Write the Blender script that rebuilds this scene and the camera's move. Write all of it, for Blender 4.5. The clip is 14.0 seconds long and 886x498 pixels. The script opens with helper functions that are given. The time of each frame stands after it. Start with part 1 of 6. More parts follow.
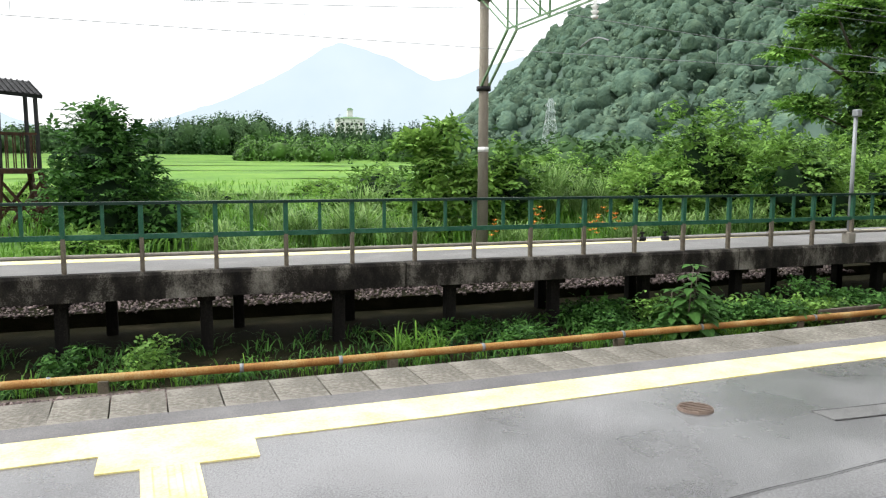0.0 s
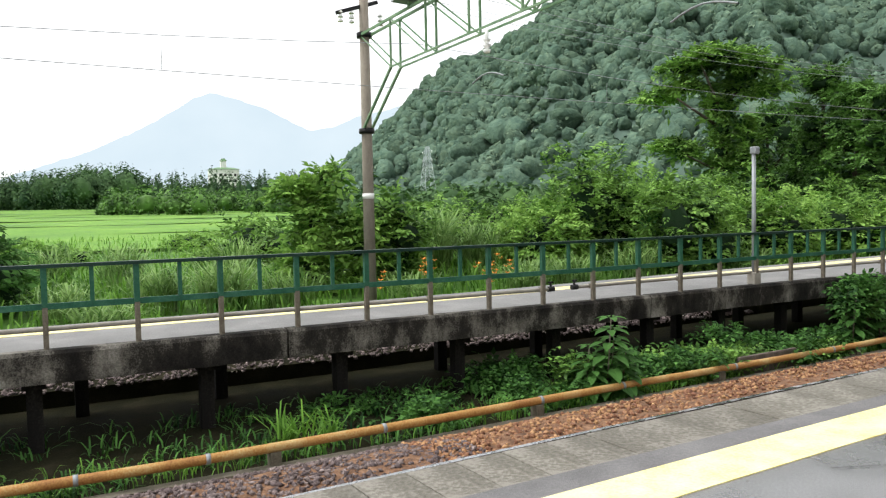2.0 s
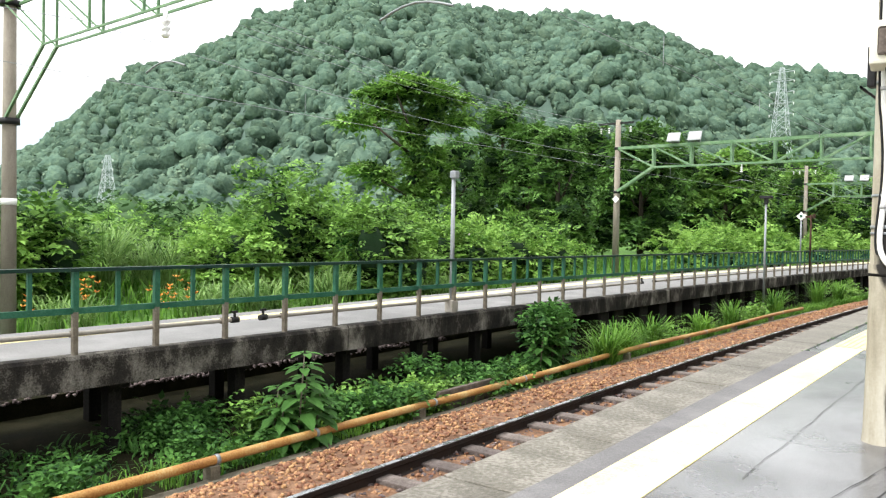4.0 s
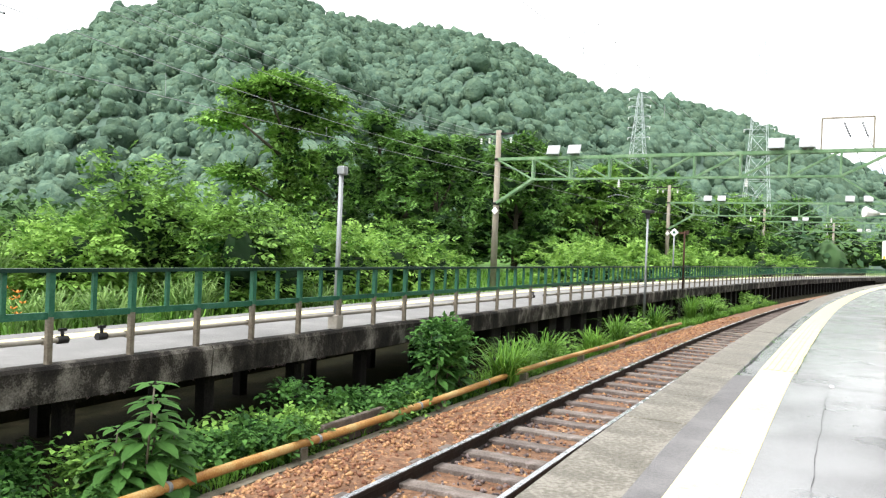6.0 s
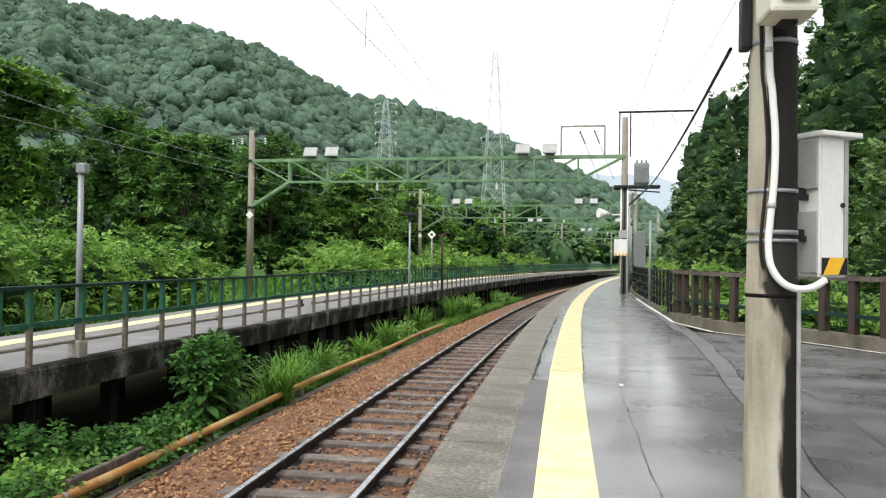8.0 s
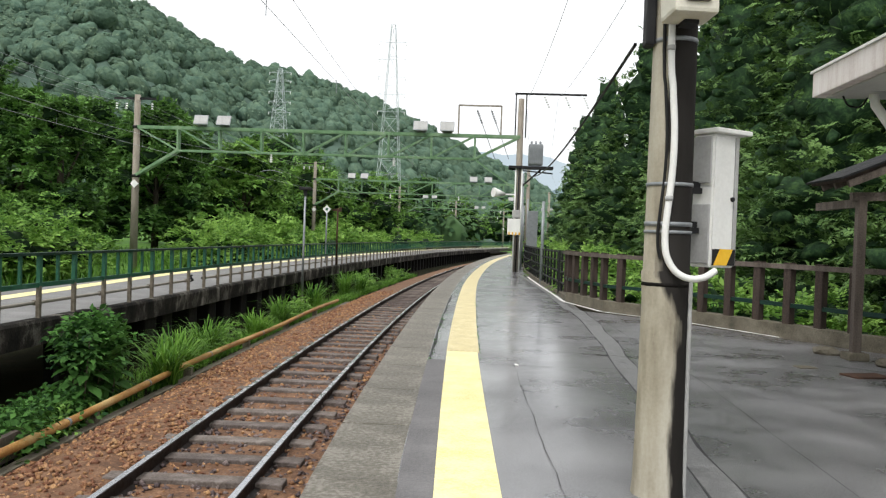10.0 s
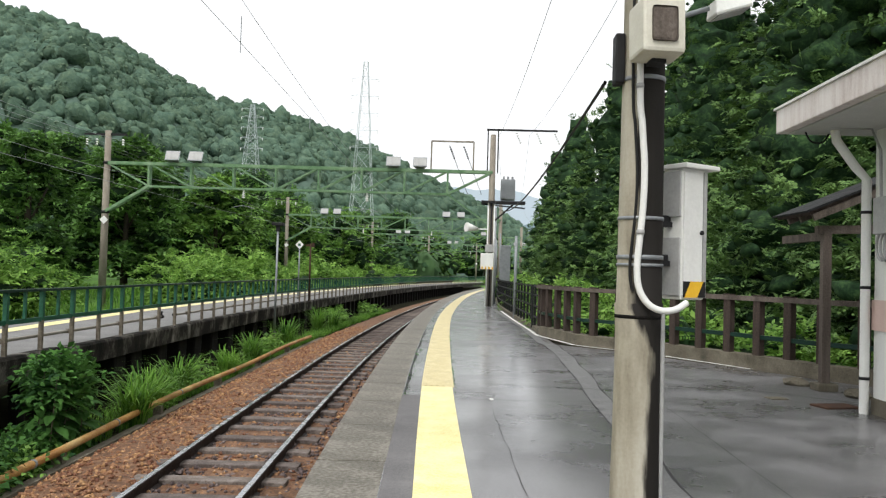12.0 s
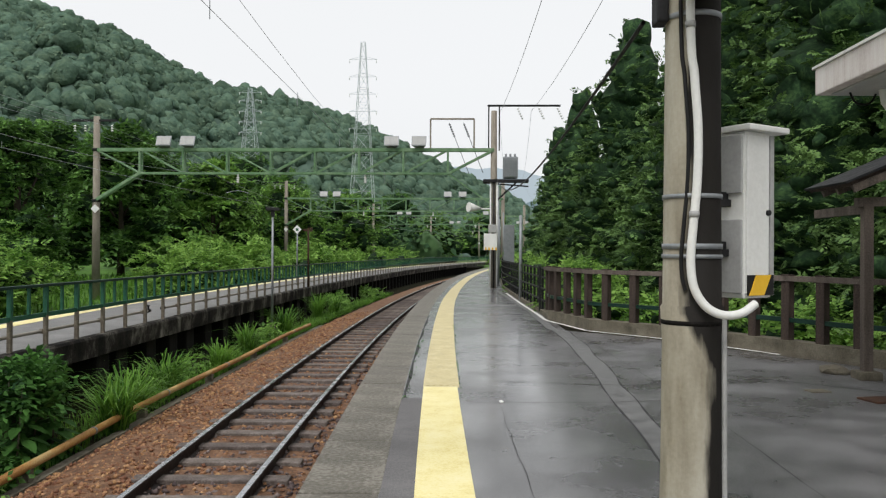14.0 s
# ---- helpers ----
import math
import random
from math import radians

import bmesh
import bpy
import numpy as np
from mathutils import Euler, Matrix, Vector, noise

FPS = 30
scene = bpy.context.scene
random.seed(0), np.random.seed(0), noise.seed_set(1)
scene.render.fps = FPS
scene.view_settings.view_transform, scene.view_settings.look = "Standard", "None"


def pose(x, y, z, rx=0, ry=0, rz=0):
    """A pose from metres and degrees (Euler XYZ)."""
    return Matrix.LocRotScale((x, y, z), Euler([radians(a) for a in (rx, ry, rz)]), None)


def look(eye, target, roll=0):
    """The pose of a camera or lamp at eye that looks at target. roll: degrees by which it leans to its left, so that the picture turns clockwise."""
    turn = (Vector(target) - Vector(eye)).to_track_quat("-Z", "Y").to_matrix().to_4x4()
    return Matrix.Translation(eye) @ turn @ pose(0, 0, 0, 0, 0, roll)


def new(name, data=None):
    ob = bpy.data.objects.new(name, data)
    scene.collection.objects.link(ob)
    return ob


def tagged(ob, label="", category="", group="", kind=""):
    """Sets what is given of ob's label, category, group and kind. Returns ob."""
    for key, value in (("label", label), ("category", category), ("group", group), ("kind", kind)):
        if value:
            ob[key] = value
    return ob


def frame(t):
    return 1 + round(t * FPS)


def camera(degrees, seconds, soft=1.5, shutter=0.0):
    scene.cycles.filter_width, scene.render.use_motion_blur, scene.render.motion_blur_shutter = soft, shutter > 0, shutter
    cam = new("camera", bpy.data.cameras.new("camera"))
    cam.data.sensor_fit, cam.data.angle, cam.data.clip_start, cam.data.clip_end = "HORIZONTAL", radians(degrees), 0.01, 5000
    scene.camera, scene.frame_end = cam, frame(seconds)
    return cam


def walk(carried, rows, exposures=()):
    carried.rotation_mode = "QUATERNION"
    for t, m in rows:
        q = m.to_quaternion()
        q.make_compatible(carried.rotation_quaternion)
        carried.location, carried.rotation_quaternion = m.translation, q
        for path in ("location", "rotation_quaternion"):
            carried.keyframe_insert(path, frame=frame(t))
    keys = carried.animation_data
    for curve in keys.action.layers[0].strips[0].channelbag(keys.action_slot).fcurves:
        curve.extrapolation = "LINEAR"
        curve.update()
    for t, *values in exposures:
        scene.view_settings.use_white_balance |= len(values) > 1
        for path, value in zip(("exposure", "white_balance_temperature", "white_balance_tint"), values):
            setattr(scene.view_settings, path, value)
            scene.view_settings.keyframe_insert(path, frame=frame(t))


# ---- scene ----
cam = camera(59.6, 14.0, soft=1.25)
PATH = [
    (0.0, (4.699, -1.264, 1.337), (2.820, -0.612, 1.121), 0.2),
    (0.5, (4.378, -1.246, 1.323), (2.457, -0.712, 1.166), 1.7),
    (1.0, (4.051, -1.160, 1.284), (2.109, -0.694, 1.175), -2.7),
    (1.5, (3.715, -1.030, 1.290), (1.779, -0.537, 1.199), -1.4),
    (2.0, (3.378, -0.886, 1.329), (1.613, 0.052, 1.233), -1.2),
    (2.5, (3.071, -0.638, 1.308), (1.415, 0.482, 1.216), -2.3),
    (3.0, (2.880, -0.422, 1.284), (1.435, 0.959, 1.195), 2.0),
    (3.2, (2.781, -0.314, 1.299), (1.462, 1.188, 1.228), 2.0),
    (5.3, (1.578, 0.585, 1.250), (0.333, 2.150, 1.230), 0.7),
    (5.5, (1.471, 0.762, 1.208), (0.298, 2.382, 1.192), 2.4),
    (6.0, (1.201, 0.982, 1.209), (0.204, 2.716, 1.207), 2.3),
    (6.5, (0.970, 1.137, 1.224), (-0.001, 2.885, 1.273), 1.2),
    (7.0, (0.799, 1.334, 1.220), (0.086, 3.202, 1.258), 3.1),
    (7.5, (0.629, 1.414, 1.235), (0.207, 3.369, 1.256), 1.8),
    (8.0, (0.560, 1.573, 1.236), (0.159, 3.532, 1.261), 0.8),
    (8.5, (0.504, 1.611, 1.274), (0.198, 3.587, 1.278), 1.3),
    (9.0, (0.479, 1.591, 1.276), (0.300, 3.582, 1.213), 2.6),
    (9.2, (0.486, 1.599, 1.283), (0.333, 3.591, 1.207), 3.0),
    (11.3, (0.489, 1.567, 1.281), (0.395, 3.564, 1.338), 0.6),
    (11.5, (0.487, 1.567, 1.281), (0.397, 3.564, 1.338), 0.7),
    (12.0, (0.477, 1.559, 1.278), (0.416, 3.558, 1.338), 1.7),
    (12.5, (0.479, 1.559, 1.283), (0.440, 3.558, 1.330), 1.3),
    (13.0, (0.476, 1.706, 1.298), (0.448, 3.705, 1.334), 1.2),
    (13.5, (0.472, 2.068, 1.325), (0.439, 4.067, 1.349), 0.8),
    (14.0, (0.471, 2.433, 1.357), (0.404, 4.432, 1.365), 0.3),
]
EXPOSURES = [(0.0, 0.65), (1.5, 0.58), (2.0, 0.56), (3.0, 0.85), (5.5, 1.2), (7.0, 1.05), (8.0, 0.48), (8.5, 0.46), (9.5, 0.28), (12.0, 0.2), (13.2, -0.02), (14.0, -0.15)]
walk(cam, [(t, look(eye, target, roll)) for t, eye, target, roll in PATH], EXPOSURES)

# ---- sky and sun: a bright overcast summer day ----
world = bpy.data.worlds.new("overcast_sky")
scene.world = world
world.use_nodes = True
wn, wl = world.node_tree.nodes, world.node_tree.links
wn.clear()
sky = wn.new("ShaderNodeTexSky")
sky.sky_type, sky.sun_disc = "NISHITA", False
sky.sun_elevation, sky.sun_rotation = radians(58), radians(200)
sky.air_density, sky.dust_density, sky.ozone_density = 1.0, 6.0, 1.0
grey = wn.new("ShaderNodeHueSaturation")
grey.inputs["Saturation"].default_value = 0.12
back = wn.new("ShaderNodeBackground")
back.inputs["Strength"].default_value = 0.15
wout = wn.new("ShaderNodeOutputWorld")
wl.new(sky.outputs["Color"], grey.inputs["Color"])
deck = wn.new("ShaderNodeMixRGB")
deck.inputs["Fac"].default_value = 0.65
deck.inputs["Color2"].default_value = (8.6, 8.75, 8.9, 1)
wl.new(grey.outputs["Color"], deck.inputs["Color1"])
wl.new(deck.outputs["Color"], back.inputs["Color"])
wl.new(back.outputs["Background"], wout.inputs["Surface"])
sun = new("sun", bpy.data.lights.new("sun", "SUN"))
sun.data.energy, sun.data.angle, sun.data.color = 1.4, radians(14), (1.0, 0.98, 0.95)
sun.matrix_world = look((0, 0, 30), (0 + 30 * math.sin(radians(20)) * 0.62, 30 * math.cos(radians(20)) * 0.62, 0))


# ---- materials ----
def material(name, colors, rough=0.7, scale=6.0, bump=0.2, bump_scale=40.0, metal=0.0, rough_var=0.12, fine=60.0, vary=0.0, islands=0.0,
             streak=0.0, spec=0.22, grain=0.45):
    """Two colours (or more) mixed by coarse and fine noise; vary: change from object to object; islands: from piece to piece."""
    m = bpy.data.materials.new(name)
    m.use_nodes = True
    n, l = m.node_tree.nodes, m.node_tree.links
    b = n["Principled BSDF"]
    co = n.new("ShaderNodeTexCoord").outputs["Object"]
    a = n.new("ShaderNodeTexNoise")
    a.inputs["Scale"].default_value, a.inputs["Detail"].default_value, a.inputs["Roughness"].default_value = scale, 6, 0.62
    src = co
    if streak:
        mp = n.new("ShaderNodeMapping")
        mp.inputs["Scale"].default_value = (1, 1, streak)
        l.new(co, mp.inputs["Vector"])
        src = mp.outputs["Vector"]
    l.new(src, a.inputs["Vector"])
    f = n.new("ShaderNodeTexNoise")
    f.inputs["Scale"].default_value, f.inputs["Detail"].default_value = fine, 3
    l.new(co, f.inputs["Vector"])
    mixf = n.new("ShaderNodeMath")
    mixf.operation = "MULTIPLY_ADD"
    l.new(f.outputs["Fac"], mixf.inputs[0])
    mixf.inputs[1].default_value = grain
    l.new(a.outputs["Fac"], mixf.inputs[2])
    fac = mixf.outputs[0]
    r = n.new("ShaderNodeValToRGB")
    k = len(colors)
    while len(r.color_ramp.elements) < k:
        r.color_ramp.elements.new(0.5)
    for i, c in enumerate(colors):
        r.color_ramp.elements[i].position = 0.27 + grain * 0.5 + 0.46 * i / max(1, k - 1)
        r.color_ramp.elements[i].color = (*c, 1)
    l.new(fac, r.inputs["Fac"])
    col = r.outputs["Color"]
    if vary or islands:
        h = n.new("ShaderNodeHueSaturation")
        rnd = n.new("ShaderNodeObjectInfo").outputs["Random"] if vary else n.new("ShaderNodeNewGeometry").outputs["Random Per Island"]
        amount = vary or islands
        mr = n.new("ShaderNodeMapRange")
        mr.inputs["To Min"].default_value, mr.inputs["To Max"].default_value = 1 - amount, 1 + amount
        l.new(rnd, mr.inputs["Value"])
        l.new(mr.outputs["Result"], h.inputs["Value"])
        mh = n.new("ShaderNodeMapRange")
        mh.inputs["To Min"].default_value, mh.inputs["To Max"].default_value = 0.5 - 0.04 * amount, 0.5 + 0.03 * amount
        l.new(rnd, mh.inputs["Value"])
        l.new(mh.outputs["Result"], h.inputs["Hue"])
        l.new(col, h.inputs["Color"])
        col = h.outputs["Color"]
    l.new(col, b.inputs["Base Color"])
    rr = n.new("ShaderNodeMapRange")
    rr.inputs["From Min"].default_value, rr.inputs["From Max"].default_value = 0.35, 0.65
    rr.inputs["To Min"].default_value, rr.inputs["To Max"].default_value = max(0.03, rough - rough_var), min(1, rough + rough_var)
    l.new(a.outputs["Fac"], rr.inputs["Value"])
    l.new(rr.outputs["Result"], b.inputs["Roughness"])
    b.inputs["Metallic"].default_value = metal
    b.inputs["Specular IOR Level"].default_value = spec
    if bump:
        bn = n.new("ShaderNodeTexNoise")
        bn.inputs["Scale"].default_value, bn.inputs["Detail"].default_value = bump_scale, 4
        l.new(co, bn.inputs["Vector"])
        bp = n.new("ShaderNodeBump")
        bp.inputs["Strength"].default_value, bp.inputs["Distance"].default_value = bump, 0.02
        l.new(bn.outputs["Fac"], bp.inputs["Height"])
        l.new(bp.outputs["Normal"], b.inputs["Normal"])
    return m


def leafy(name, dark, light, rough=0.5, trans=0.36, scale=0.8, rand=0.35):
    """Leaf stuff: colour changes leaf by leaf and in broad patches, a little light comes through."""
    m = bpy.data.materials.new(name)
    m.use_nodes = True
    n, l = m.node_tree.nodes, m.node_tree.links
    b = n["Principled BSDF"]
    geo = n.new("ShaderNodeNewGeometry")
    tc = n.new("ShaderNodeTexCoord")
    a = n.new("ShaderNodeTexNoise")
    a.inputs["Scale"].default_value, a.inputs["Detail"].default_value = scale, 3
    l.new(tc.outputs["Object"], a.inputs["Vector"])
    add = n.new("ShaderNodeMath")
    add.operation = "MULTIPLY_ADD"
    l.new(geo.outputs["Random Per Island"], add.inputs[0])
    add.inputs[1].default_value = rand
    l.new(a.outputs["Fac"], add.inputs[2])
    r = n.new("ShaderNodeValToRGB")
    r.color_ramp.elements[0].position, r.color_ramp.elements[1].position = 0.25 + rand * 0.5, 0.5 + rand
    r.color_ramp.elements[0].color, r.color_ramp.elements[1].color = (*dark, 1), (*light, 1)
    l.new(add.outputs[0], r.inputs["Fac"])
    l.new(r.outputs["Color"], b.inputs["Base Color"])
    b.inputs["Roughness"].default_value = rough
    b.inputs["Specular IOR Level"].default_value = 0.5 if rough < 0.4 else 0.14
    tr = n.new("ShaderNodeBsdfTranslucent")
    l.new(r.outputs["Color"], tr.inputs["Color"])
    mx = n.new("ShaderNodeMixShader")
    mx.inputs[0].default_value = trans
    l.new(b.outputs[0], mx.inputs[1])
    l.new(tr.outputs[0], mx.inputs[2])
    l.new(mx.outputs[0], n["Material Output"].inputs["Surface"])
    return m


ASPHALT = material("wet_asphalt", [(0.058, 0.057, 0.06), (0.105, 0.103, 0.106), (0.165, 0.163, 0.166)], rough=0.36, scale=0.9, bump=0.35, bump_scale=110, rough_var=0.2, fine=90, spec=0.4, grain=0.8)
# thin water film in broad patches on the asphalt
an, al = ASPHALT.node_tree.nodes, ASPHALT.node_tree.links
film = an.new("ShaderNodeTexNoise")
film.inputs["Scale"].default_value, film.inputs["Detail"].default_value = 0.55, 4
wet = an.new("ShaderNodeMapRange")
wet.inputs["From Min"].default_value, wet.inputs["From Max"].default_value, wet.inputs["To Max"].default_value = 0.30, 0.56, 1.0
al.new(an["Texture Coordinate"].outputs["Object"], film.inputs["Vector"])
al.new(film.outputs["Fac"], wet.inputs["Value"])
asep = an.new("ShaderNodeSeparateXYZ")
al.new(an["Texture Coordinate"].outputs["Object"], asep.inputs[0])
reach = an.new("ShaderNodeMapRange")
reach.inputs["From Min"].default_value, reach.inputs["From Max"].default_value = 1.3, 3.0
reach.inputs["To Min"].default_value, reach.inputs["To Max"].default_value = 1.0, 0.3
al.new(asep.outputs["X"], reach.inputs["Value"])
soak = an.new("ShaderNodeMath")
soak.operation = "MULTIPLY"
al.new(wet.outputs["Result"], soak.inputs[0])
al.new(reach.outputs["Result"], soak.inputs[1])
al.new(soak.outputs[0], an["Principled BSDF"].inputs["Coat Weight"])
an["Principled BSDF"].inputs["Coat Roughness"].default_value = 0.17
ASPHALT_OLD = material("dry_asphalt", [(0.12, 0.118, 0.116), (0.175, 0.172, 0.168), (0.25, 0.245, 0.24)], rough=0.7, scale=1.5, bump=0.2, bump_scale=120)
EDGE = material("edge_concrete", [(0.085, 0.077, 0.060), (0.145, 0.133, 0.110), (0.225, 0.21, 0.18)], rough=0.6, scale=3, bump=0.5, bump_scale=60, vary=0.06, fine=34, grain=0.75)
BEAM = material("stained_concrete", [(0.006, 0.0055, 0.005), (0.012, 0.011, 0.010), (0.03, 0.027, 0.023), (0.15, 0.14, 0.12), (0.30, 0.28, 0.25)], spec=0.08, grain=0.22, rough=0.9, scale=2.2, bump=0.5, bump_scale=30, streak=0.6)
YELLOW = material("yellow_paving", [(0.68, 0.56, 0.19), (0.80, 0.71, 0.35), (0.84, 0.77, 0.48)], rough=0.5, scale=4, bump=0.15, bump_scale=60)
TACTILE = material("worn_yellow_paving", [(0.44, 0.37, 0.19), (0.58, 0.50, 0.28), (0.68, 0.61, 0.40)], rough=0.6, scale=5, bump=0.2, bump_scale=60)
BALLAST = material("rusty_ballast", [(0.06, 0.03, 0.018), (0.15, 0.08, 0.045), (0.28, 0.165, 0.10)], rough=0.85, scale=9, bump=0.6, bump_scale=45)
STONE_RUST = material("rusty_stone", [(0.13, 0.06, 0.03), (0.28, 0.145, 0.075), (0.40, 0.245, 0.145)], rough=0.85, scale=14, bump=0.3, bump_scale=60, islands=0.45)
STONE_DARK = material("dark_stone", [(0.05, 0.04, 0.04), (0.13, 0.10, 0.095), (0.24, 0.19, 0.18)], rough=0.8, scale=14, bump=0.3, bump_scale=60, islands=0.5)
RAIL_SIDE = material("rusty_rail_steel", [(0.012, 0.009, 0.008), (0.03, 0.02, 0.016)], rough=0.6, scale=8)
RAIL_TOP = material("polished_rail_steel", [(0.42, 0.43, 0.45), (0.58, 0.58, 0.60)], rough=0.24, scale=6, metal=1.0, bump=0.05)
SLEEPER = material("weathered_sleeper", [(0.065, 0.052, 0.045), (0.13, 0.108, 0.095), (0.22, 0.19, 0.175)], rough=0.85, scale=6, bump=0.5, bump_scale=50, vary=0.3)
GREEN = material("green_paint", [(0.012, 0.06, 0.035), (0.02, 0.095, 0.055), (0.05, 0.14, 0.09)], rough=0.5, scale=5, bump=0.1)
GREEN_DARK = material("dark_green_paint", [(0.006, 0.022, 0.016), (0.012, 0.04, 0.028)], rough=0.42, scale=5, bump=0.08)
GANTRY = material("gantry_green_paint", [(0.07, 0.145, 0.07), (0.13, 0.235, 0.12), (0.24, 0.33, 0.21)], rough=0.55, scale=3, bump=0.1)
POST_LOW = material("weathered_post", [(0.07, 0.06, 0.045), (0.14, 0.12, 0.09), (0.22, 0.2, 0.16)], rough=0.8, scale=9, bump=0.3)
PIPE_RUST = material("rusty_ochre_pipe", [(0.19, 0.07, 0.022), (0.36, 0.19, 0.055), (0.46, 0.36, 0.17)], rough=0.55, scale=1.3, bump=0.2, bump_scale=60)
PIPE_GREY = material("grey_pipe", [(0.20, 0.18, 0.15), (0.32, 0.30, 0.26)], rough=0.6, scale=4, bump=0.1)
CONCRETE = material("pole_concrete", [(0.17, 0.145, 0.10), (0.35, 0.32, 0.25), (0.50, 0.475, 0.40)], rough=0.8, scale=5, bump=0.1, bump_scale=50, streak=0.2, grain=0.12)
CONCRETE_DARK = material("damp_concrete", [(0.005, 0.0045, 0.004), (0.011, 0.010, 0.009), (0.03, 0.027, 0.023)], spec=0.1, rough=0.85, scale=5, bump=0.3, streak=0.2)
CONCRETE_FAR = material("old_pole_concrete", [(0.17, 0.145, 0.115), (0.25, 0.22, 0.18), (0.33, 0.30, 0.25)], rough=0.85, scale=4, bump=0.2, streak=0.3)
STEEL = material("galvanised_steel", [(0.20, 0.215, 0.225), (0.30, 0.315, 0.325)], rough=0.5, scale=8, metal=0.4, bump=0.05)
DARK_STEEL = material("dark_steel", [(0.010, 0.010, 0.011), (0.024, 0.024, 0.025)], rough=0.6, scale=8, bump=0.05)
WHITE = material("white_paint", [(0.66, 0.66, 0.63), (0.80, 0.80, 0.77)], rough=0.45, scale=4, bump=0.05, streak=0.3)
CREAM = material("cream_plastic", [(0.55, 0.52, 0.43), (0.68, 0.66, 0.57)], rough=0.5, scale=6, bump=0.05)
GREYBOX = material("grey_plastic", [(0.30, 0.30, 0.29), (0.42, 0.42, 0.41)], rough=0.5, scale=6, bump=0.05)
BLACK = material("black_rubber", [(0.008, 0.008, 0.008), (0.02, 0.02, 0.02)], rough=0.6, scale=9, bump=0.05)
HAZARD_YELLOW = material("hazard_yellow", [(0.75, 0.42, 0.02), (0.85, 0.52, 0.05)], rough=0.5, scale=6, bump=0)
RUST = material("rusted_steel", [(0.022, 0.013, 0.009), (0.05, 0.026, 0.016), (0.09, 0.045, 0.026)], rough=0.8, scale=7, bump=0.3)
WOOD = material("weathered_wood", [(0.05, 0.04, 0.035), (0.11, 0.09, 0.075), (0.18, 0.15, 0.13)], rough=0.85, scale=5, bump=0.4, streak=0.1)
OLD_WOOD = material("dark_fence_wood", [(0.022, 0.017, 0.014), (0.055, 0.04, 0.033), (0.10, 0.075, 0.06)], rough=0.8, scale=7, bump=0.4, streak=0.15)
KERB = material("mossy_kerb", [(0.06, 0.055, 0.04), (0.13, 0.115, 0.085), (0.2, 0.18, 0.14)], rough=0.85, scale=3, bump=0.4)
PINK = material("pink_band", [(0.55, 0.40, 0.35), (0.64, 0.48, 0.43)], rough=0.6, scale=5, bump=0.05)
SOFFIT = material("grey_soffit", [(0.42, 0.42, 0.40), (0.55, 0.55, 0.53)], rough=0.7, scale=3, bump=0.05)
INSULATOR = material("white_porcelain", [(0.7, 0.7, 0.68), (0.82, 0.82, 0.8)], rough=0.2, scale=4, bump=0)
# albedo set near black to paint the shade below the far platform
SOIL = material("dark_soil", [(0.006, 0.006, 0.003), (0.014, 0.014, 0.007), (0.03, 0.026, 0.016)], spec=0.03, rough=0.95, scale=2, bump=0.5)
MEADOW = material("meadow", [(0.035, 0.085, 0.015), (0.07, 0.16, 0.025), (0.13, 0.26, 0.045)], rough=0.9, scale=0.35, bump=0.6, bump_scale=7, fine=6)
RICE = material("rice_field", [(0.07, 0.165, 0.022), (0.12, 0.25, 0.036), (0.19, 0.32, 0.06)], rough=0.9, scale=0.12, bump=0.5, bump_scale=5, fine=3)
# SLOPE and LEAF_HILL are paled and blued: distance haze put into base colour
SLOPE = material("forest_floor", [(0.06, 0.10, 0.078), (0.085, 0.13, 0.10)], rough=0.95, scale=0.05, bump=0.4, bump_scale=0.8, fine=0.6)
LEAF = leafy("shrub_leaves", (0.012, 0.052, 0.010), (0.22, 0.40, 0.08), trans=0.28)
WEED = leafy("ditch_weed_leaves", (0.008, 0.034, 0.009), (0.09, 0.22, 0.045), rough=0.65, trans=0.22)
LEAF_TREE = leafy("tree_leaves", (0.009, 0.037, 0.009), (0.14, 0.28, 0.062), scale=0.5, trans=0.22)
LEAF_LIGHT = leafy("bright_leaves", (0.05, 0.14, 0.018), (0.28, 0.47, 0.10), trans=0.35)
LEAF_CEDAR = leafy("cedar_foliage", (0.010, 0.040, 0.015), (0.155, 0.262, 0.078), rough=0.6, trans=0.12, scale=0.55, rand=0.25)
LEAF_FAR = leafy("far_woodland", (0.018, 0.05, 0.022), (0.08, 0.15, 0.055), rough=0.8, trans=0.1, scale=0.03)
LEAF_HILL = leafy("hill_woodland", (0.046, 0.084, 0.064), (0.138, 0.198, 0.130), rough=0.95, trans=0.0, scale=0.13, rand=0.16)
GRASS = leafy("grass_blades", (0.03, 0.10, 0.012), (0.17, 0.34, 0.05), trans=0.35, scale=1.5)
REED = leafy("silver_grass", (0.06, 0.14, 0.03), (0.26, 0.40, 0.13), trans=0.35, scale=1.5)
BARK = material("bark", [(0.03, 0.024, 0.018), (0.08, 0.065, 0.05)], rough=0.9, scale=6, bump=0.6, streak=0.2)


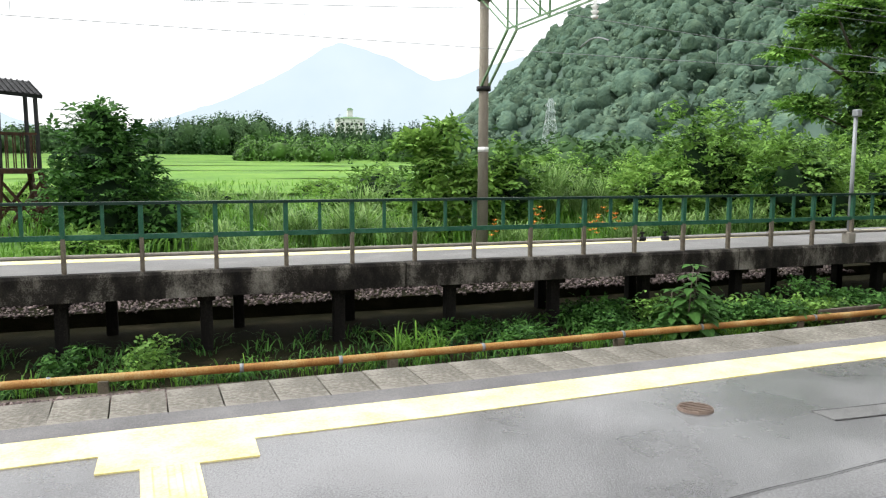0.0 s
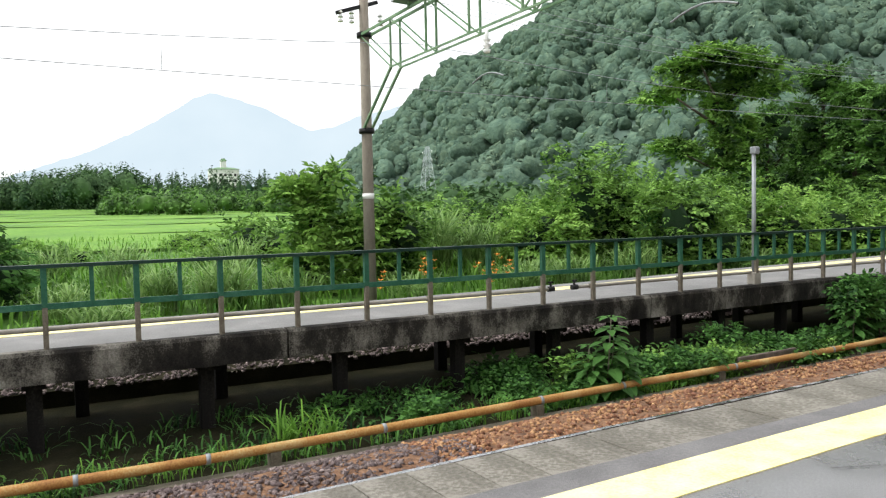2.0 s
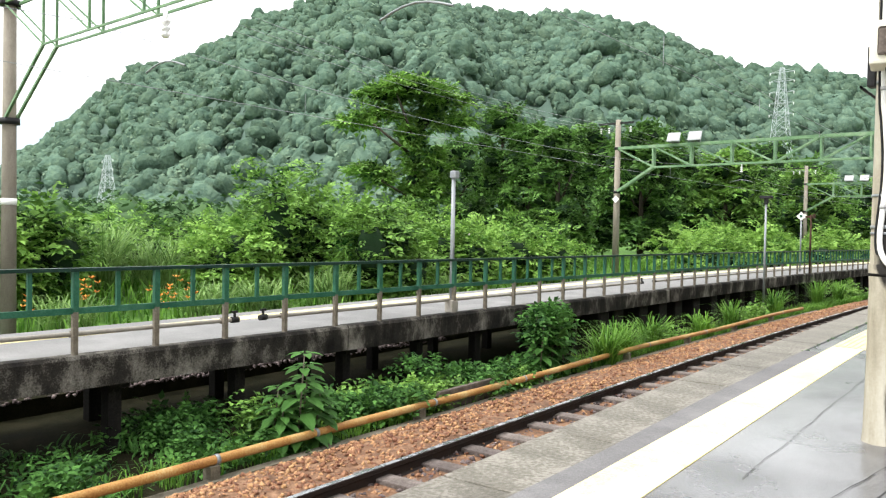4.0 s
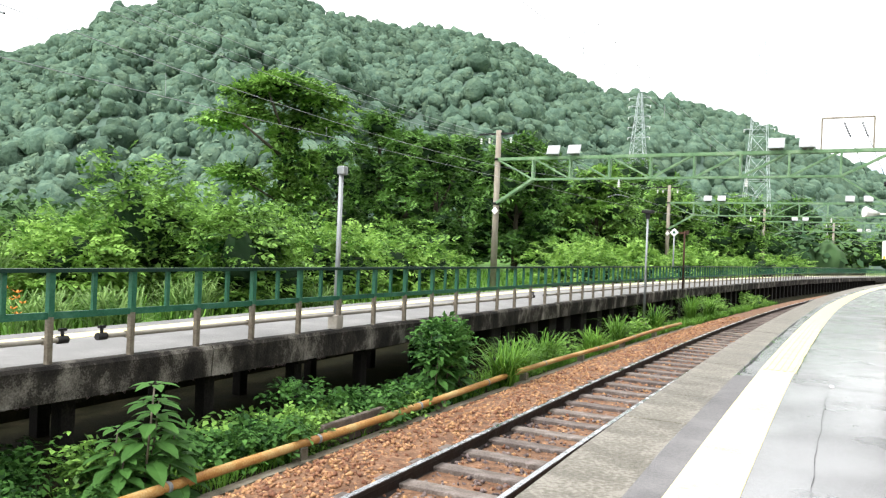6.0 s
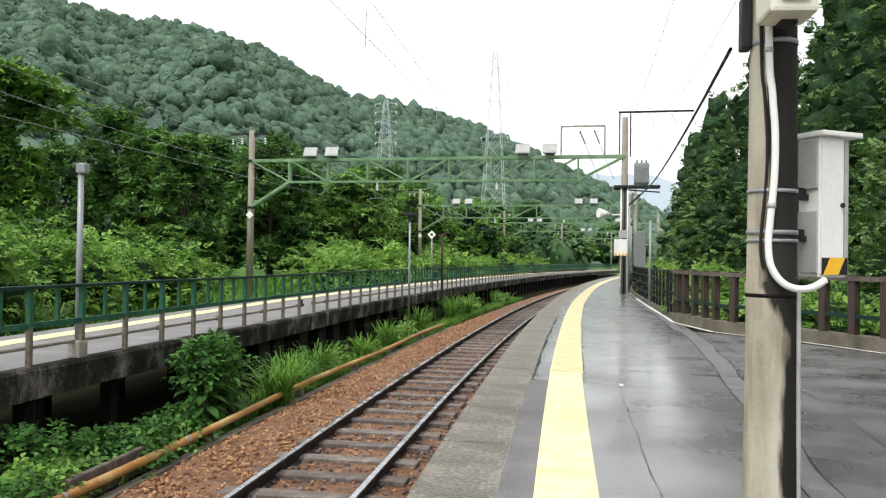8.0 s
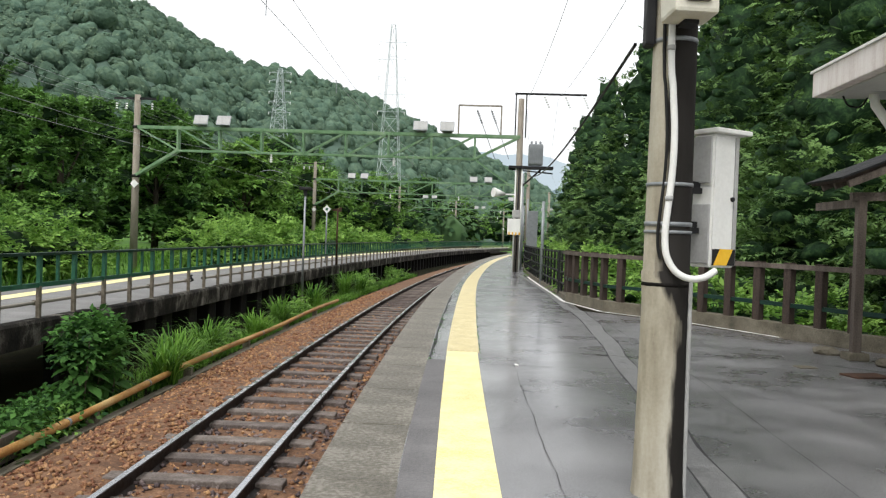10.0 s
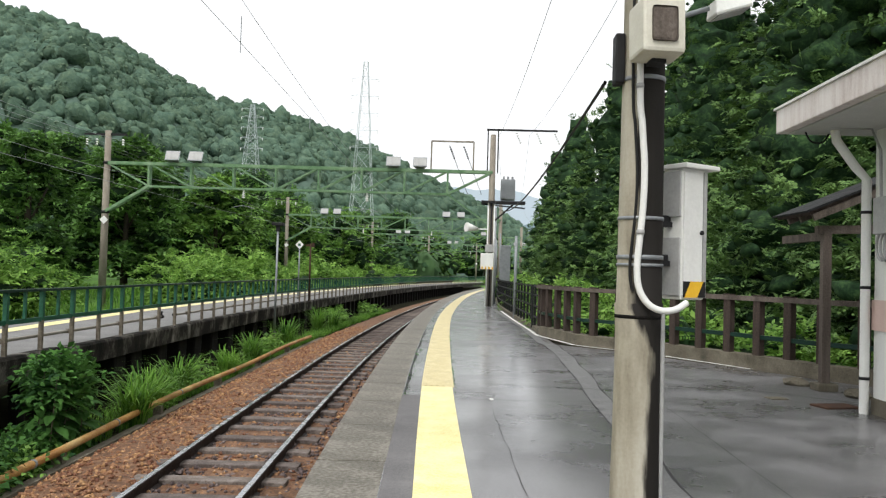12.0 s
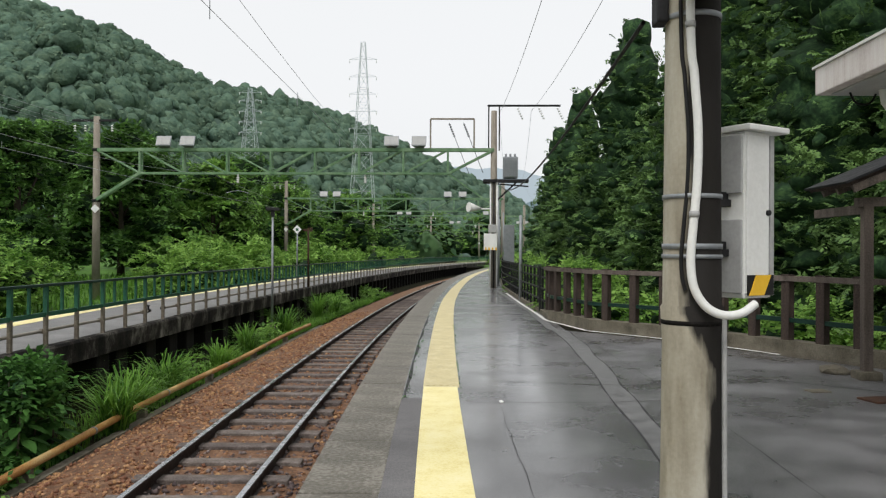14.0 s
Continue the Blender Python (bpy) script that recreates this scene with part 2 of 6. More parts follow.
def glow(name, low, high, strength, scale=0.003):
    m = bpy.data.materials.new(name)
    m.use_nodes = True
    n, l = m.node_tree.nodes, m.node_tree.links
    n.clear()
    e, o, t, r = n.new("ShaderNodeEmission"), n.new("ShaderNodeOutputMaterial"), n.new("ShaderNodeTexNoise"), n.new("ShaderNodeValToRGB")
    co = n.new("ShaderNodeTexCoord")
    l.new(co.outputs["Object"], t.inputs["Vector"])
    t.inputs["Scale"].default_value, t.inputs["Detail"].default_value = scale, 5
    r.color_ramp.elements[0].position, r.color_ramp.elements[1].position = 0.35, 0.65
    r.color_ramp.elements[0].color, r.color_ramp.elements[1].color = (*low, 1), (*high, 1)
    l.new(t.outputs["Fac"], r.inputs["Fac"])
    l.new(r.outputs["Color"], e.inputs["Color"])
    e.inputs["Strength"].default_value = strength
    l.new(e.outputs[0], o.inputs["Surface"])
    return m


# distance haze painted as pale blue emission; these hills are no light source
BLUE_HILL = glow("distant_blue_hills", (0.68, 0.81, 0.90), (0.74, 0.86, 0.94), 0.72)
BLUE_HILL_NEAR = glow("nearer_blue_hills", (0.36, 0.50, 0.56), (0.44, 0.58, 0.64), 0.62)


# ---- mesh helpers ----
def part(name, bm, mat, parent=None, label=""):
    me = bpy.data.meshes.new(name)
    bm.to_mesh(me)
    bm.free()
    me.materials.append(mat)
    ob = new(name, me)
    if parent:
        ob.parent = parent
    return tagged(ob, label=label)


def sheet(name, verts, faces, mat, parent=None, smooth=False):
    me = bpy.data.meshes.new(name)
    me.from_pydata([tuple(v) for v in verts], [], [tuple(f) for f in faces])
    me.materials.append(mat)
    if smooth:
        me.shade_smooth()
    ob = new(name, me)
    if parent:
        ob.parent = parent
    return ob


def raw(name, V, Fc, mat, parent=None, smooth=False):
    """A mesh from numpy arrays: V (n, 3), Fc (m, k) with k corners a face."""
    me = bpy.data.meshes.new(name)
    k = Fc.shape[1]
    me.vertices.add(len(V))
    me.vertices.foreach_set("co", np.ascontiguousarray(V, dtype=np.float32).ravel())
    me.loops.add(Fc.size)
    me.loops.foreach_set("vertex_index", np.ascontiguousarray(Fc, dtype=np.int32).ravel())
    me.polygons.add(len(Fc))
    me.polygons.foreach_set("loop_start", np.arange(0, Fc.size, k, dtype=np.int32))
    me.update(calc_edges=True)
    me.materials.append(mat)
    if smooth:
        me.shade_smooth()
    ob = new(name, me)
    if parent:
        ob.parent = parent
    return ob


def empty(name, at=(0, 0, 0)):
    ob = new(name)
    ob.location = at
    ob.empty_display_size = 0.2
    return ob


def box(bm, c, s, rz=0.0, bevel=0.0, m=None):
    g = bmesh.ops.create_cube(bm, size=1)["verts"]
    mat = (m or Matrix.Translation(c) @ Matrix.Rotation(rz, 4, "Z")) @ Matrix.Diagonal((*s, 1))
    bmesh.ops.transform(bm, matrix=mat, verts=g)
    if bevel:
        es = {e for v in g for e in v.link_edges}
        bmesh.ops.bevel(bm, geom=list(es), offset=bevel, segments=2, affect="EDGES", profile=0.6)
    return bm


def rod(bm, a, b, r, r2=None, seg=10):
    a, b = Vector(a), Vector(b)
    d = b - a
    g = bmesh.ops.create_cone(bm, cap_ends=True, segments=seg, radius1=r, radius2=r if r2 is None else r2, depth=d.length)["verts"]
    bmesh.ops.transform(bm, matrix=Matrix.Translation((a + b) / 2) @ d.to_track_quat("Z", "Y").to_matrix().to_4x4(), verts=g)
    for f in {f for v in g for f in v.link_faces}:
        f.smooth = len(f.verts) == 4
    return bm


def bar(bm, a, b, w, h):
    """A square bar from a to b."""
    a, b = Vector(a), Vector(b)
    d = b - a
    m = Matrix.Translation((a + b) / 2) @ d.to_track_quat("Y", "Z").to_matrix().to_4x4()
    return box(bm, None, (w, d.length, h), m=m)


def tube(pts, r, seg=6):
    """Vertices and quads of a tube along points."""
    pts = [Vector(p) for p in pts]
    V, Fc = [], []
    u = None
    for i, p in enumerate(pts):
        d = (pts[min(i + 1, len(pts) - 1)] - pts[max(i - 1, 0)]).normalized()
        if u is None:
            u = d.cross(Vector((0, 0, 1)))
            u = u if u.length > 0.1 else d.cross(Vector((1, 0, 0)))
        u = (u - d * u.dot(d)).normalized()
        w = d.cross(u)
        for k in range(seg):
            a = 2 * math.pi * k / seg
            V.append(p + (u * math.cos(a) + w * math.sin(a)) * r)
    for i in range(len(pts) - 1):
        for k in range(seg):
            Fc.append((i * seg + k, i * seg + (k + 1) % seg, (i + 1) * seg + (k + 1) % seg, (i + 1) * seg + k))
    return V, Fc


def pipe(name, pts, r, mat, parent=None, seg=8, label=""):
    V, Fc = tube(pts, r, seg)
    return tagged(sheet(name, V, Fc, mat, parent, smooth=True), label=label)


def sag(a, b, drop, n=16):
    a, b = Vector(a), Vector(b)
    return [a.lerp(b, i / n) - Vector((0, 0, drop * 4 * (i / n) * (1 - i / n))) for i in range(n + 1)]


def ribbon(ys, left, right, z0, z1):
    """A strip with thickness along y: left(y) to right(y), from z0 up to z1 (numbers or functions of y)."""
    V, Fc = [], []
    for y in ys:
        lo, hi = (z0(y) if callable(z0) else z0), (z1(y) if callable(z1) else z1)
        V += [(left(y), y, lo), (right(y), y, lo), (right(y), y, hi), (left(y), y, hi)]
    n = len(ys)
    for i in range(n - 1):
        a, b = 4 * i, 4 * i + 4
        for k in range(4):
            Fc.append((a + k, b + k, b + (k + 1) % 4, a + (k + 1) % 4))
    Fc += [(0, 1, 2, 3), tuple(4 * n - 4 + k for k in (3, 2, 1, 0))]
    return V, Fc


# ---- the lines of the plan: the track bends slowly to +x ----
def clamp(v, a=0.0, b=1.0):
    return max(a, min(b, v))


def edge(y):
    """Platform edge."""
    return -0.10 - 0.065 * y + 0.00135 * y * y


def yellow(y):
    """Outer side of the yellow line."""
    return edge(y) + np.interp(y, [-2, -0.65, 0.8, 2.5, 6, 10, 15, 24, 34], [0.58, 0.66, 0.67, 0.65, 0.65, 0.645, 0.65, 0.62, 0.66])


def pipe_x(y):
    """The ochre pipe and the foot of the ballast."""
    return edge(y) - np.interp(y, [-4, -2.5, 0, 3], [3.78, 3.68, 3.42, 3.32])


def slab_edge(y):
    return edge(y) + np.interp(y, [-2, 0, 2, 4, 6], [-0.09, -0.03, 0.0, 0.03, 0.0])


def far_edge(y):
    """Track-side edge of the platform across the track."""
    return -5.08 if y < 6 else edge(y) - 4.5 - 0.14 * clamp((14 - y) / 8)


def far_back(y):
    return far_edge(y) - 2.0 - 1.1 * clamp((y - 3) / 18)


def fence_line(y):
    """Back of the platform on this side."""
    return edge(y) + 2.55 + 0.42 * clamp((32 - y) / 14)


def ground_z(x, y):
    z = -1.12
    if x < -8:
        z += 0.2 * clamp((-8 - x) / 2)
    if x < -11:
        z += 0.55 * clamp((-11 - x) / 4)
    if x < -16:
        z += 0.022 * (-16 - x)
    if x > 1.5:
        z += 0.75 * clamp((x - 1.5) / 4)
    z += 0.006 * clamp(y - 40, 0, 400) * clamp((abs(x + 1) - 12) / 20)
    return z + 0.06 * noise.noise((x * 0.35, y * 0.35, 0))


YS = [-30 + 1.5 * i for i in range(101)]

# concrete of the near mast: one side near-black, in an uneven band narrower low down
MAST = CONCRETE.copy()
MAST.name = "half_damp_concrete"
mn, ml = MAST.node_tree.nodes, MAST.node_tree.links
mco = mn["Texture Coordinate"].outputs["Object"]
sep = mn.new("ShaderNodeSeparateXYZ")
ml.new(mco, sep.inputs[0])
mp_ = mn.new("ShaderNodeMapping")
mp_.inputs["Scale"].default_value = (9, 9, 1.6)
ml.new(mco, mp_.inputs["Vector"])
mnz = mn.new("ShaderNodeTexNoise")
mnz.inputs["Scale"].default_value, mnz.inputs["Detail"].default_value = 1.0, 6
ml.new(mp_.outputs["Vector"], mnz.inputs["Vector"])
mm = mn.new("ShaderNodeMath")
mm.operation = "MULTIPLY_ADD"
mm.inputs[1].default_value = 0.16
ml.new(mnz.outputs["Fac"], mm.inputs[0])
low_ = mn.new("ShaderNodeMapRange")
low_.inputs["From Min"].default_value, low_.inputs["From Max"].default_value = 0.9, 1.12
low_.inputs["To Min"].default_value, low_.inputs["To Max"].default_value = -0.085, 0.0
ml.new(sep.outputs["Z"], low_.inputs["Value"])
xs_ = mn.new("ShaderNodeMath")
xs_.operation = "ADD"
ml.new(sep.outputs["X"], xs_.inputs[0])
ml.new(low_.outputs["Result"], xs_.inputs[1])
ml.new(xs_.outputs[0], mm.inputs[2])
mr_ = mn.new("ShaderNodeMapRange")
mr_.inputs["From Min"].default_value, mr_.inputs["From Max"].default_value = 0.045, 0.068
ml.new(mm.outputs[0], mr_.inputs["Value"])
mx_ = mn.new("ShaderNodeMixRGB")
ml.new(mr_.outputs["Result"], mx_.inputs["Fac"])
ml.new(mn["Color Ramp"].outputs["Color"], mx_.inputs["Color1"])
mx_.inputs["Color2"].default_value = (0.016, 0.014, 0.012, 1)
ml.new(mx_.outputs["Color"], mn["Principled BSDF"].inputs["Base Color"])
# ---- ground to the horizon ----
def axis(near, far):
    out, v, d = [], 0.0, near
    while v < far:
        out.append(v)
        v += d
        d *= 1.13
    return out


gx = [-v - 3 for v in reversed(axis(1.0, 2600))][:-1] + [v - 3 for v in axis(1.0, 2600)]
gy = [-v + 8 for v in reversed(axis(1.2, 2600))][:-1] + [v + 8 for v in axis(1.2, 2600)]
V = [(x, y, ground_z(x, y)) for y in gy for x in gx]
Fc = [(j * len(gx) + i, j * len(gx) + i + 1, (j + 1) * len(gx) + i + 1, (j + 1) * len(gx) + i) for j in range(len(gy) - 1) for i in range(len(gx) - 1)]
tagged(sheet("ground", V, Fc, MEADOW, smooth=True), "rough green meadow around the railway station", "ground", kind="structure")

# dark earth below the raised platform and in the ditch; its near-black colour includes the shade there
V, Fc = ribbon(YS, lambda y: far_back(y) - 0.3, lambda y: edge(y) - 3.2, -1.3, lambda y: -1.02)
tagged(sheet("ditch_soil", V, Fc, SOIL), "dark soil in the ditch, shade below the platform in its colour", "soil", kind="structure")

# rice fields with low banks between them
fields = tagged(empty("rice_fields"), "bright green rice paddies stepped in long strips", "field", kind="structure")
random.seed(5)
for i in range(9):
    x1 = -30 - i * 17
    y0, y1 = -130 + random.uniform(-6, 6), 52 + random.uniform(-4, 6)
    V, Fc = [], []
    cols = [x1 - 15 * k / 4 for k in range(5)]
    rows = [y0 + (y1 - y0) * k / 40 for k in range(41)]
    for y in rows:
        for x in cols:
            V.append((x + 2 * math.sin(y * 0.05 + i), y, ground_z(x, y) + 0.16 + 0.05 * noise.noise((x, y, 3))))
    Fc = [(a * 5 + b, a * 5 + b + 1, a * 5 + b + 6, a * 5 + b + 5) for a in range(40) for b in range(4)]
    sheet("rice_paddy", V, Fc, RICE, fields, smooth=True)

V, Fc = [], []
for a in range(13):
    for b in range(5):
        x, y = -52 - 5 * b, -75 + 4.6 * a
        V.append((x, y, ground_z(x, y) + 0.35))
Fc = [(a * 5 + b, a * 5 + b + 1, a * 5 + b + 6, a * 5 + b + 5) for a in range(12) for b in range(4)]
sheet("bare_field", V, Fc, material("fallow_earth", [(0.20, 0.13, 0.07), (0.28, 0.19, 0.10), (0.22, 0.22, 0.08)], rough=0.95, scale=0.3, bump=0.5, bump_scale=4, fine=3), fields)

# ---- platform on this side ----
platform = tagged(empty("platform"), "wet dark asphalt station platform with concrete edge slabs", "platform", kind="structure")


def right_side(y):
    if y < 12.0:
        return 30.0
    if y < 16.0:
        return 5.25 - (y - 12.0) * 0.68
    return min(2.53 - (y - 16) * 0.2, fence_line(y)) if y < 19 else fence_line(y)


yy = [y for y in YS if y < 11.9] + [11.99, 12.0, 13, 14, 15, 16, 17, 18] + [y for y in YS if y > 18.5]
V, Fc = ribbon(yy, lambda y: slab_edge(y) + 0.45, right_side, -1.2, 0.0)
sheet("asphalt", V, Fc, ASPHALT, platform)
V, Fc = ribbon(YS, lambda y: slab_edge(y) + 0.10, lambda y: edge(y) + 0.45, -1.2, -0.14)
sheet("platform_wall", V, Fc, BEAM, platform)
V, Fc = ribbon([y for y in YS if -12 <= y <= 10.0] + [10.2], yellow, lambda y: yellow(y) + 0.34, -0.05, 0.006)
sheet("yellow_line", V, Fc, YELLOW, platform)
DRY_STRIP = material("worn_edge_asphalt", [(0.095, 0.091, 0.092), (0.145, 0.140, 0.141), (0.20, 0.195, 0.193)], rough=0.7, scale=2.5, bump=0.4, bump_scale=110)
V, Fc = ribbon([-12 + 0.6 * k for k in range(37)], lambda y: slab_edge(y) + 0.4555, lambda y: yellow(y) - 0.001, -0.02, 0.003)
sheet("edge_strip", V, Fc, DRY_STRIP, platform)
V, Fc = ribbon([10.2] + [y for y in YS if y > 10.2], lambda y: yellow(y) - 0.005, lambda y: yellow(y) + 0.36, -0.05, 0.005)
sheet("yellow_line", V, Fc, TACTILE, platform)
# raised ribs along the worn yellow line
V, Fc = [], []
for k in range(5):
    a, b = ribbon([10.25 + 1.0 * i for i in range(30)], lambda y: yellow(y) + 0.02 + 0.068 * k, lambda y: yellow(y) + 0.055 + 0.068 * k, 0.0, 0.011)
    o = len(V)
    V += a
    Fc += [tuple(o + i for i in f) for f in b]
sheet("rib", V, Fc, TACTILE, platform)
# warning block and guide line that branch off near the grating
bm = bmesh.new()
box(bm, (1.06, -1.28, 0.0), (0.24, 0.70, 0.016))
part("warning_block", bm, YELLOW, platform)
bm = bmesh.new()
box(bm, (2.6, -1.25, 0.0), (2.9, 0.25, 0.014), rz=0.05)
for k in range(4):
    box(bm, (2.6, -1.34 + 0.06 * k, 0.01), (2.86, 0.026, 0.008), rz=0.05)
part("guide_line", bm, YELLOW, platform)
# joints and a worn crack in the asphalt
CRACK = material("dark_joint", [(0.03, 0.03, 0.03), (0.05, 0.05, 0.05)], rough=0.8, scale=9, bump=0)
PATCH = material("patched_asphalt", [(0.08, 0.08, 0.08), (0.14, 0.14, 0.138), (0.21, 0.21, 0.205)], rough=0.55, scale=5, bump=0.4, bump_scale=90, rough_var=0.2)
STRIP_Y = [2, 4, 8.4, 12.9, 15.9, 16.1, 20.5, 31]


def strip_left(y):
    return float(np.interp(y, STRIP_Y, [1.46, 1.56, 1.76, 1.94, 1.96, 1.86, 1.80, 1.36])) - 0.012 * math.sin(y * 2.1)


def strip_right(y):
    return strip_left(y) + float(np.interp(y, STRIP_Y, [0.17, 0.18, 0.2, 0.24, 0.26, 0.2, 0.17, 0.12])) - 0.015 * math.sin(y * 3 + 1)


V, Fc = ribbon([2 + 0.45 * i for i in range(64)], strip_left, strip_right, -0.02, 0.004)
sheet("patch_strip", V, Fc, PATCH, platform)
for side, w in ((strip_left, 0.012), (strip_right, 0.016)):
    V, Fc = ribbon([2 + 0.2 * i for i in range(140)], lambda y: side(y) - w * (0.6 + 0.4 * math.sin(y * 5)), lambda y: side(y) + w * 0.4, -0.02, 0.0045)
    sheet("dark_joint", V, Fc, CRACK, platform)


def crack(points, w):
    bm = bmesh.new()
    pts = []
    for a, b in zip(points, points[1:]):
        for k in range(8):
            p = Vector(a).lerp(Vector(b), k / 8)
            pts.append(p + Vector((random.uniform(-1, 1), random.uniform(-1, 1))) * 0.009)
    pts.append(Vector(points[-1]))
    for a, b in zip(pts, pts[1:]):
        n = Vector((-(b - a).y, (b - a).x)).normalized() * w * random.uniform(0.5, 1.2) / 2
        bm.faces.new([bm.verts.new((*q, 0.0055)) for q in (a - n, b - n, b + n, a + n)])
    return part("crack", bm, CRACK, platform)


crack([(0.75, 9.4), (0.8, 7.8), (0.87, 6.1), (0.95, 4.2)], 0.004)
crack([(0.45, 9.42), (1.5, 9.46), (2.3, 9.6)], 0.012)
crack([(0.75, 10.6), (2.1, 10.4), (3.6, 10.9)], 0.014)
crack([(2.4, 4.0), (2.5, 9.0), (2.3, 15.0)], 0.006)
crack([(0.9, 2.6), (1.3, 3.6), (1.5, 5.0)], 0.006)
crack([(0.35, 15.0), (2.2, 15.6)], 0.012)
crack([(3.3, 11.2), (4.9, 9.9)], 0.02)
crack([(2.3, 0.4), (2.0, 3.0), (3.2, 5.5)], 0.01)
V, Fc = ribbon([9.6 + 0.4 * k for k in range(24)], lambda y: edge(y) + 0.466, lambda y: edge(y) + 0.495 + 0.012 * math.sin(y * 3), -0.02, 0.003)
sheet("dark_joint", V, Fc, CRACK, platform)

# round drain grating, and the small covers near the station house
bm = bmesh.new()
bmesh.ops.create_cone(bm, cap_ends=True, segments=28, radius1=0.1, radius2=0.095, depth=0.012)
for k in range(-3, 4):
    box(bm, (0.025 * k, 0, 0.008), (0.011, 2 * math.sqrt(0.085 ** 2 - (0.025 * k) ** 2), 0.006))
g = part("drain_cover", bm, material("brown_iron", [(0.10, 0.07, 0.055), (0.2, 0.15, 0.12)], rough=0.6, scale=20))
g.location = (1.23, 1.42, 0.006)
tagged(g, "small round rusty drain cover set in asphalt", "drain cover")
bm = bmesh.new()
box(bm, (3.92, 10.2, 0.004), (0.2, 0.16, 0.012), rz=0.2, bevel=0.003)
tagged(part("water_cover", bm, KERB), "small pale concrete cover in the asphalt", "cover")
bm = bmesh.new()
box(bm, (4.35, 9.75, 0.008), (0.42, 0.26, 0.02), rz=0.25, bevel=0.004)
tagged(part("hatch_cover", bm, RUST), "reddish worn hatch cover beside the station house", "cover")

bm = bmesh.new()
bmesh.ops.create_icosphere(bm, subdivisions=2, radius=0.024)
for v in bm.verts:
    v.co *= 1 + 0.5 * noise.noise(v.co * 40)
    v.co.z *= 0.5
litter = part("litter", bm, WHITE)
litter.location = (0.77, 9.44, 0.01)
tagged(litter, "small crumpled white paper on the asphalt", "litter")

# ---- track ----
track = tagged(empty("railway_track"), "single railway track with rusty rails on timber sleepers", "railway track", kind="structure")
for off, nm in ((0.87, "rail"), (1.86, "rail")):
    V, Fc = [], []
    prof = [(-0.062, -0.15), (0.062, -0.15), (0.062, -0.138), (0.012, -0.122), (0.012, -0.05), (0.033, -0.036), (0.033, -0.004), (0.026, 0.0), (-0.026, 0.0), (-0.033, -0.004), (-0.033, -0.036), (-0.012, -0.05), (-0.012, -0.122), (-0.062, -0.138)]
    ys = [-30 + 1.2 * i for i in range(126)]
    for y in ys:
        V += [(edge(y) - off + a, y, -0.70 + b) for a, b in prof]
    n = len(prof)
    Fc = [(i * n + k, (i + 1) * n + k, (i + 1) * n + (k + 1) % n, i * n + (k + 1) % n) for i in range(len(ys) - 1) for k in range(n)]
    r = sheet("rail", V, Fc, RAIL_SIDE, track)
    r.data.materials.append(RAIL_TOP)
    for p in r.data.polygons:
        if p.index % n == 7:
            p.material_index = 1
# ballast bed
V, Fc = [], []
cols = [-0.08, -0.3, -0.6, -0.87, -1.36, -1.86, -2.3, -2.8, -3.1, -3.25]
hz = [-0.89, -0.855, -0.845, -0.84, -0.835, -0.835, -0.795, -0.845, -0.93, -1.03]
ys = [-30 + 0.5 * i for i in range(300)]
for y in ys:
    wide = (edge(y) - pipe_x(y)) / 3.32
    V += [(edge(y) + c * (wide if c < -2 else 1) + (0.1 if k == 0 else 0), y, h + 0.03 * noise.noise((c * 3, y * 2.2, 5))) for k, (c, h) in enumerate(zip(cols, hz))]
n = len(cols)
Fc = [(i * n + k, (i + 1) * n + k, (i + 1) * n + k + 1, i * n + k + 1) for i in range(len(ys) - 1) for k in range(n - 1)]
tagged(sheet("ballast_bed", V, Fc, BALLAST, smooth=True), "bed of rust-brown crushed stone under the rails", "ballast", kind="structure")


def stones(name, n, place, size, mat, label):
    """Crushed stones: six-cornered lumps, all of one mesh."""
    base = np.array([(1, 0, 0), (-1, 0, 0), (0, 1, 0), (0, -1, 0), (0, 0, 1), (0, 0, -1)], float)
    tri = np.array([(0, 2, 4), (2, 1, 4), (1, 3, 4), (3, 0, 4), (2, 0, 5), (1, 2, 5), (3, 1, 5), (0, 3, 5)])
    P = place(n)
    n = len(P)
    sc = np.random.uniform(0.55, 1.25, (n, 1, 3)) * np.array([1, 1, 0.75])
    W = base[None] * sc * (np.random.uniform(0.6, 1.3, (n, 1, 1)) * size) + np.random.uniform(-0.25, 0.25, (n, 6, 3)) * size
    a = np.random.uniform(0, 6.28, n)
    c, s = np.cos(a)[:, None], np.sin(a)[:, None]
    X = W[:, :, 0] * c - W[:, :, 1] * s
    Y = W[:, :, 0] * s + W[:, :, 1] * c
    b = np.random.uniform(-0.7, 0.7, n)
    c, s = np.cos(b)[:, None], np.sin(b)[:, None]
    W = np.stack([X, Y * c - W[:, :, 2] * s, Y * s + W[:, :, 2] * c], 2) + P[:, None]
    ob = raw(name, W.reshape(-1, 3), (tri[None] + 6 * np.arange(n)[:, None, None]).reshape(-1, 3), mat)
    return tagged(ob, label, "ballast", kind="stuff")


def ballast_place(y0, y1, power, x0=-3.15, x1=-0.1):
    def place(n):
        y = y0 + (y1 - y0) * np.random.uniform(0, 1, n) ** power
        c = np.random.uniform(x0, x1, n)
        z = np.interp(-c, [-v for v in cols], hz) + np.random.uniform(-0.015, 0.014, n)
        wide = np.where(c < -2, (edge(y) - pipe_x(y)) / 3.32, 1)
        return np.stack([edge(y) + c * wide, y, z], 1)
    return place


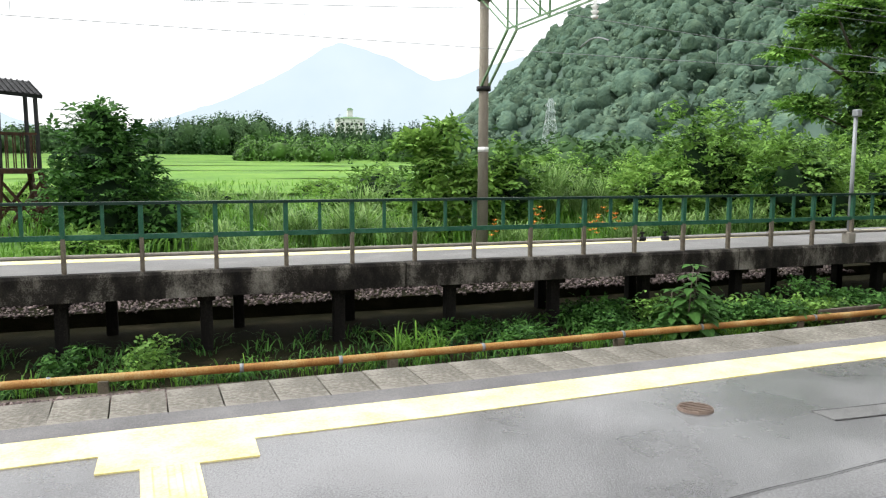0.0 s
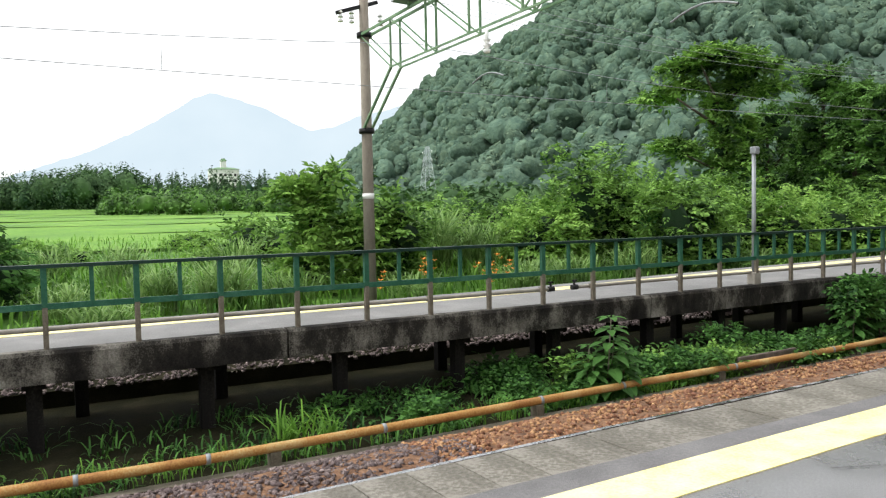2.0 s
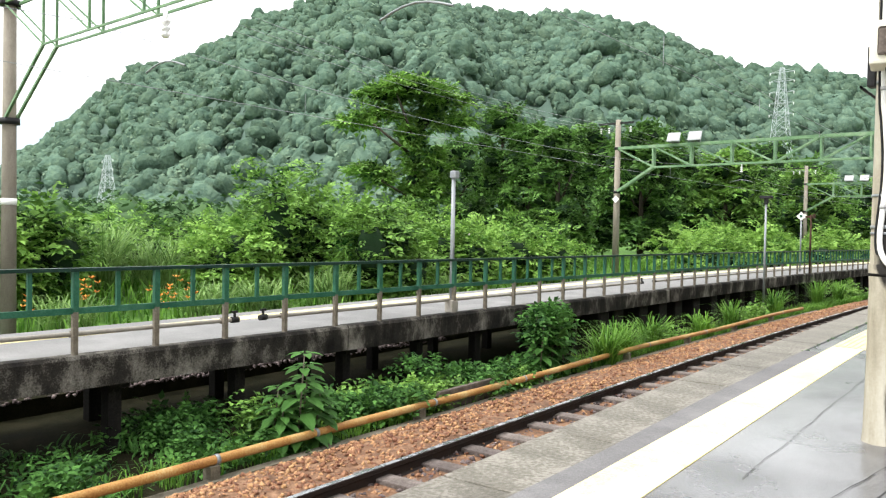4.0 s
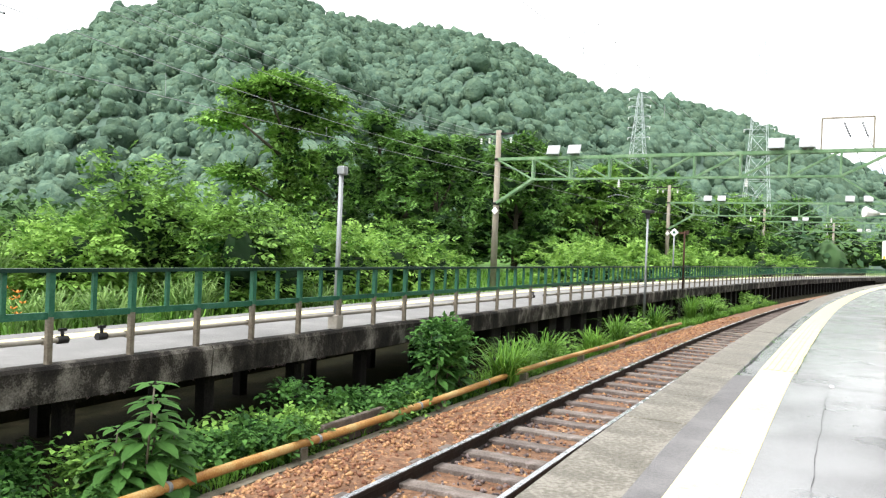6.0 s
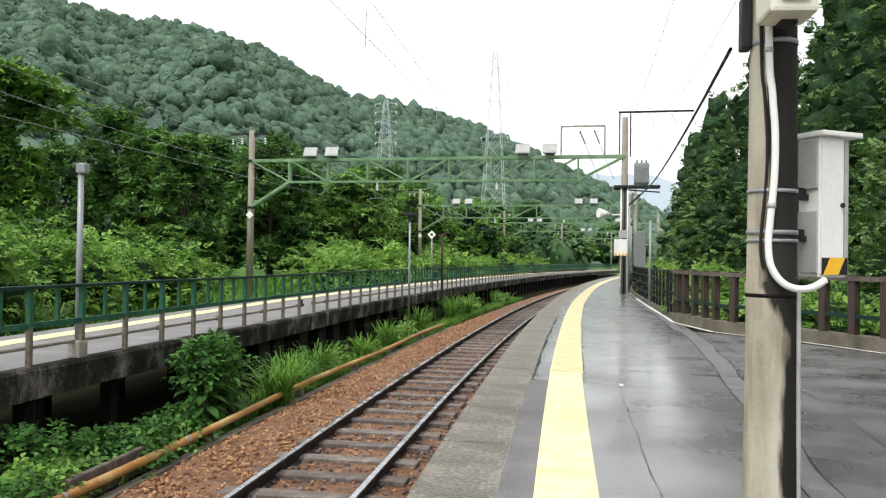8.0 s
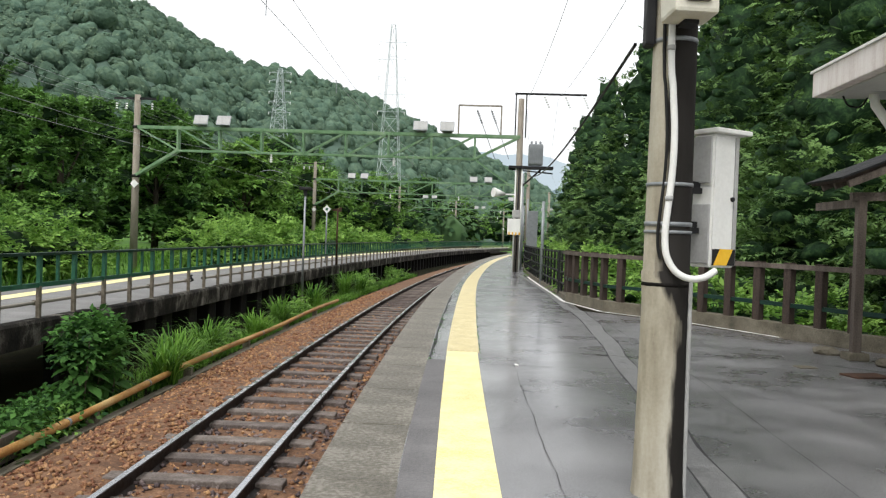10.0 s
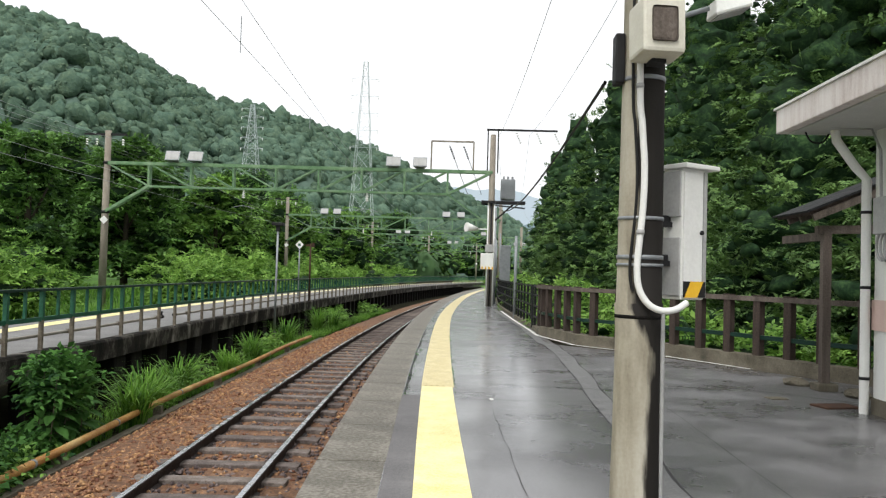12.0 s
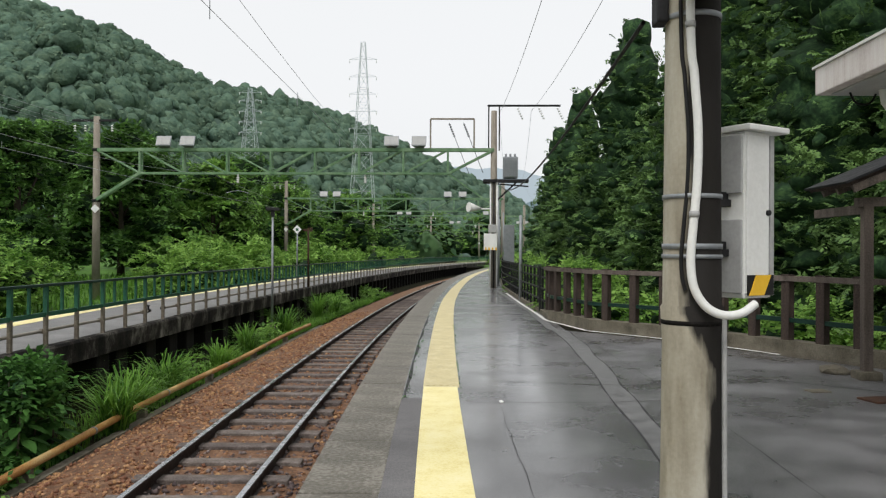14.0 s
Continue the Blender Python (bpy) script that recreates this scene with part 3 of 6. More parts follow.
stones("ballast_stones", 9500, ballast_place(2.2, 30, 1.5, -3.15, -1.9), 0.03, STONE_RUST, "loose rust-brown crushed stones outside the rails")
stones("ballast_stones", 3500, ballast_place(2.2, 26, 1.4, -2.0, -0.15), 0.03, STONE_RUST, "loose rust-brown crushed stones between the rails")
stones("ballast_stones", 5500, ballast_place(2.2, 26, 1.4, -2.0, -0.1), 0.03, STONE_DARK, "loose dark grey crushed stones between the rails")
stones("ballast_stones", 9000, ballast_place(-4.5, 2.6, 1.0, -3.15, -1.0), 0.03, STONE_DARK, "loose dark grey crushed stones beside the platform")
stones("ballast_stones", 2500, ballast_place(-9, -3.5, 1.0, -3.15, -1.5), 0.03, STONE_RUST, "loose rust-brown crushed stones by the pipe")

# ---- platform across the track ----
far_platform = tagged(empty("far_platform"), "narrow raised asphalt platform on stained concrete beams", "platform", kind="structure")
ZF = 0.05
V, Fc = ribbon(YS, lambda y: far_back(y), lambda y: far_edge(y) - 0.12, -0.12, ZF)
sheet("asphalt", V, Fc, ASPHALT_OLD, far_platform)
V, Fc = ribbon(YS, lambda y: far_back(y) + 0.40, lambda y: far_back(y) + 0.74, 0.0, ZF + 0.006)
sheet("yellow_line", V, Fc, YELLOW, far_platform)
V, Fc = ribbon(YS, lambda y: far_back(y) + 0.05, lambda y: far_edge(y) - 0.2, -0.2, -0.12)
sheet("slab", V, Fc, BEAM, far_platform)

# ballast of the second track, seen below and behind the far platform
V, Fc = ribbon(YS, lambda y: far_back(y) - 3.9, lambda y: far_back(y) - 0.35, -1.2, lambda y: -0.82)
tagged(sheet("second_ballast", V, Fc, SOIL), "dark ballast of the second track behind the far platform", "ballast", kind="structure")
stones("ballast_stones", 9000, lambda n: np.stack([np.random.uniform(-9.6, -7.35, n), np.random.uniform(-12, 12, n), np.random.uniform(-0.83, -0.79, n)], 1), 0.035, STONE_DARK, "dark crushed stones of the second track")
for off in (1.2, 2.27):
    V, Fc = ribbon(YS, lambda y: far_back(y) - off - 0.035, lambda y: far_back(y) - off + 0.035, -0.82, -0.66)
    tagged(sheet("second_rail", V, Fc, RAIL_SIDE), "rusty rail of the second track", "rail", kind="structure")
# edge beam in lengths, uneven, with chipped corners
random.seed(11)
y = -20.0
while y < 112:
    L = 5.4 if y < 40 else 10.8
    ys = [y + 0.01 + (L - 0.02) * k / 12 for k in range(13)]
    V, Fc = [], []
    dz = random.uniform(-0.012, 0.012)
    for q in ys:
        j = 0.012 * noise.noise((q * 2.1, 1, 0)) + 0.008 * noise.noise((q * 7, 4, 0))
        x = far_edge(q)
        V += [(x - 0.14, q, -0.27), (x + 0.03 + j, q, -0.27 + j), (x + 0.05 + j, q, ZF - 0.03 + dz), (x + 0.02 + j, q, ZF + 0.005 + dz + j), (x - 0.14, q, ZF + 0.004 + dz)]
    n = 5
    Fc = [(i * n + k, i * n + (k + 1) % n, (i + 1) * n + (k + 1) % n, (i + 1) * n + k) for i in range(12) for k in range(n)]
    Fc += [tuple(range(n))[::-1], tuple(12 * n + k for k in range(n))]
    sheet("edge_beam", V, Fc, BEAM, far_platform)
    y += L
# columns below: dark posts in pairs near, squat concrete blocks further on
bm = bmesh.new()
box(bm, (0, 0, -0.68), (0.15, 0.15, 0.92), bevel=0.01)
box(bm, (0, 0, -0.3), (0.34, 0.22, 0.12))
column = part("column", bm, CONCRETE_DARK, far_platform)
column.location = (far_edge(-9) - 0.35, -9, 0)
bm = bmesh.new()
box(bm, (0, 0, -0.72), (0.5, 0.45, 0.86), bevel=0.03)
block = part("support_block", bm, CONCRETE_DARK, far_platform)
block.location = (far_edge(14.5) - 0.3, 14.5, 0)
y = -7.4
while y < 90:
    for dx in ((0.35, 1.7) if y < 14 else (0.32,)):
        src = column if y < 14 else block
        c = new(src.name.split(".")[0], src.data)
        c.parent = far_platform
        c.location = (far_edge(y) - dx, y + random.uniform(-0.1, 0.1) + (0.5 if dx > 1 else 0), 0)
    y += 1.62 if y < 14 else 1.15
# low grey pipe along the back of the far platform, in two lengths with capped ends
PZ = ZF + 0.2
for y0, y1 in ((-16, 5.32), (5.72, 16.5), (17.2, 60)):
    p = pipe("water_pipe", [(far_edge(q) - 0.12, q, PZ) for q in np.linspace(y0, y1, 24)], 0.024, PIPE_GREY)
    tagged(p, "low grey water pipe fixed behind the fence posts", "pipe", group="water pipes")
    for q in (y0, y1):
        bm = bmesh.new()
        xx = far_edge(q) - 0.12
        rod(bm, (xx, q - 0.05, PZ), (xx, q + 0.05, PZ), 0.036)
        rod(bm, (xx, q, PZ), (xx, q, PZ + 0.09), 0.016)
        box(bm, (xx, q, PZ + 0.09), (0.03, 0.07, 0.025))
        part("valve", bm, BLACK, p, "black valve")
    q = 2.6 + 0.85 * math.ceil((y0 - 2.6) / 0.85)
    while q < y1 and q < 24:
        bm = bmesh.new()
        box(bm, (far_edge(q) - 0.1, q, PZ), (0.075, 0.04, 0.065))
        part("clamp", bm, POST_LOW, p)
        q += 1.7

# ---- green fence of the far platform ----
fence = tagged(empty("platform_fence"), "dark green steel fence with weathered post feet", "fence")
FY = [-12 + 0.85 * i + 0.75 for i in range(140)]
FTOP = ZF + 0.84
V, Fc = ribbon([q for q in FY], lambda y: far_edge(y) - 0.105, lambda y: far_edge(y) - 0.015, FTOP - 0.03, FTOP + 0.005)
sheet("top_rail", V, Fc, GREEN_DARK, fence)
V, Fc = ribbon([q for q in FY], lambda y: far_edge(y) - 0.08, lambda y: far_edge(y) - 0.045, ZF + 0.40, ZF + 0.46)
sheet("mid_rail", V, Fc, GREEN, fence)
bm = bmesh.new()
box(bm, (0, 0, 0.62), (0.055, 0.055, 0.40))
up = bm
me_up = part("post", up, GREEN, fence)
bm = bmesh.new()
box(bm, (0, 0, 0.2), (0.05, 0.05, 0.44))
me_low = part("post_foot", bm, POST_LOW, fence)
bm = bmesh.new()
box(bm, (0, 0, 0.64), (0.035, 0.04, 0.36))
me_short = part("short_post", bm, GREEN, fence)
first = True
for q in FY:
    y = 2.6 + 0.85 * round((q - 2.6) / 0.85)
    a = math.atan2(far_edge(y - 0.5) - far_edge(y + 0.5), 1.0)
    for src, dy in ((me_up, 0), (me_low, 0), (me_short, 0.43)):
        o = src if first else new(src.name.split(".")[0], src.data)
        o.parent = fence
        o.location = (far_edge(y + dy) - 0.06, y + dy, ZF)
        o.rotation_euler = (0, 0, a)
    first = False

# ---- ochre pipe beside the ballast ----
ochre = pipe("cable_pipe", [(pipe_x(y) + 0.02 * math.sin(y * 0.8), y, -0.80 + 0.012 * math.sin(y * 0.6)) for y in np.linspace(-22, 25, 60)], 0.045, PIPE_RUST, seg=12)
tagged(ochre, "long rusty ochre cable pipe lying beside the ballast", "pipe")
for y in (-6, -3.9, -2.5, -0.65, 0.4, 2.1, 4.05, 5.3, 7.3, 9.4, 11.5, 14, 17, 20, 23):
    bm = bmesh.new()
    rod(bm, (pipe_x(y - 0.02) + 0.02 * math.sin(y * 0.8), y - 0.02, -0.8 + 0.012 * math.sin(y * 0.6)), (pipe_x(y + 0.02) + 0.02 * math.sin(y * 0.8), y + 0.02, -0.8 + 0.012 * math.sin(y * 0.6)), 0.05, seg=12)
    part("clamp", bm, STEEL, ochre, "pale metal clamp")
y = -20
while y < 25:
    bm = bmesh.new()
    box(bm, (pipe_x(y), y, -0.96), (0.12, 0.1, 0.26))
    part("pipe_foot", bm, KERB, ochre)
    y += 3
V, Fc = ribbon([-20 + 1.5 * i for i in range(32)], lambda y: pipe_x(y), lambda y: pipe_x(y) + 0.12, -1.2, -0.95)
tagged(sheet("trough_kerb", V, Fc, KERB), "low mossy concrete kerb along the ballast", "kerb", kind="structure")
bm = bmesh.new()
box(bm, (edge(8.25) - 3.46, 8.25, -0.86), (0.07, 1.45, 0.26), rz=0.06, bevel=0.02)
tagged(part("board", bm, WOOD), "dark weathered wooden board standing in the weeds", "board")


# ---- gantries ----
def gantry(y, near_pole=True, left=None, zb=4.6, light=True):
    """Lattice beam over the tracks on a concrete mast; floodlights sit on it."""
    a = Vector((left if left is not None else edge(y) - 13.05, y, 0))
    b = Vector((edge(y) + 2.2, y, 0))
    g = tagged(empty("catenary_gantry", (a.x, a.y, -0.6)), "green steel lattice gantry on a tall concrete mast", "gantry", group="gantries over the tracks")
    o = Vector((a.x, a.y, -0.6))

    def P(bm, name, mat, label=""):
        bmesh.ops.translate(bm, vec=-o, verts=bm.verts)
        return part(name, bm, mat, g, label)
    bm = bmesh.new()
    rod(bm, (a.x, y, -0.6), (a.x, y, 6.5), 0.155 if y > 10 else 0.125, 0.115 if y > 10 else 0.09, 16)
    P(bm, "mast", CONCRETE_FAR, "weathered concrete mast")
    bm = bmesh.new()
    za = 6.35 if y > 10 else 5.62
    bar(bm, (a.x - 0.95, y, za), (a.x + 0.75, y, za), 0.08, 0.08) if y > 10 else bar(bm, (a.x, y - 0.6, za - 0.25), (a.x, y + 0.3, za + 0.05), 0.07, 0.07)
    arm = P(bm, "crossarm", DARK_STEEL)
    for dx in (-0.85, -0.45, 0.6):
        bm = bmesh.new()
        for k in range(3):
            q = (a.x + dx, y) if y > 10 else (a.x, y + dx * 0.6)
            rod(bm, (*q, za - 0.42 + 0.09 * k), (*q, za - 0.36 + 0.09 * k), 0.06, 0.03, 10)
        bmesh.ops.translate(bm, vec=-o, verts=bm.verts)
        part("insulator", bm, INSULATOR, arm)
    zt, zl = zb + 0.62, zb - 0.28
    k_ = 1.0 if y > 10 else 0.42
    n = 7
    for zz in (zt, zl):
        bm = bmesh.new()
        s = a.lerp(b, 0.0 if zz == zt else 0.113)
        e = a.lerp(b, 1.0 if zz == zt else 0.886)
        thick = (0.07, 0.12) if zz == zt else (0.06, 0.075)
        for dy in (-0.1, 0.1):
            bar(bm, (s.x, y + dy, zz), (e.x, y + dy, zz), thick[0] * k_, thick[1] * k_)
        P(bm, "chord", GANTRY)
    for i in range(n + 1):
        f = i / n
        p = a.lerp(b, 0.113 + 0.773 * f)
        q = a.lerp(b, 0.113 + 0.773 * min(1, f + 1 / n))
        for dy in (-0.1, 0.1):
            bm = bmesh.new()
            bar(bm, (p.x, y + dy, zl), (p.x, y + dy, zt), 0.07 * k_, 0.085 * k_)
            P(bm, "strut", GANTRY)
            if i < n:
                bm = bmesh.new()
                s, e = (zt, zl) if i < 3 else (zl, zt)
                bar(bm, (p.x, y + dy, s), (q.x, y + dy, e), 0.045 * k_, 0.055 * k_)
                P(bm, "diagonal", GANTRY)
    bm = bmesh.new()
    p = a.lerp(b, 0.113)
    for dy in (-0.1, 0.1):
        bar(bm, (a.x, y + dy * 0.9, zl - 1.05), (p.x, y + dy, zl), 0.1 * k_, 0.11 * k_)
        bar(bm, (a.x, y + dy, zt), (p.x, y + dy, zl), 0.05 * k_, 0.05 * k_)
    P(bm, "brace", GANTRY)
    bm = bmesh.new()
    p = a.lerp(b, 0.886)
    for dy in (-0.1, 0.1):
        bar(bm, (p.x, y + dy, zl), (b.x, y + dy, zt), 0.07, 0.08)
        bar(bm, (p.x, y + dy, zl), (b.x, y + dy, zl - 1.2), 0.05, 0.05)
    P(bm, "brace", GANTRY)
    for zz in (zt, zl - 1.05):
        bm = bmesh.new()
        rod(bm, (a.x, y, zz - 0.05), (a.x, y, zz + 0.05), 0.16, seg=16)
        P(bm, "mast_band", DARK_STEEL)
    if near_pole:
        bm = bmesh.new()
        rod(bm, (b.x, y, -0.05), (b.x, y, 6.4), 0.16, 0.12, 14)
        P(bm, "mast", CONCRETE_FAR, "weathered concrete mast")
    bm = bmesh.new()
    zp = 1.69 if y < 10 else 2.95
    if y > 10:
        box(bm, None, (0.24, 0.015, 0.24), m=Matrix.Translation((a.x + 0.03, y - 0.16, zp)) @ Matrix.Rotation(radians(45), 4, "Y"))
    else:
        rod(bm, (a.x, y, zp - 0.06), (a.x, y, zp + 0.05), 0.122, seg=16)
    P(bm, "number_plate", WHITE, "small white mast plate")
    # insulated supports of the contact wires
    for f in (0.36, 0.68):
        p = a.lerp(b, f)
        bm = bmesh.new()
        rod(bm, (p.x, y, zl), (p.x, y, zl - 0.35), 0.03)
        for k in range(3):
            rod(bm, (p.x, y, zl - 0.15 - 0.08 * k), (p.x, y, zl - 0.2 - 0.08 * k), 0.07, 0.04, 10)
        P(bm, "insulator", INSULATOR)
        pts = [Vector((p.x - 0.45 + 0.15 * k, y, zl - 0.75 + 0.09 * math.sin(k * 0.55))) - o for k in range(7)]
        pipe("steady_arm", pts, 0.012, STEEL, g)
    if light:
        for f in (0.177, 0.237, 0.747, 0.815):
            p = a.lerp(b, f)
            bm = bmesh.new()
            bmesh.ops.create_cube(bm, size=1)
            for v in bm.verts:
                k = 1.0 if v.co.y < 0 else 0.55
                v.co = Vector((v.co.x * 0.56 * k, v.co.y * 0.34, v.co.z * 0.42 * k))
            bmesh.ops.transform(bm, matrix=Matrix.Rotation(radians(-25), 4, "X"), verts=bm.verts)
            lamp = part("floodlight", bm, STEEL)
            lamp.location = (p.x, y - 0.1, zt + 0.25)
            tagged(lamp, "square grey floodlight on top of the gantry beam", "floodlight", group="floodlights on the gantries")
            bm = bmesh.new()
            box(bm, None, (0.5, 0.012, 0.36), m=Matrix.Rotation(radians(-25), 4, "X") @ Matrix.Translation((0, -0.176, 0)))
            part("lens", bm, GREYBOX, lamp, "pale glass front")
            bm = bmesh.new()
            box(bm, (0, 0, -0.2), (0.06, 0.06, 0.14))
            part("bracket", bm, GANTRY, lamp)
    return g


gantry(5.3, near_pole=False, left=-11.5, zb=4.35)
for y, lead in ((31.7, 13.05), (58.5, 13.6), (85, 13.9), (111, 14.2), (138, 14.4)):
    gantry(y, near_pole=y > 40, left=edge(y) - lead)


# ---- wires ----
def wire(name, pts, r, label):
    return tagged(pipe(name, pts, r * 0.5, STEEL, seg=5), label, "overhead wire", group="overhead wires")


GY = [-21, 5.3, 31.7, 58.5, 85, 111, 138]
for off, z, d, r in ((-1.4, 3.55, 0.03, 0.006), (-1.4, 4.25, 0.55, 0.006), (-8.6, 3.5, 0.03, 0.012), (-8.6, 4.3, 0.55, 0.012), (-13.7, 6.1, 0.5, 0.012), (-12.5, 6.1, 0.5, 0.012), (-13.4, 6.1, 0.4, 0.010), (2.4, 6.6, 0.5, 0.012), (3.6, 6.7, 0.5, 0.012)):
    pts = []
    for y0, y1 in zip(GY, GY[1:]):
        dx = 1.5 if y0 < 5 and off < -10 else 0
        dx1 = 1.95 if y1 < 6 and off < -10 else 0
        dx0 = 1.95 if y0 < 6 and off < -10 else 0
        pts += sag((edge(y0) + off + dx0, y0, z), (edge(y1) + off + dx1, y1, z), d, 12)[:-1 if y1 < 138 else None]
    wire("contact_wire" if d < 0.1 else "catenary_wire", pts, r, "thin dark overhead railway wire")
for off, zl in ((-1.4, 3.56), (-8.6, 3.51)):
    for y0, y1 in zip(GY, GY[1:4]):
        for k in range(1, 6):
            f = k / 6
            y = y0 + (y1 - y0) * f
            pts = [(edge(y) + off, y, zl), (edge(y) + off, y, zl + 0.7 - 0.55 * 4 * f * (1 - f))]
            if pts[1][2] - pts[0][2] > 0.04:
                tagged(pipe("dropper", pts, 0.005, STEEL, seg=4), "thin dropper between overhead wires", "dropper", group="droppers of the overhead line")


# ---- the mast on this platform with its speaker and white box ----
CPX, CPY = 1.38, 5.62
cm = tagged(empty("platform_mast", (CPX, CPY, 0)), "thick concrete mast, pale with one blackened side", "mast")
n = 28
V, Fc = [], []
zs = [0.0, 0.03, 0.08, 0.5, 1.0, 1.14, 1.15, 1.5, 2.0, 2.6, 3.4, 4.2, 5.4, 6.6]
for z in zs:
    r = float(np.interp(z, [0, 0.06, 0.3, 1.0, 1.4, 2.2, 6.6], [0.137, 0.130, 0.123, 0.117, 0.114, 0.109, 0.094]))
    if z in (1.14,):
        r += 0.008
    V += [(r * math.cos(2 * math.pi * k / n), r * math.sin(2 * math.pi * k / n), z) for k in range(n)]
Fc = [(i * n + k, i * n + (k + 1) % n, (i + 1) * n + (k + 1) % n, (i + 1) * n + k) for i in range(len(zs) - 1) for k in range(n)]
Fc.append(tuple((len(zs) - 1) * n + k for k in range(n)))
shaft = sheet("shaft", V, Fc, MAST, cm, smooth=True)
for z, w in ((1.08, 0.02), (1.385, 0.022), (1.345, 0.016), (1.585, 0.018), (2.31, 0.022)):
    bm = bmesh.new()
    r = float(np.interp(z, [0.3, 1.0, 1.4, 2.4], [0.123, 0.117, 0.114, 0.108])) + 0.003
    rod(bm, (0, 0, z - w / 2), (0, 0, z + w / 2), r + 0.002, seg=28)
    part("steel_band", bm, STEEL if z > 1.2 else CONCRETE_DARK, cm, "galvanised strap")
# white cable duct that curls to the box
R = 0.128
cm.rotation_euler = (0, 0, radians(-12.6))
pts = [(-0.02, -R, 4.2), (-0.018, -R, 2.4), (0.0, -R, 2.05), (0.014, -R, 1.85), (0.012, -R, 1.65), (-0.004, -R - 0.003, 1.45), (-0.012, -R - 0.006, 1.33), (0.0, -R - 0.01, 1.225), (0.045, -R - 0.01, 1.15), (0.11, -R + 0.0, 1.118), (0.18, -R + 0.03, 1.125), (0.235, -R + 0.07, 1.16)]
sm = []
for i in range(len(pts) - 1):
    p0, p1, p2, p3 = [Vector(pts[max(0, min(len(pts) - 1, i + k))]) for k in (-1, 0, 1, 2)]
    for k in range(6):
        t = k / 6
        sm.append(0.5 * ((2 * p1) + (p2 - p0) * t + (2 * p0 - 5 * p1 + 4 * p2 - p3) * t * t + (3 * p1 - p0 - 3 * p2 + p3) * t ** 3))
sm.append(Vector(pts[-1]))
pipe("cable_duct", sm, 0.017, WHITE, cm, seg=12, label="white cable duct")
for z in (2.22, 1.52):
    near = min(sm, key=lambda q: abs(q.z - z))
    bm = bmesh.new()
    rod(bm, near - Vector((0, 0, 0.012)), near + Vector((0, 0, 0.012)), 0.0205, seg=14)
    part("duct_joint", bm, GREYBOX, cm)
pipe("black_cable", [p + Vector((-0.035, 0.02, 0)) for p in sm[:44]], 0.008, BLACK, cm, seg=8, label="black cable")
pipe("conduit", [(0.128, -0.035, 0.0), (0.124, -0.035, 0.6), (0.122, -0.035, 1.12)], 0.011, GREYBOX, cm, seg=8)
# box
bm = bmesh.new()
box(bm, (0, 0, 0.35), (0.18, 0.13, 0.70), bevel=0.008)
wb = part("switch_box", bm, WHITE)
wb.location = (CPX + 0.272, CPY + 0.17, 1.17)
wb.rotation_euler = (0, 0, radians(34))
tagged(wb, "tall white switch box strapped to the concrete mast", "switch box")
bm = bmesh.new()
box(bm, (0.025, -0.005, 0.712), (0.27, 0.2, 0.026), bevel=0.006)
part("lid", bm, WHITE, wb)
bm = bmesh.new()
box(bm, (-0.012, -0.069, 0.35), (0.145, 0.012, 0.66), bevel=0.004)
part("door", bm, WHITE, wb)
bm = bmesh.new()
box(bm, (0.085, -0.069, 0.35), (0.026, 0.009, 0.68), bevel=0.003)
part("door_edge", bm, GREYBOX, wb, "grey door edge with a dark seam")
bm = bmesh.new()
rod(bm, (0.05, -0.075, 0.36), (0.05, -0.086, 0.36), 0.012, seg=12)
part("lock", bm, DARK_STEEL, wb)
for z0, z1 in ((0.44, 0.685), (0.02, 0.33)):
    bm = bmesh.new()
    box(bm, (-0.096, 0, (z0 + z1) / 2), (0.014, 0.116, z1 - z0), bevel=0.004)
    part("side_panel", bm, GREYBOX, wb, "grey side cover")
bm = bmesh.new()
box(bm, (0.0, -0.078, 0.055), (0.17, 0.006, 0.085))
hz_ = part("hazard_plate", bm, BLACK, wb, "black and yellow warning stripe")
bm = bmesh.new()
box(bm, (0, 0, 0), (0.1, 0.002, 0.085))
for v in bm.verts:
    v.co = Vector((v.co.x + v.co.z * 0.55 - 0.008, v.co.y - 0.0825, v.co.z + 0.055))
part("stripe", bm, HAZARD_YELLOW, hz_)
for z in (0.19, 0.40):
    bm = bmesh.new()
    box(bm, (-0.15, 0.02, z), (0.13, 0.04, 0.03))
    box(bm, (-0.15, 0.02, z + 0.025), (0.13, 0.012, 0.045))
    part("bracket", bm, DARK_STEEL, wb)
# platform lamp high on the mast
bm = bmesh.new()
box(bm, (0, 0, 0.015), (0.2, 0.17, 0.085), bevel=0.013)
for v in bm.verts:
    if v.co.z > 0:
        v.co.x *= 0.8
        v.co.y *= 0.8
pl = part("platform_lamp", bm, WHITE)
pl.location = (CPX + 0.46, CPY + 0.08, 2.73)
pl.rotation_euler = (radians(4), radians(-16), 0)
tagged(pl, "white box-shaped lamp on an arm of the mast", "lamp")
bm = bmesh.new()
rod(bm, (-0.1, 0, 0.03), (-0.4, 0, 0.02), 0.014)
part("arm", bm, STEEL, pl)
bm = bmesh.new()
box(bm, (0, 0, -0.03), (0.17, 0.14, 0.006))
part("diffuser", bm, GREYBOX, pl, "grey diffuser")
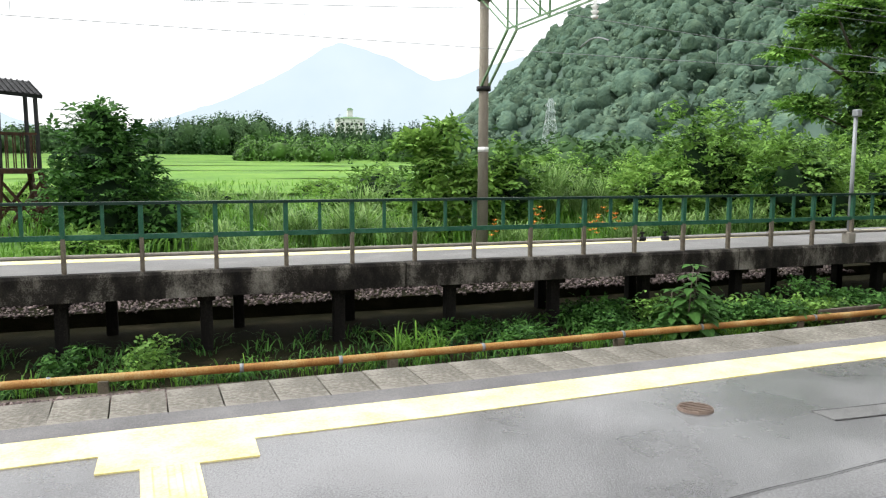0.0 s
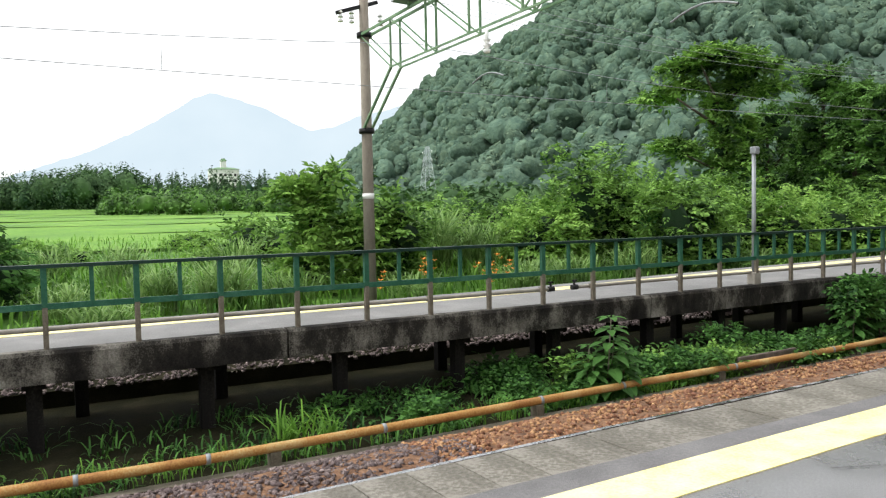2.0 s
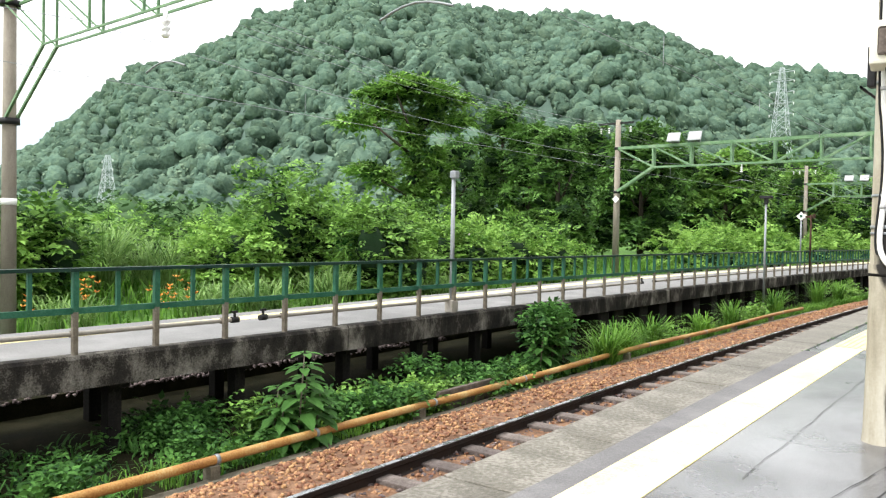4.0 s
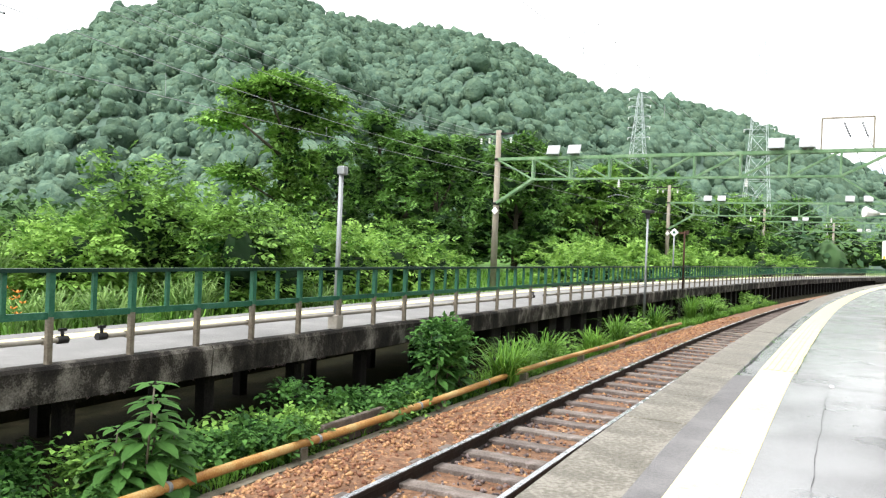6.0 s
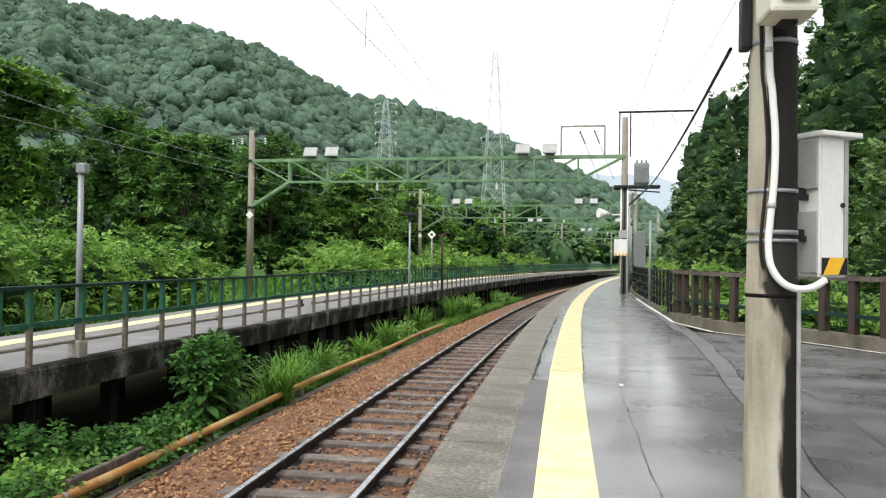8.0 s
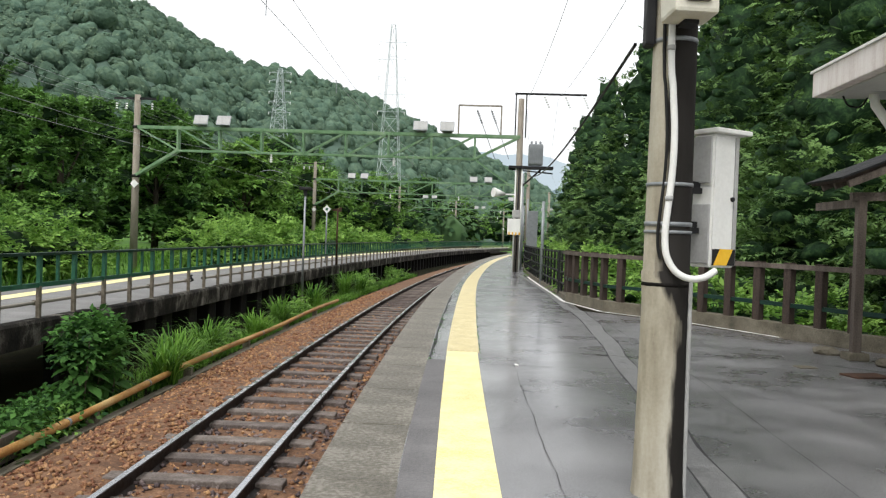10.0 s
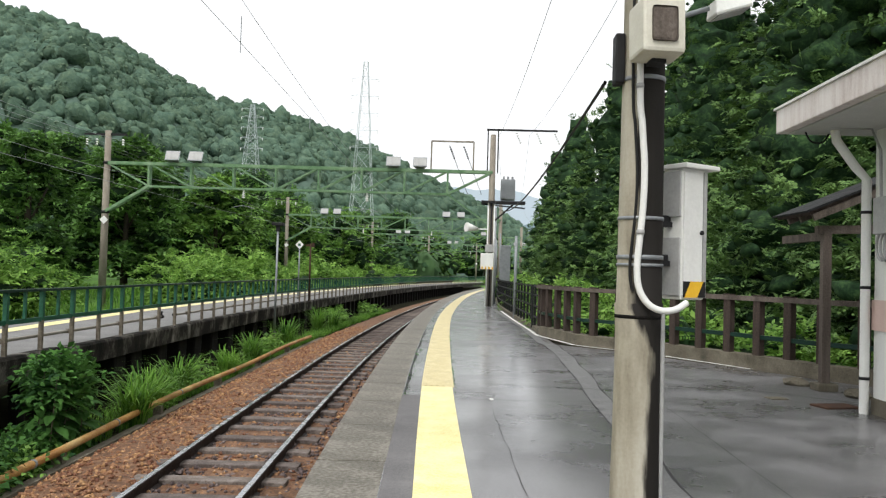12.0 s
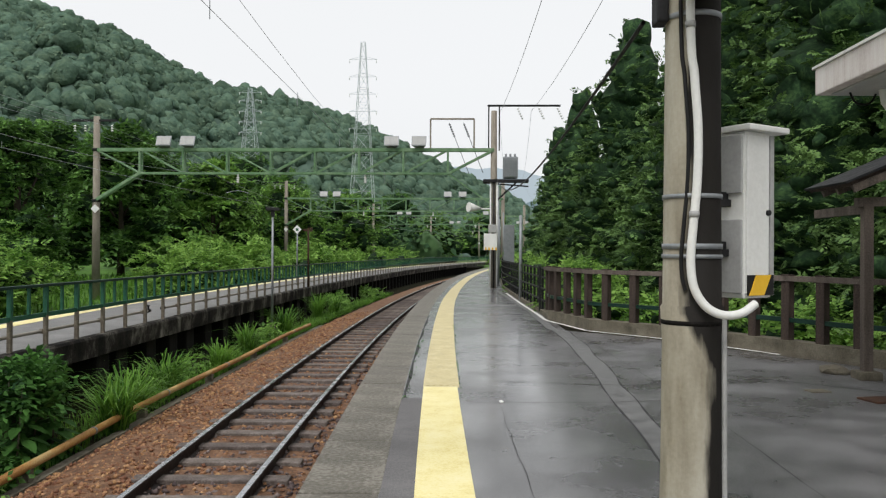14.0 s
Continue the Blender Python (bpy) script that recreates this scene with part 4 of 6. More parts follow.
# loudspeaker
bm = bmesh.new()
box(bm, (0, 0, 0), (0.3, 0.26, 0.34), bevel=0.025)
sp = part("loudspeaker", bm, CREAM)
sp.location = (CPX + 0.005, CPY - 0.24, 2.50)
sp.scale = (0.72, 0.8, 0.8)
sp.rotation_euler = (radians(-3), 0, radians(8))
tagged(sp, "cream square loudspeaker fixed high on the mast", "loudspeaker")
bm = bmesh.new()
box(bm, (0, -0.135, 0.0), (0.175, 0.014, 0.215), bevel=0.02)
part("grille", bm, WOOD, sp, "grey square grille")
bm = bmesh.new()
box(bm, (0.02, 0.05, -0.18), (0.1, 0.1, 0.03))
part("bracket", bm, DARK_STEEL, sp)
bm = bmesh.new()
box(bm, (0, 0, 0), (0.05, 0.1, 0.26), bevel=0.01)
ib = part("junction_box", bm, DARK_STEEL)
ib.location = (CPX - 0.132, CPY + 0.0, 2.42)
tagged(ib, "dark junction box high on the mast", "junction box")
tagged(pipe("power_cable", sag((CPX - 0.2, CPY, 2.3), (edge(31.7) + 2.3, 31.2, 4.1), 0.55, 24), 0.010, BLACK, seg=6), "thick black cable sagging between the masts", "cable")


# ---- the mast with transformer further along ----
y = 31.7
wx = edge(y) + 2.2
tm = tagged(empty("transformer_mast", (wx, y, 0)), "steel mast carrying a grey transformer and white boxes", "mast")


def T(name, bm, mat, label="", parent=tm):
    return part(name, bm, mat, parent, label)


bm = bmesh.new()
rod(bm, (0, 0, 0), (0, 0, 6.7), 0.15, 0.11, 14)
T("shaft", bm, CONCRETE_FAR)
bm = bmesh.new()
bar(bm, (-0.25, 0, 6.9), (2.5, 0, 6.9), 0.07, 0.07)
bar(bm, (-0.2, 0, 5.2), (-0.2, 0, 6.9), 0.05, 0.05)
bar(bm, (0.2, 0, 5.2), (0.2, 0, 6.9), 0.05, 0.05)
T("top_arm", bm, DARK_STEEL)
for dx in (0.9, 1.7, 2.4):
    bm = bmesh.new()
    for k in range(5):
        rod(bm, (dx + 0.04 * k, 0, 6.8 - 0.09 * k), (dx + 0.04 * k, 0, 6.75 - 0.09 * k), 0.05, 0.03, 8)
    T("insulator", bm, INSULATOR)
bm = bmesh.new()
bar(bm, (-2.4, 0, 5.3), (-2.4, 0, 6.4), 0.06, 0.06)
bar(bm, (-0.75, 0, 5.3), (-0.75, 0, 6.4), 0.06, 0.06)
bar(bm, (-2.4, 0, 6.4), (-0.75, 0, 6.4), 0.06, 0.06)
T("frame", bm, CONCRETE_FAR)
for x0 in (-1.7, -1.15):
    bm = bmesh.new()
    rod(bm, (x0, 0, 6.25), (x0 + 0.75, 0.4, 4.4), 0.012, seg=6)
    for k in range(6):
        a_ = Vector((x0, 0, 6.25)).lerp(Vector((x0 + 0.75, 0.4, 4.4)), 0.03 + 0.045 * k)
        rod(bm, a_, a_ - Vector((-0.012, 0, 0.04)), 0.05, 0.03, 8)
    T("insulator", bm, DARK_STEEL)
bm = bmesh.new()
box(bm, (0.62, 0, 4.55), (0.55, 0.5, 0.8), bevel=0.04)
for k in range(7):
    box(bm, (0.38 + 0.08 * k, -0.27, 4.5), (0.03, 0.06, 0.6))
for k in range(3):
    rod(bm, (0.45 + 0.17 * k, 0, 4.95), (0.45 + 0.17 * k, 0, 5.08), 0.04, seg=8)
T("transformer", bm, STEEL, "grey finned transformer")
bm = bmesh.new()
box(bm, (0.45, 0, 4.05), (1.7, 0.5, 0.1))
bar(bm, (0.1, 0, 3.3), (0.9, 0, 4.05), 0.06, 0.06)
bar(bm, (-0.4, 0, 3.98), (1.3, 0, 3.85), 0.05, 0.05)
T("shelf", bm, DARK_STEEL)
bm = bmesh.new()
box(bm, (-0.12, -0.2, 1.75), (0.5, 0.24, 0.62), bevel=0.02)
wbx = T("white_box", bm, WHITE)
for k in range(4):
    bm = bmesh.new()
    box(bm, (-0.3 + 0.13 * k, -0.325, 1.49), (0.06, 0.01, 0.1))
    T("warning_stripe", bm, HAZARD_YELLOW, "", wbx)
bm = bmesh.new()
box(bm, (-0.05, -0.18, 2.25), (0.3, 0.2, 0.3), bevel=0.02)
T("meter_box", bm, GREYBOX)
for dx in (-0.12, 0.0, 0.12):
    bm = bmesh.new()
    rod(bm, (dx, -0.17, 0.0), (dx, -0.17, 4.0), 0.03, seg=8)
    T("conduit", bm, WHITE if dx else DARK_STEEL)
bm = bmesh.new()
rod(bm, (-0.5, -0.1, 3.0), (-0.95, -0.35, 3.05), 0.05, 0.19, 14)
box(bm, (-0.3, -0.05, 3.0), (0.4, 0.05, 0.05))
T("horn_speaker", bm, WHITE, "white horn speaker")
# slimmer poles and a steel cabinet behind it
for dx, dy, h in ((0.75, 3.0, 2.9), (0.35, 8.0, 4.5), (0.85, 14.0, 3.2), (1.0, -7.5, 2.4), (0.6, 22.0, 4.0)):
    bm = bmesh.new()
    rod(bm, (0, 0, -0.05), (0, 0, h), 0.045, seg=10)
    o = part("steel_pole", bm, STEEL)
    o.location = (fence_line(y + dy) - 0.12 if dy > -5 else fence_line(y + dy) + 0.02, y + dy, 0)
    tagged(o, "slim galvanised steel pole at the platform fence", "pole", group="slim poles at the fence")
bm = bmesh.new()
box(bm, (0, 0, 1.55), (0.46, 0.3, 2.0), bevel=0.02)
box(bm, (0, 0, 0.28), (0.36, 0.26, 0.56))
o = part("steel_cabinet", bm, STEEL)
o.location = (2.2, 36, 0)
tagged(o, "tall narrow grey steel cabinet on the platform", "cabinet")
# ---- lamp posts of the far platform ----
def lamp_post(x, y, h, head=True, z=ZF):
    g = tagged(empty("lamp_post", (x, y, z)), "slim grey lamp post on the far platform", "lamp post", group="lamp posts")
    bm = bmesh.new()
    rod(bm, (0, 0, 0.0), (0, 0, h), 0.036, 0.032, 12)
    part("pole", bm, STEEL, g)
    bm = bmesh.new()
    box(bm, (0, 0, 0.1), (0.16, 0.16, 0.2), bevel=0.03)
    part("foot", bm, PIPE_GREY, g)
    bm = bmesh.new()
    if head:
        box(bm, (0.02, 0, h + 0.04), (0.12, 0.1, 0.12), bevel=0.02)
        part("lamp_head", bm, STEEL, g)
    else:
        box(bm, (0, 0, h + 0.02), (0.34, 0.26, 0.09), bevel=0.02)
        box(bm, (0, 0, h - 0.1), (0.1, 0.1, 0.2))
        part("lamp_head", bm, DARK_STEEL, g, "dark flat lamp head")
    return g


lamp_post(-5.28, 9.4, 2.12)
lamp_post(far_edge(24.5) + 0.21, 24.5, 3.5, head=False, z=-0.95)
bm = bmesh.new()
rod(bm, (0, 0, 0), (0, 0, 2.15), 0.035, seg=8)
box(bm, (-0.08, 0, 2.08), (0.22, 0.05, 0.07))
box(bm, (0.1, -0.02, 2.1), (0.1, 0.05, 0.16))
o = part("signal_post", bm, RUST)
o.location = (far_edge(30.3) - 0.02, 30.3, ZF)
tagged(o, "rusty brown post with a small crooked head", "post")
bm = bmesh.new()
box(bm, None, (0.24, 0.02, 0.24), m=Matrix.Rotation(radians(45), 4, "Y"))
o = part("diamond_sign", bm, WHITE)
o.location = (-6.14, 32.0, 2.2)
tagged(o, "small white diamond-shaped railway sign on a post", "sign")
bm = bmesh.new()
box(bm, (0, -0.013, 0), (0.1, 0.008, 0.1))
part("dot", bm, GREEN, o, "green square mark")
bm = bmesh.new()
rod(bm, (0, 0.03, -2.15), (0, 0.03, 0.1), 0.03, seg=8)
part("sign_post", bm, STEEL, o)

# ---- back fence of this platform: timber posts on a mossy kerb, dark rails ----
line = [(5.9, 11.2), (5.2, 12.0), (4.6, 13.25), (3.75, 14.7), (2.6, 16.0), (2.1, 18.0)]
line += [(fence_line(q), q) for q in (20, 23, 26, 29, 32, 36, 40, 46, 52, 60, 70, 82, 95)]
pts = [Vector(p) for p in line]
samples = []
for a, b in zip(pts, pts[1:]):
    k = max(1, int((b - a).length / 0.25))
    samples += [a.lerp(b, i / k) for i in range(k)]
samples.append(pts[-1])
bf = tagged(empty("back_fence"), "weathered dark timber fence on a mossy concrete kerb", "fence")


def along(name, off, w, z0, z1, mat, skip=0, until=None):
    V, Fc = [], []
    S = samples[skip:until]
    for i, p in enumerate(S):
        d = (S[min(i + 1, len(S) - 1)] - S[max(0, i - 1)]).normalized()
        n = Vector((d.y, -d.x))
        for o, z in ((off - w / 2, z0), (off + w / 2, z0), (off + w / 2, z1), (off - w / 2, z1)):
            V.append((p.x + n.x * o, p.y + n.y * o, z))
    Fc = [(i * 4 + k, i * 4 + (k + 1) % 4, (i + 1) * 4 + (k + 1) % 4, (i + 1) * 4 + k) for i in range(len(S) - 1) for k in range(4)]
    Fc += [(0, 1, 2, 3), tuple(4 * len(S) - 4 + k for k in (3, 2, 1, 0))]
    return sheet(name, V, Fc, mat, bf)


along("kerb", 0.08, 0.24, -0.3, 0.2, KERB, 0, 30)
along("kerb", 0.08, 0.16, -0.3, 0.1, KERB, 30)
along("top_rail", 0.06, 0.14, 0.99, 1.06, WOOD, 0, 34)
along("mid_rail", 0.05, 0.06, 0.44, 0.5, GREEN_DARK, 0, 34)
for z in (0.3, 0.55, 0.8, 1.0):
    along("rail_bar", 0.03, 0.035, z, z + 0.035, DARK_STEEL, 33)
bm = bmesh.new()
box(bm, (0, 0, 0.6), (0.13, 0.11, 0.88), bevel=0.012)
box(bm, (0, 0, 1.06), (0.15, 0.1, 0.04))
tp = part("timber_post", bm, OLD_WOOD, bf)
bm = bmesh.new()
box(bm, (0, 0, 0.55), (0.05, 0.05, 1.0))
sp_ = part("steel_post", bm, DARK_STEEL, bf)
tp.location, sp_.location = (*samples[0], 0), (*samples[36], 0)
for i, p in enumerate(samples):
    src, step = (tp, 2) if i < 34 else (sp_, 3)
    if i % step == 0 and i > 1:
        d = samples[min(i + 1, len(samples) - 1)] - samples[i - 1]
        o = new(src.name.split(".")[0], src.data)
        o.parent = bf
        n = Vector((d.y, -d.x)).normalized() * 0.06
        o.location = (p.x + n.x, p.y + n.y, 0.0)
        o.rotation_euler = (0, 0, math.atan2(d.y, d.x))
# pale weathered strip along the foot of the fence
V, Fc = [], []
for p, q in zip(samples[8:70], samples[9:71]):
    d = (q - p).normalized()
    n = Vector((-d.y, d.x))
    o = len(V)
    for s, w in ((p, 0.12), (q, 0.12), (q, 0.05), (p, 0.05)):
        V.append((s.x + n.x * w, s.y + n.y * w, 0.006))
    Fc.append((o, o + 1, o + 2, o + 3))
tagged(sheet("lime_line", V, Fc, WHITE, smooth=False), "worn white line along the foot of the fence", "line", kind="structure")

# ---- station house ----
FASCIA = material("rain_streaked_fascia", [(0.50, 0.42, 0.39), (0.70, 0.64, 0.61), (0.80, 0.77, 0.74)], rough=0.7, scale=7, bump=0.08, streak=0.12, grain=0.2)
house = tagged(empty("station_house", (4.55, 9.4, 0)), "small white station house with a flat roof and pink band", "station house")


def H(name, bm, mat, label="", parent=house):
    bmesh.ops.translate(bm, vec=Vector((-4.55, -9.4, 0)), verts=bm.verts)
    return part(name, bm, mat, parent, label)


bm = bmesh.new()
box(bm, (8.55, 6.4, 1.45), (8.0, 6.0, 2.9))
H("wall", bm, WHITE)
bm = bmesh.new()
box(bm, (8.53, 6.4, 0.98), (8.008, 6.008, 0.3))
H("band", bm, PINK, "dusty pink painted band")
bm = bmesh.new()
box(bm, (8.55, 6.4, 0.08), (8.03, 6.03, 0.16))
H("plinth", bm, KERB)
bm = bmesh.new()
box(bm, (8.06, 6.35, 2.965), (8.7, 6.9, 0.25), bevel=0.012)
roof = H("roof", bm, FASCIA, "white flat roof slab with stained fascia")
bm = bmesh.new()
box(bm, (8.06, 6.35, 2.834), (8.5, 6.7, 0.02))
H("soffit", bm, SOFFIT, "", roof)
bm = bmesh.new()
box(bm, (8.06, 6.35, 3.1), (8.74, 6.94, 0.025))
H("coping", bm, WHITE, "", roof)
pp = [(4.16, 9.45, 2.85), (4.17, 9.43, 2.72), (4.36, 9.42, 2.45), (4.46, 9.4, 2.33), (4.46, 9.4, 1.0), (4.46, 9.4, 0.0)]
V, Fc = tube([Vector(p) - Vector((4.55, 9.4, 0)) for p in pp], 0.045, 12)
dp = tagged(sheet("downpipe", V, Fc, WHITE, house, smooth=True), label="white downpipe")
for z in (0.35, 1.25, 2.0):
    bm = bmesh.new()
    rod(bm, (4.46, 9.4, z - 0.015), (4.46, 9.4, z + 0.015), 0.052, seg=12)
    H("clip", bm, DARK_STEEL, "", dp)
bm = bmesh.new()
box(bm, (4.5, 9.1, 1.95), (0.12, 0.28, 0.36), bevel=0.01)
mb = H("meter_box", bm, GREYBOX, "grey meter box")
for k in range(3):
    V, Fc = tube([Vector((4.49, 9.0 + 0.07 * k, 1.8)) - Vector((4.55, 9.4, 0)) + Vector((0, 0.12 * math.sin(a), -0.12 * (1 - math.cos(a)) * 1.2)) for a in [0.3 * j for j in range(11)]], 0.014, 6)
    sheet("cable", V, Fc, GREYBOX, mb, smooth=True)
V, Fc = tube([Vector(p) - Vector((4.55, 9.4, 0)) for p in ((4.5, 9.2, 2.1), (4.5, 9.22, 2.6), (4.45, 9.3, 2.82), (3.95, 9.3, 2.84))], 0.014, 6)
sheet("cable", V, Fc, GREYBOX, mb, smooth=True)
V, Fc = tube([(-0.5 + 0.13 * math.cos(a) * (1 + 0.1 * math.sin(3 * a)), 0.1 + 0.02 * a, 2.82 + 0.1 * math.sin(a)) for a in [0.35 * j for j in range(26)]], 0.01, 6)
sheet("cable", V, Fc, BLACK, house, smooth=True)
# timber lean-to behind it
lt = tagged(empty("lean_to", (4.8, 11.0, 0)), "weathered timber lean-to with a sloping tin roof", "lean-to")
bm = bmesh.new()
box(bm, (0, 0, 0.95), (0.1, 0.1, 1.95), bevel=0.008)
part("post", bm, WOOD, lt)
bm = bmesh.new()
box(bm, (0, 0, 0.04), (0.24, 0.24, 0.1), bevel=0.02)
part("stone_foot", bm, KERB, lt)
bm = bmesh.new()
bar(bm, (-0.12, 0, 1.92), (2.6, 0, 2.02), 0.08, 0.1)
part("beam", bm, WOOD, lt)
bm = bmesh.new()
bar(bm, (0, 0.05, 1.85), (0, 1.2, 1.85), 0.08, 0.1)
part("beam", bm, WOOD, lt)
slope = Matrix.Translation((-0.24, 0.3, 2.02)) @ Matrix.Rotation(radians(-23), 4, "Y")
bm = bmesh.new()
box(bm, None, (1, 1, 1), m=slope @ Matrix.Translation((1.5, 0, 0.09)) @ Matrix.Diagonal((3.0, 0.95, 0.04, 1)))
part("roof", bm, OLD_WOOD, lt, "dark sloping board roof")
bm = bmesh.new()
box(bm, None, (1, 1, 1), m=slope @ Matrix.Translation((1.5, 0, 0.125)) @ Matrix.Diagonal((3.08, 1.02, 0.025, 1)))
part("roof_sheet", bm, DARK_STEEL, lt, "thin dark tin sheet")
for dy in (-0.46, -0.1, 0.25):
    bm = bmesh.new()
    box(bm, None, (1, 1, 1), m=slope @ Matrix.Translation((1.5, dy, 0.03)) @ Matrix.Diagonal((2.95, 0.045, 0.085, 1)))
    part("rafter", bm, WOOD, lt)
for dx, dy in ((0.2, -0.5), (0.5, -0.9), (-0.1, 0.4)):
    bm = bmesh.new()
    bmesh.ops.create_icosphere(bm, subdivisions=2, radius=0.16)
    for v in bm.verts:
        v.co *= 1 + 0.3 * noise.noise(v.co * 7 + Vector((dx, dy, 0)))
        v.co.z *= 0.45
    o = part("stone", bm, KERB)
    o.location = (4.75 + dx, 11.0 + dy, 0.03)
    tagged(o, "flat grey stone lying by the lean-to", "stone", group="stones by the lean-to")

# ---- lookout tower beyond the far platform ----
tw = tagged(empty("lookout_tower", (-16.6, -4.9, -0.75)), "rusty steel lookout tower with a small sloping roof", "tower")
for sx in (-1, 1):
    for sy in (-1, 1):
        bm = bmesh.new()
        bar(bm, (sx * 0.75, sy * 0.75, 0), (sx * 0.52, sy * 0.52, 2.0), 0.13, 0.13)
        part("leg", bm, RUST, tw)
        bm = bmesh.new()
        bar(bm, (sx * 0.5, sy * 0.5, 2.0), (sx * 0.47, sy * 0.47, 3.98), 0.085, 0.085)
        part("post", bm, DARK_STEEL, tw)
for k in range(4):
    a = k * math.pi / 2
    m = Matrix.Rotation(a, 4, "Z")
    bm = bmesh.new()
    bar(bm, (-0.7, -0.7, 0.25), (0.55, -0.55, 1.8), 0.075, 0.075)
    bar(bm, (0.7, -0.7, 0.25), (-0.55, -0.55, 1.8), 0.075, 0.075)
    bar(bm, (-0.62, -0.62, 1.05), (0.62, -0.62, 1.05), 0.05, 0.05)
    bar(bm, (-0.58, -0.58, 2.0), (0.58, -0.58, 2.0), 0.09, 0.12)
    bmesh.ops.transform(bm, matrix=m, verts=bm.verts)
    part("cross_brace", bm, RUST, tw)
    bm = bmesh.new()
    bar(bm, (-0.5, -0.5, 2.95), (0.5, -0.5, 2.95), 0.05, 0.05)
    for j in range(4):
        bar(bm, (-0.3 + 0.2 * j, -0.5, 2.0), (-0.3 + 0.2 * j, -0.5, 2.95), 0.03, 0.03)
    bmesh.ops.transform(bm, matrix=m, verts=bm.verts)
    part("railing", bm, RUST, tw)
bm = bmesh.new()
box(bm, (0, 0, 2.05), (1.15, 1.15, 0.06))
part("deck", bm, WOOD, tw)
bm = bmesh.new()
box(bm, None, (1, 1, 1), m=Matrix.Translation((0, 0, 4.12)) @ Matrix.Rotation(radians(20), 4, "Y") @ Matrix.Rotation(radians(-3), 4, "X") @ Matrix.Diagonal((1.2, 1.3, 0.1, 1)))
part("roof", bm, DARK_STEEL, tw, "dark ribbed sloping roof")
for k in range(9):
    bm = bmesh.new()
    box(bm, None, (1, 1, 1), m=Matrix.Translation((0, 0, 4.12)) @ Matrix.Rotation(radians(20), 4, "Y") @ Matrix.Rotation(radians(-3), 4, "X") @ Matrix.Translation((0, -0.6 + 0.15 * k, 0.06)) @ Matrix.Diagonal((1.2, 0.035, 0.04, 1)))
    part("roof_rib", bm, DARK_STEEL, tw)
tw.scale = (0.86, 0.86, 0.95)
tw.rotation_euler = (0, 0, radians(24))


# ---- pylons ----
def pylon(x, y, z, h, w, arms, mat, label):
    g = tagged(empty("power_pylon", (x, y, z)), label, "power pylon", group="power pylons")
    bm = bmesh.new()
    t = w * 0.005 + 0.03

    def half(f):
        return w * (0.5 - 0.42 * f) if f < 0.55 else w * (0.269 - 0.19 * (f - 0.55) / 0.45)
    lv = [0, 0.16, 0.3, 0.42, 0.52, 0.6, 0.68, 0.76, 0.84, 0.92, 1.0]
    for f0, f1 in zip(lv, lv[1:]):
        a, b = half(f0), half(f1)
        c0 = [(-a, -a), (a, -a), (a, a), (-a, a)]
        c1 = [(-b, -b), (b, -b), (b, b), (-b, b)]
        for k in range(4):
            bar(bm, (*c0[k], f0 * h), (*c1[k], f1 * h), t * 1.6, t * 1.6)
            bar(bm, (*c0[k], f0 * h), (*c1[(k + 1) % 4], f1 * h), t, t)
            bar(bm, (*c0[(k + 1) % 4], f0 * h), (*c1[k], f1 * h), t, t)
            bar(bm, (*c1[k], f1 * h), (*c1[(k + 1) % 4], f1 * h), t, t)
    part("lattice", bm, mat, g)
    for f in arms:
        bm = bmesh.new()
        for s in (-1, 1):
            bar(bm, (0, 0, f * h), (s * w * 0.55, 0, f * h), t * 1.4, t * 1.4)
            bar(bm, (0, 0, f * h + w * 0.14), (s * w * 0.55, 0, f * h), t, t)
        part("crossarm", bm, mat, g)
        for s in (-1, 1):
            bm = bmesh.new()
            rod(bm, (s * w * 0.52, 0, f * h), (s * w * 0.52, 0, f * h - w * 0.12), t * 1.6, seg=6)
            part("insulator", bm, INSULATOR, g)
    return g


PYLON = material("pylon_steel", [(0.42, 0.46, 0.48), (0.52, 0.56, 0.58)], rough=0.6, scale=0.5, metal=0.2, bump=0)
pylon(-184, 94.5, -1.0, 20, 5.2, (0.72, 0.83, 0.94), PYLON, "pale lattice power pylon among the fields")
pylon(-70.4, 250, 20, 34, 6.8, (0.58, 0.68, 0.78, 0.88, 0.96), PYLON, "grey lattice power pylon standing on the wooded hill")
pylon(-40.6, 299, 8, 74, 10, (0.55, 0.64, 0.73, 0.82, 0.91), PYLON, "tall slender lattice power pylon above the valley")

# ---- castle-like building far off, and small field sheds ----
cs = tagged(empty("hillside_hotel", (-404, 88, 16.5)), "white castle-like building with green roofs beyond the woods", "building")
bm = bmesh.new()
box(bm, (0, 0, 4.5), (9, 14, 9))
part("wall", bm, WHITE, cs)
bm = bmesh.new()
box(bm, (0, 0, 11), (2.6, 2.6, 5))
part("turret", bm, WHITE, cs)
for z, s, hgt in ((9.0, (10, 15.5), 1.0), (13.5, (3.2, 3.2), 1.2)):
    bm = bmesh.new()
    g = bmesh.ops.create_cone(bm, cap_ends=True, segments=4, radius1=0.7071, radius2=0.3, depth=1)["verts"]
    bmesh.ops.transform(bm, matrix=Matrix.Translation((0, 0, z + hgt / 2)) @ Matrix.Diagonal((s[0], s[1], hgt, 1)) @ Matrix.Rotation(radians(45), 4, "Z"), verts=g)
    part("roof", bm, GANTRY, cs, "green roof")
for k in range(5):
    for z in (3, 6):
        bm = bmesh.new()
        box(bm, (4.53, -5 + 2.5 * k, z), (0.1, 1.2, 1.4))
        part("window", bm, DARK_STEEL, cs)
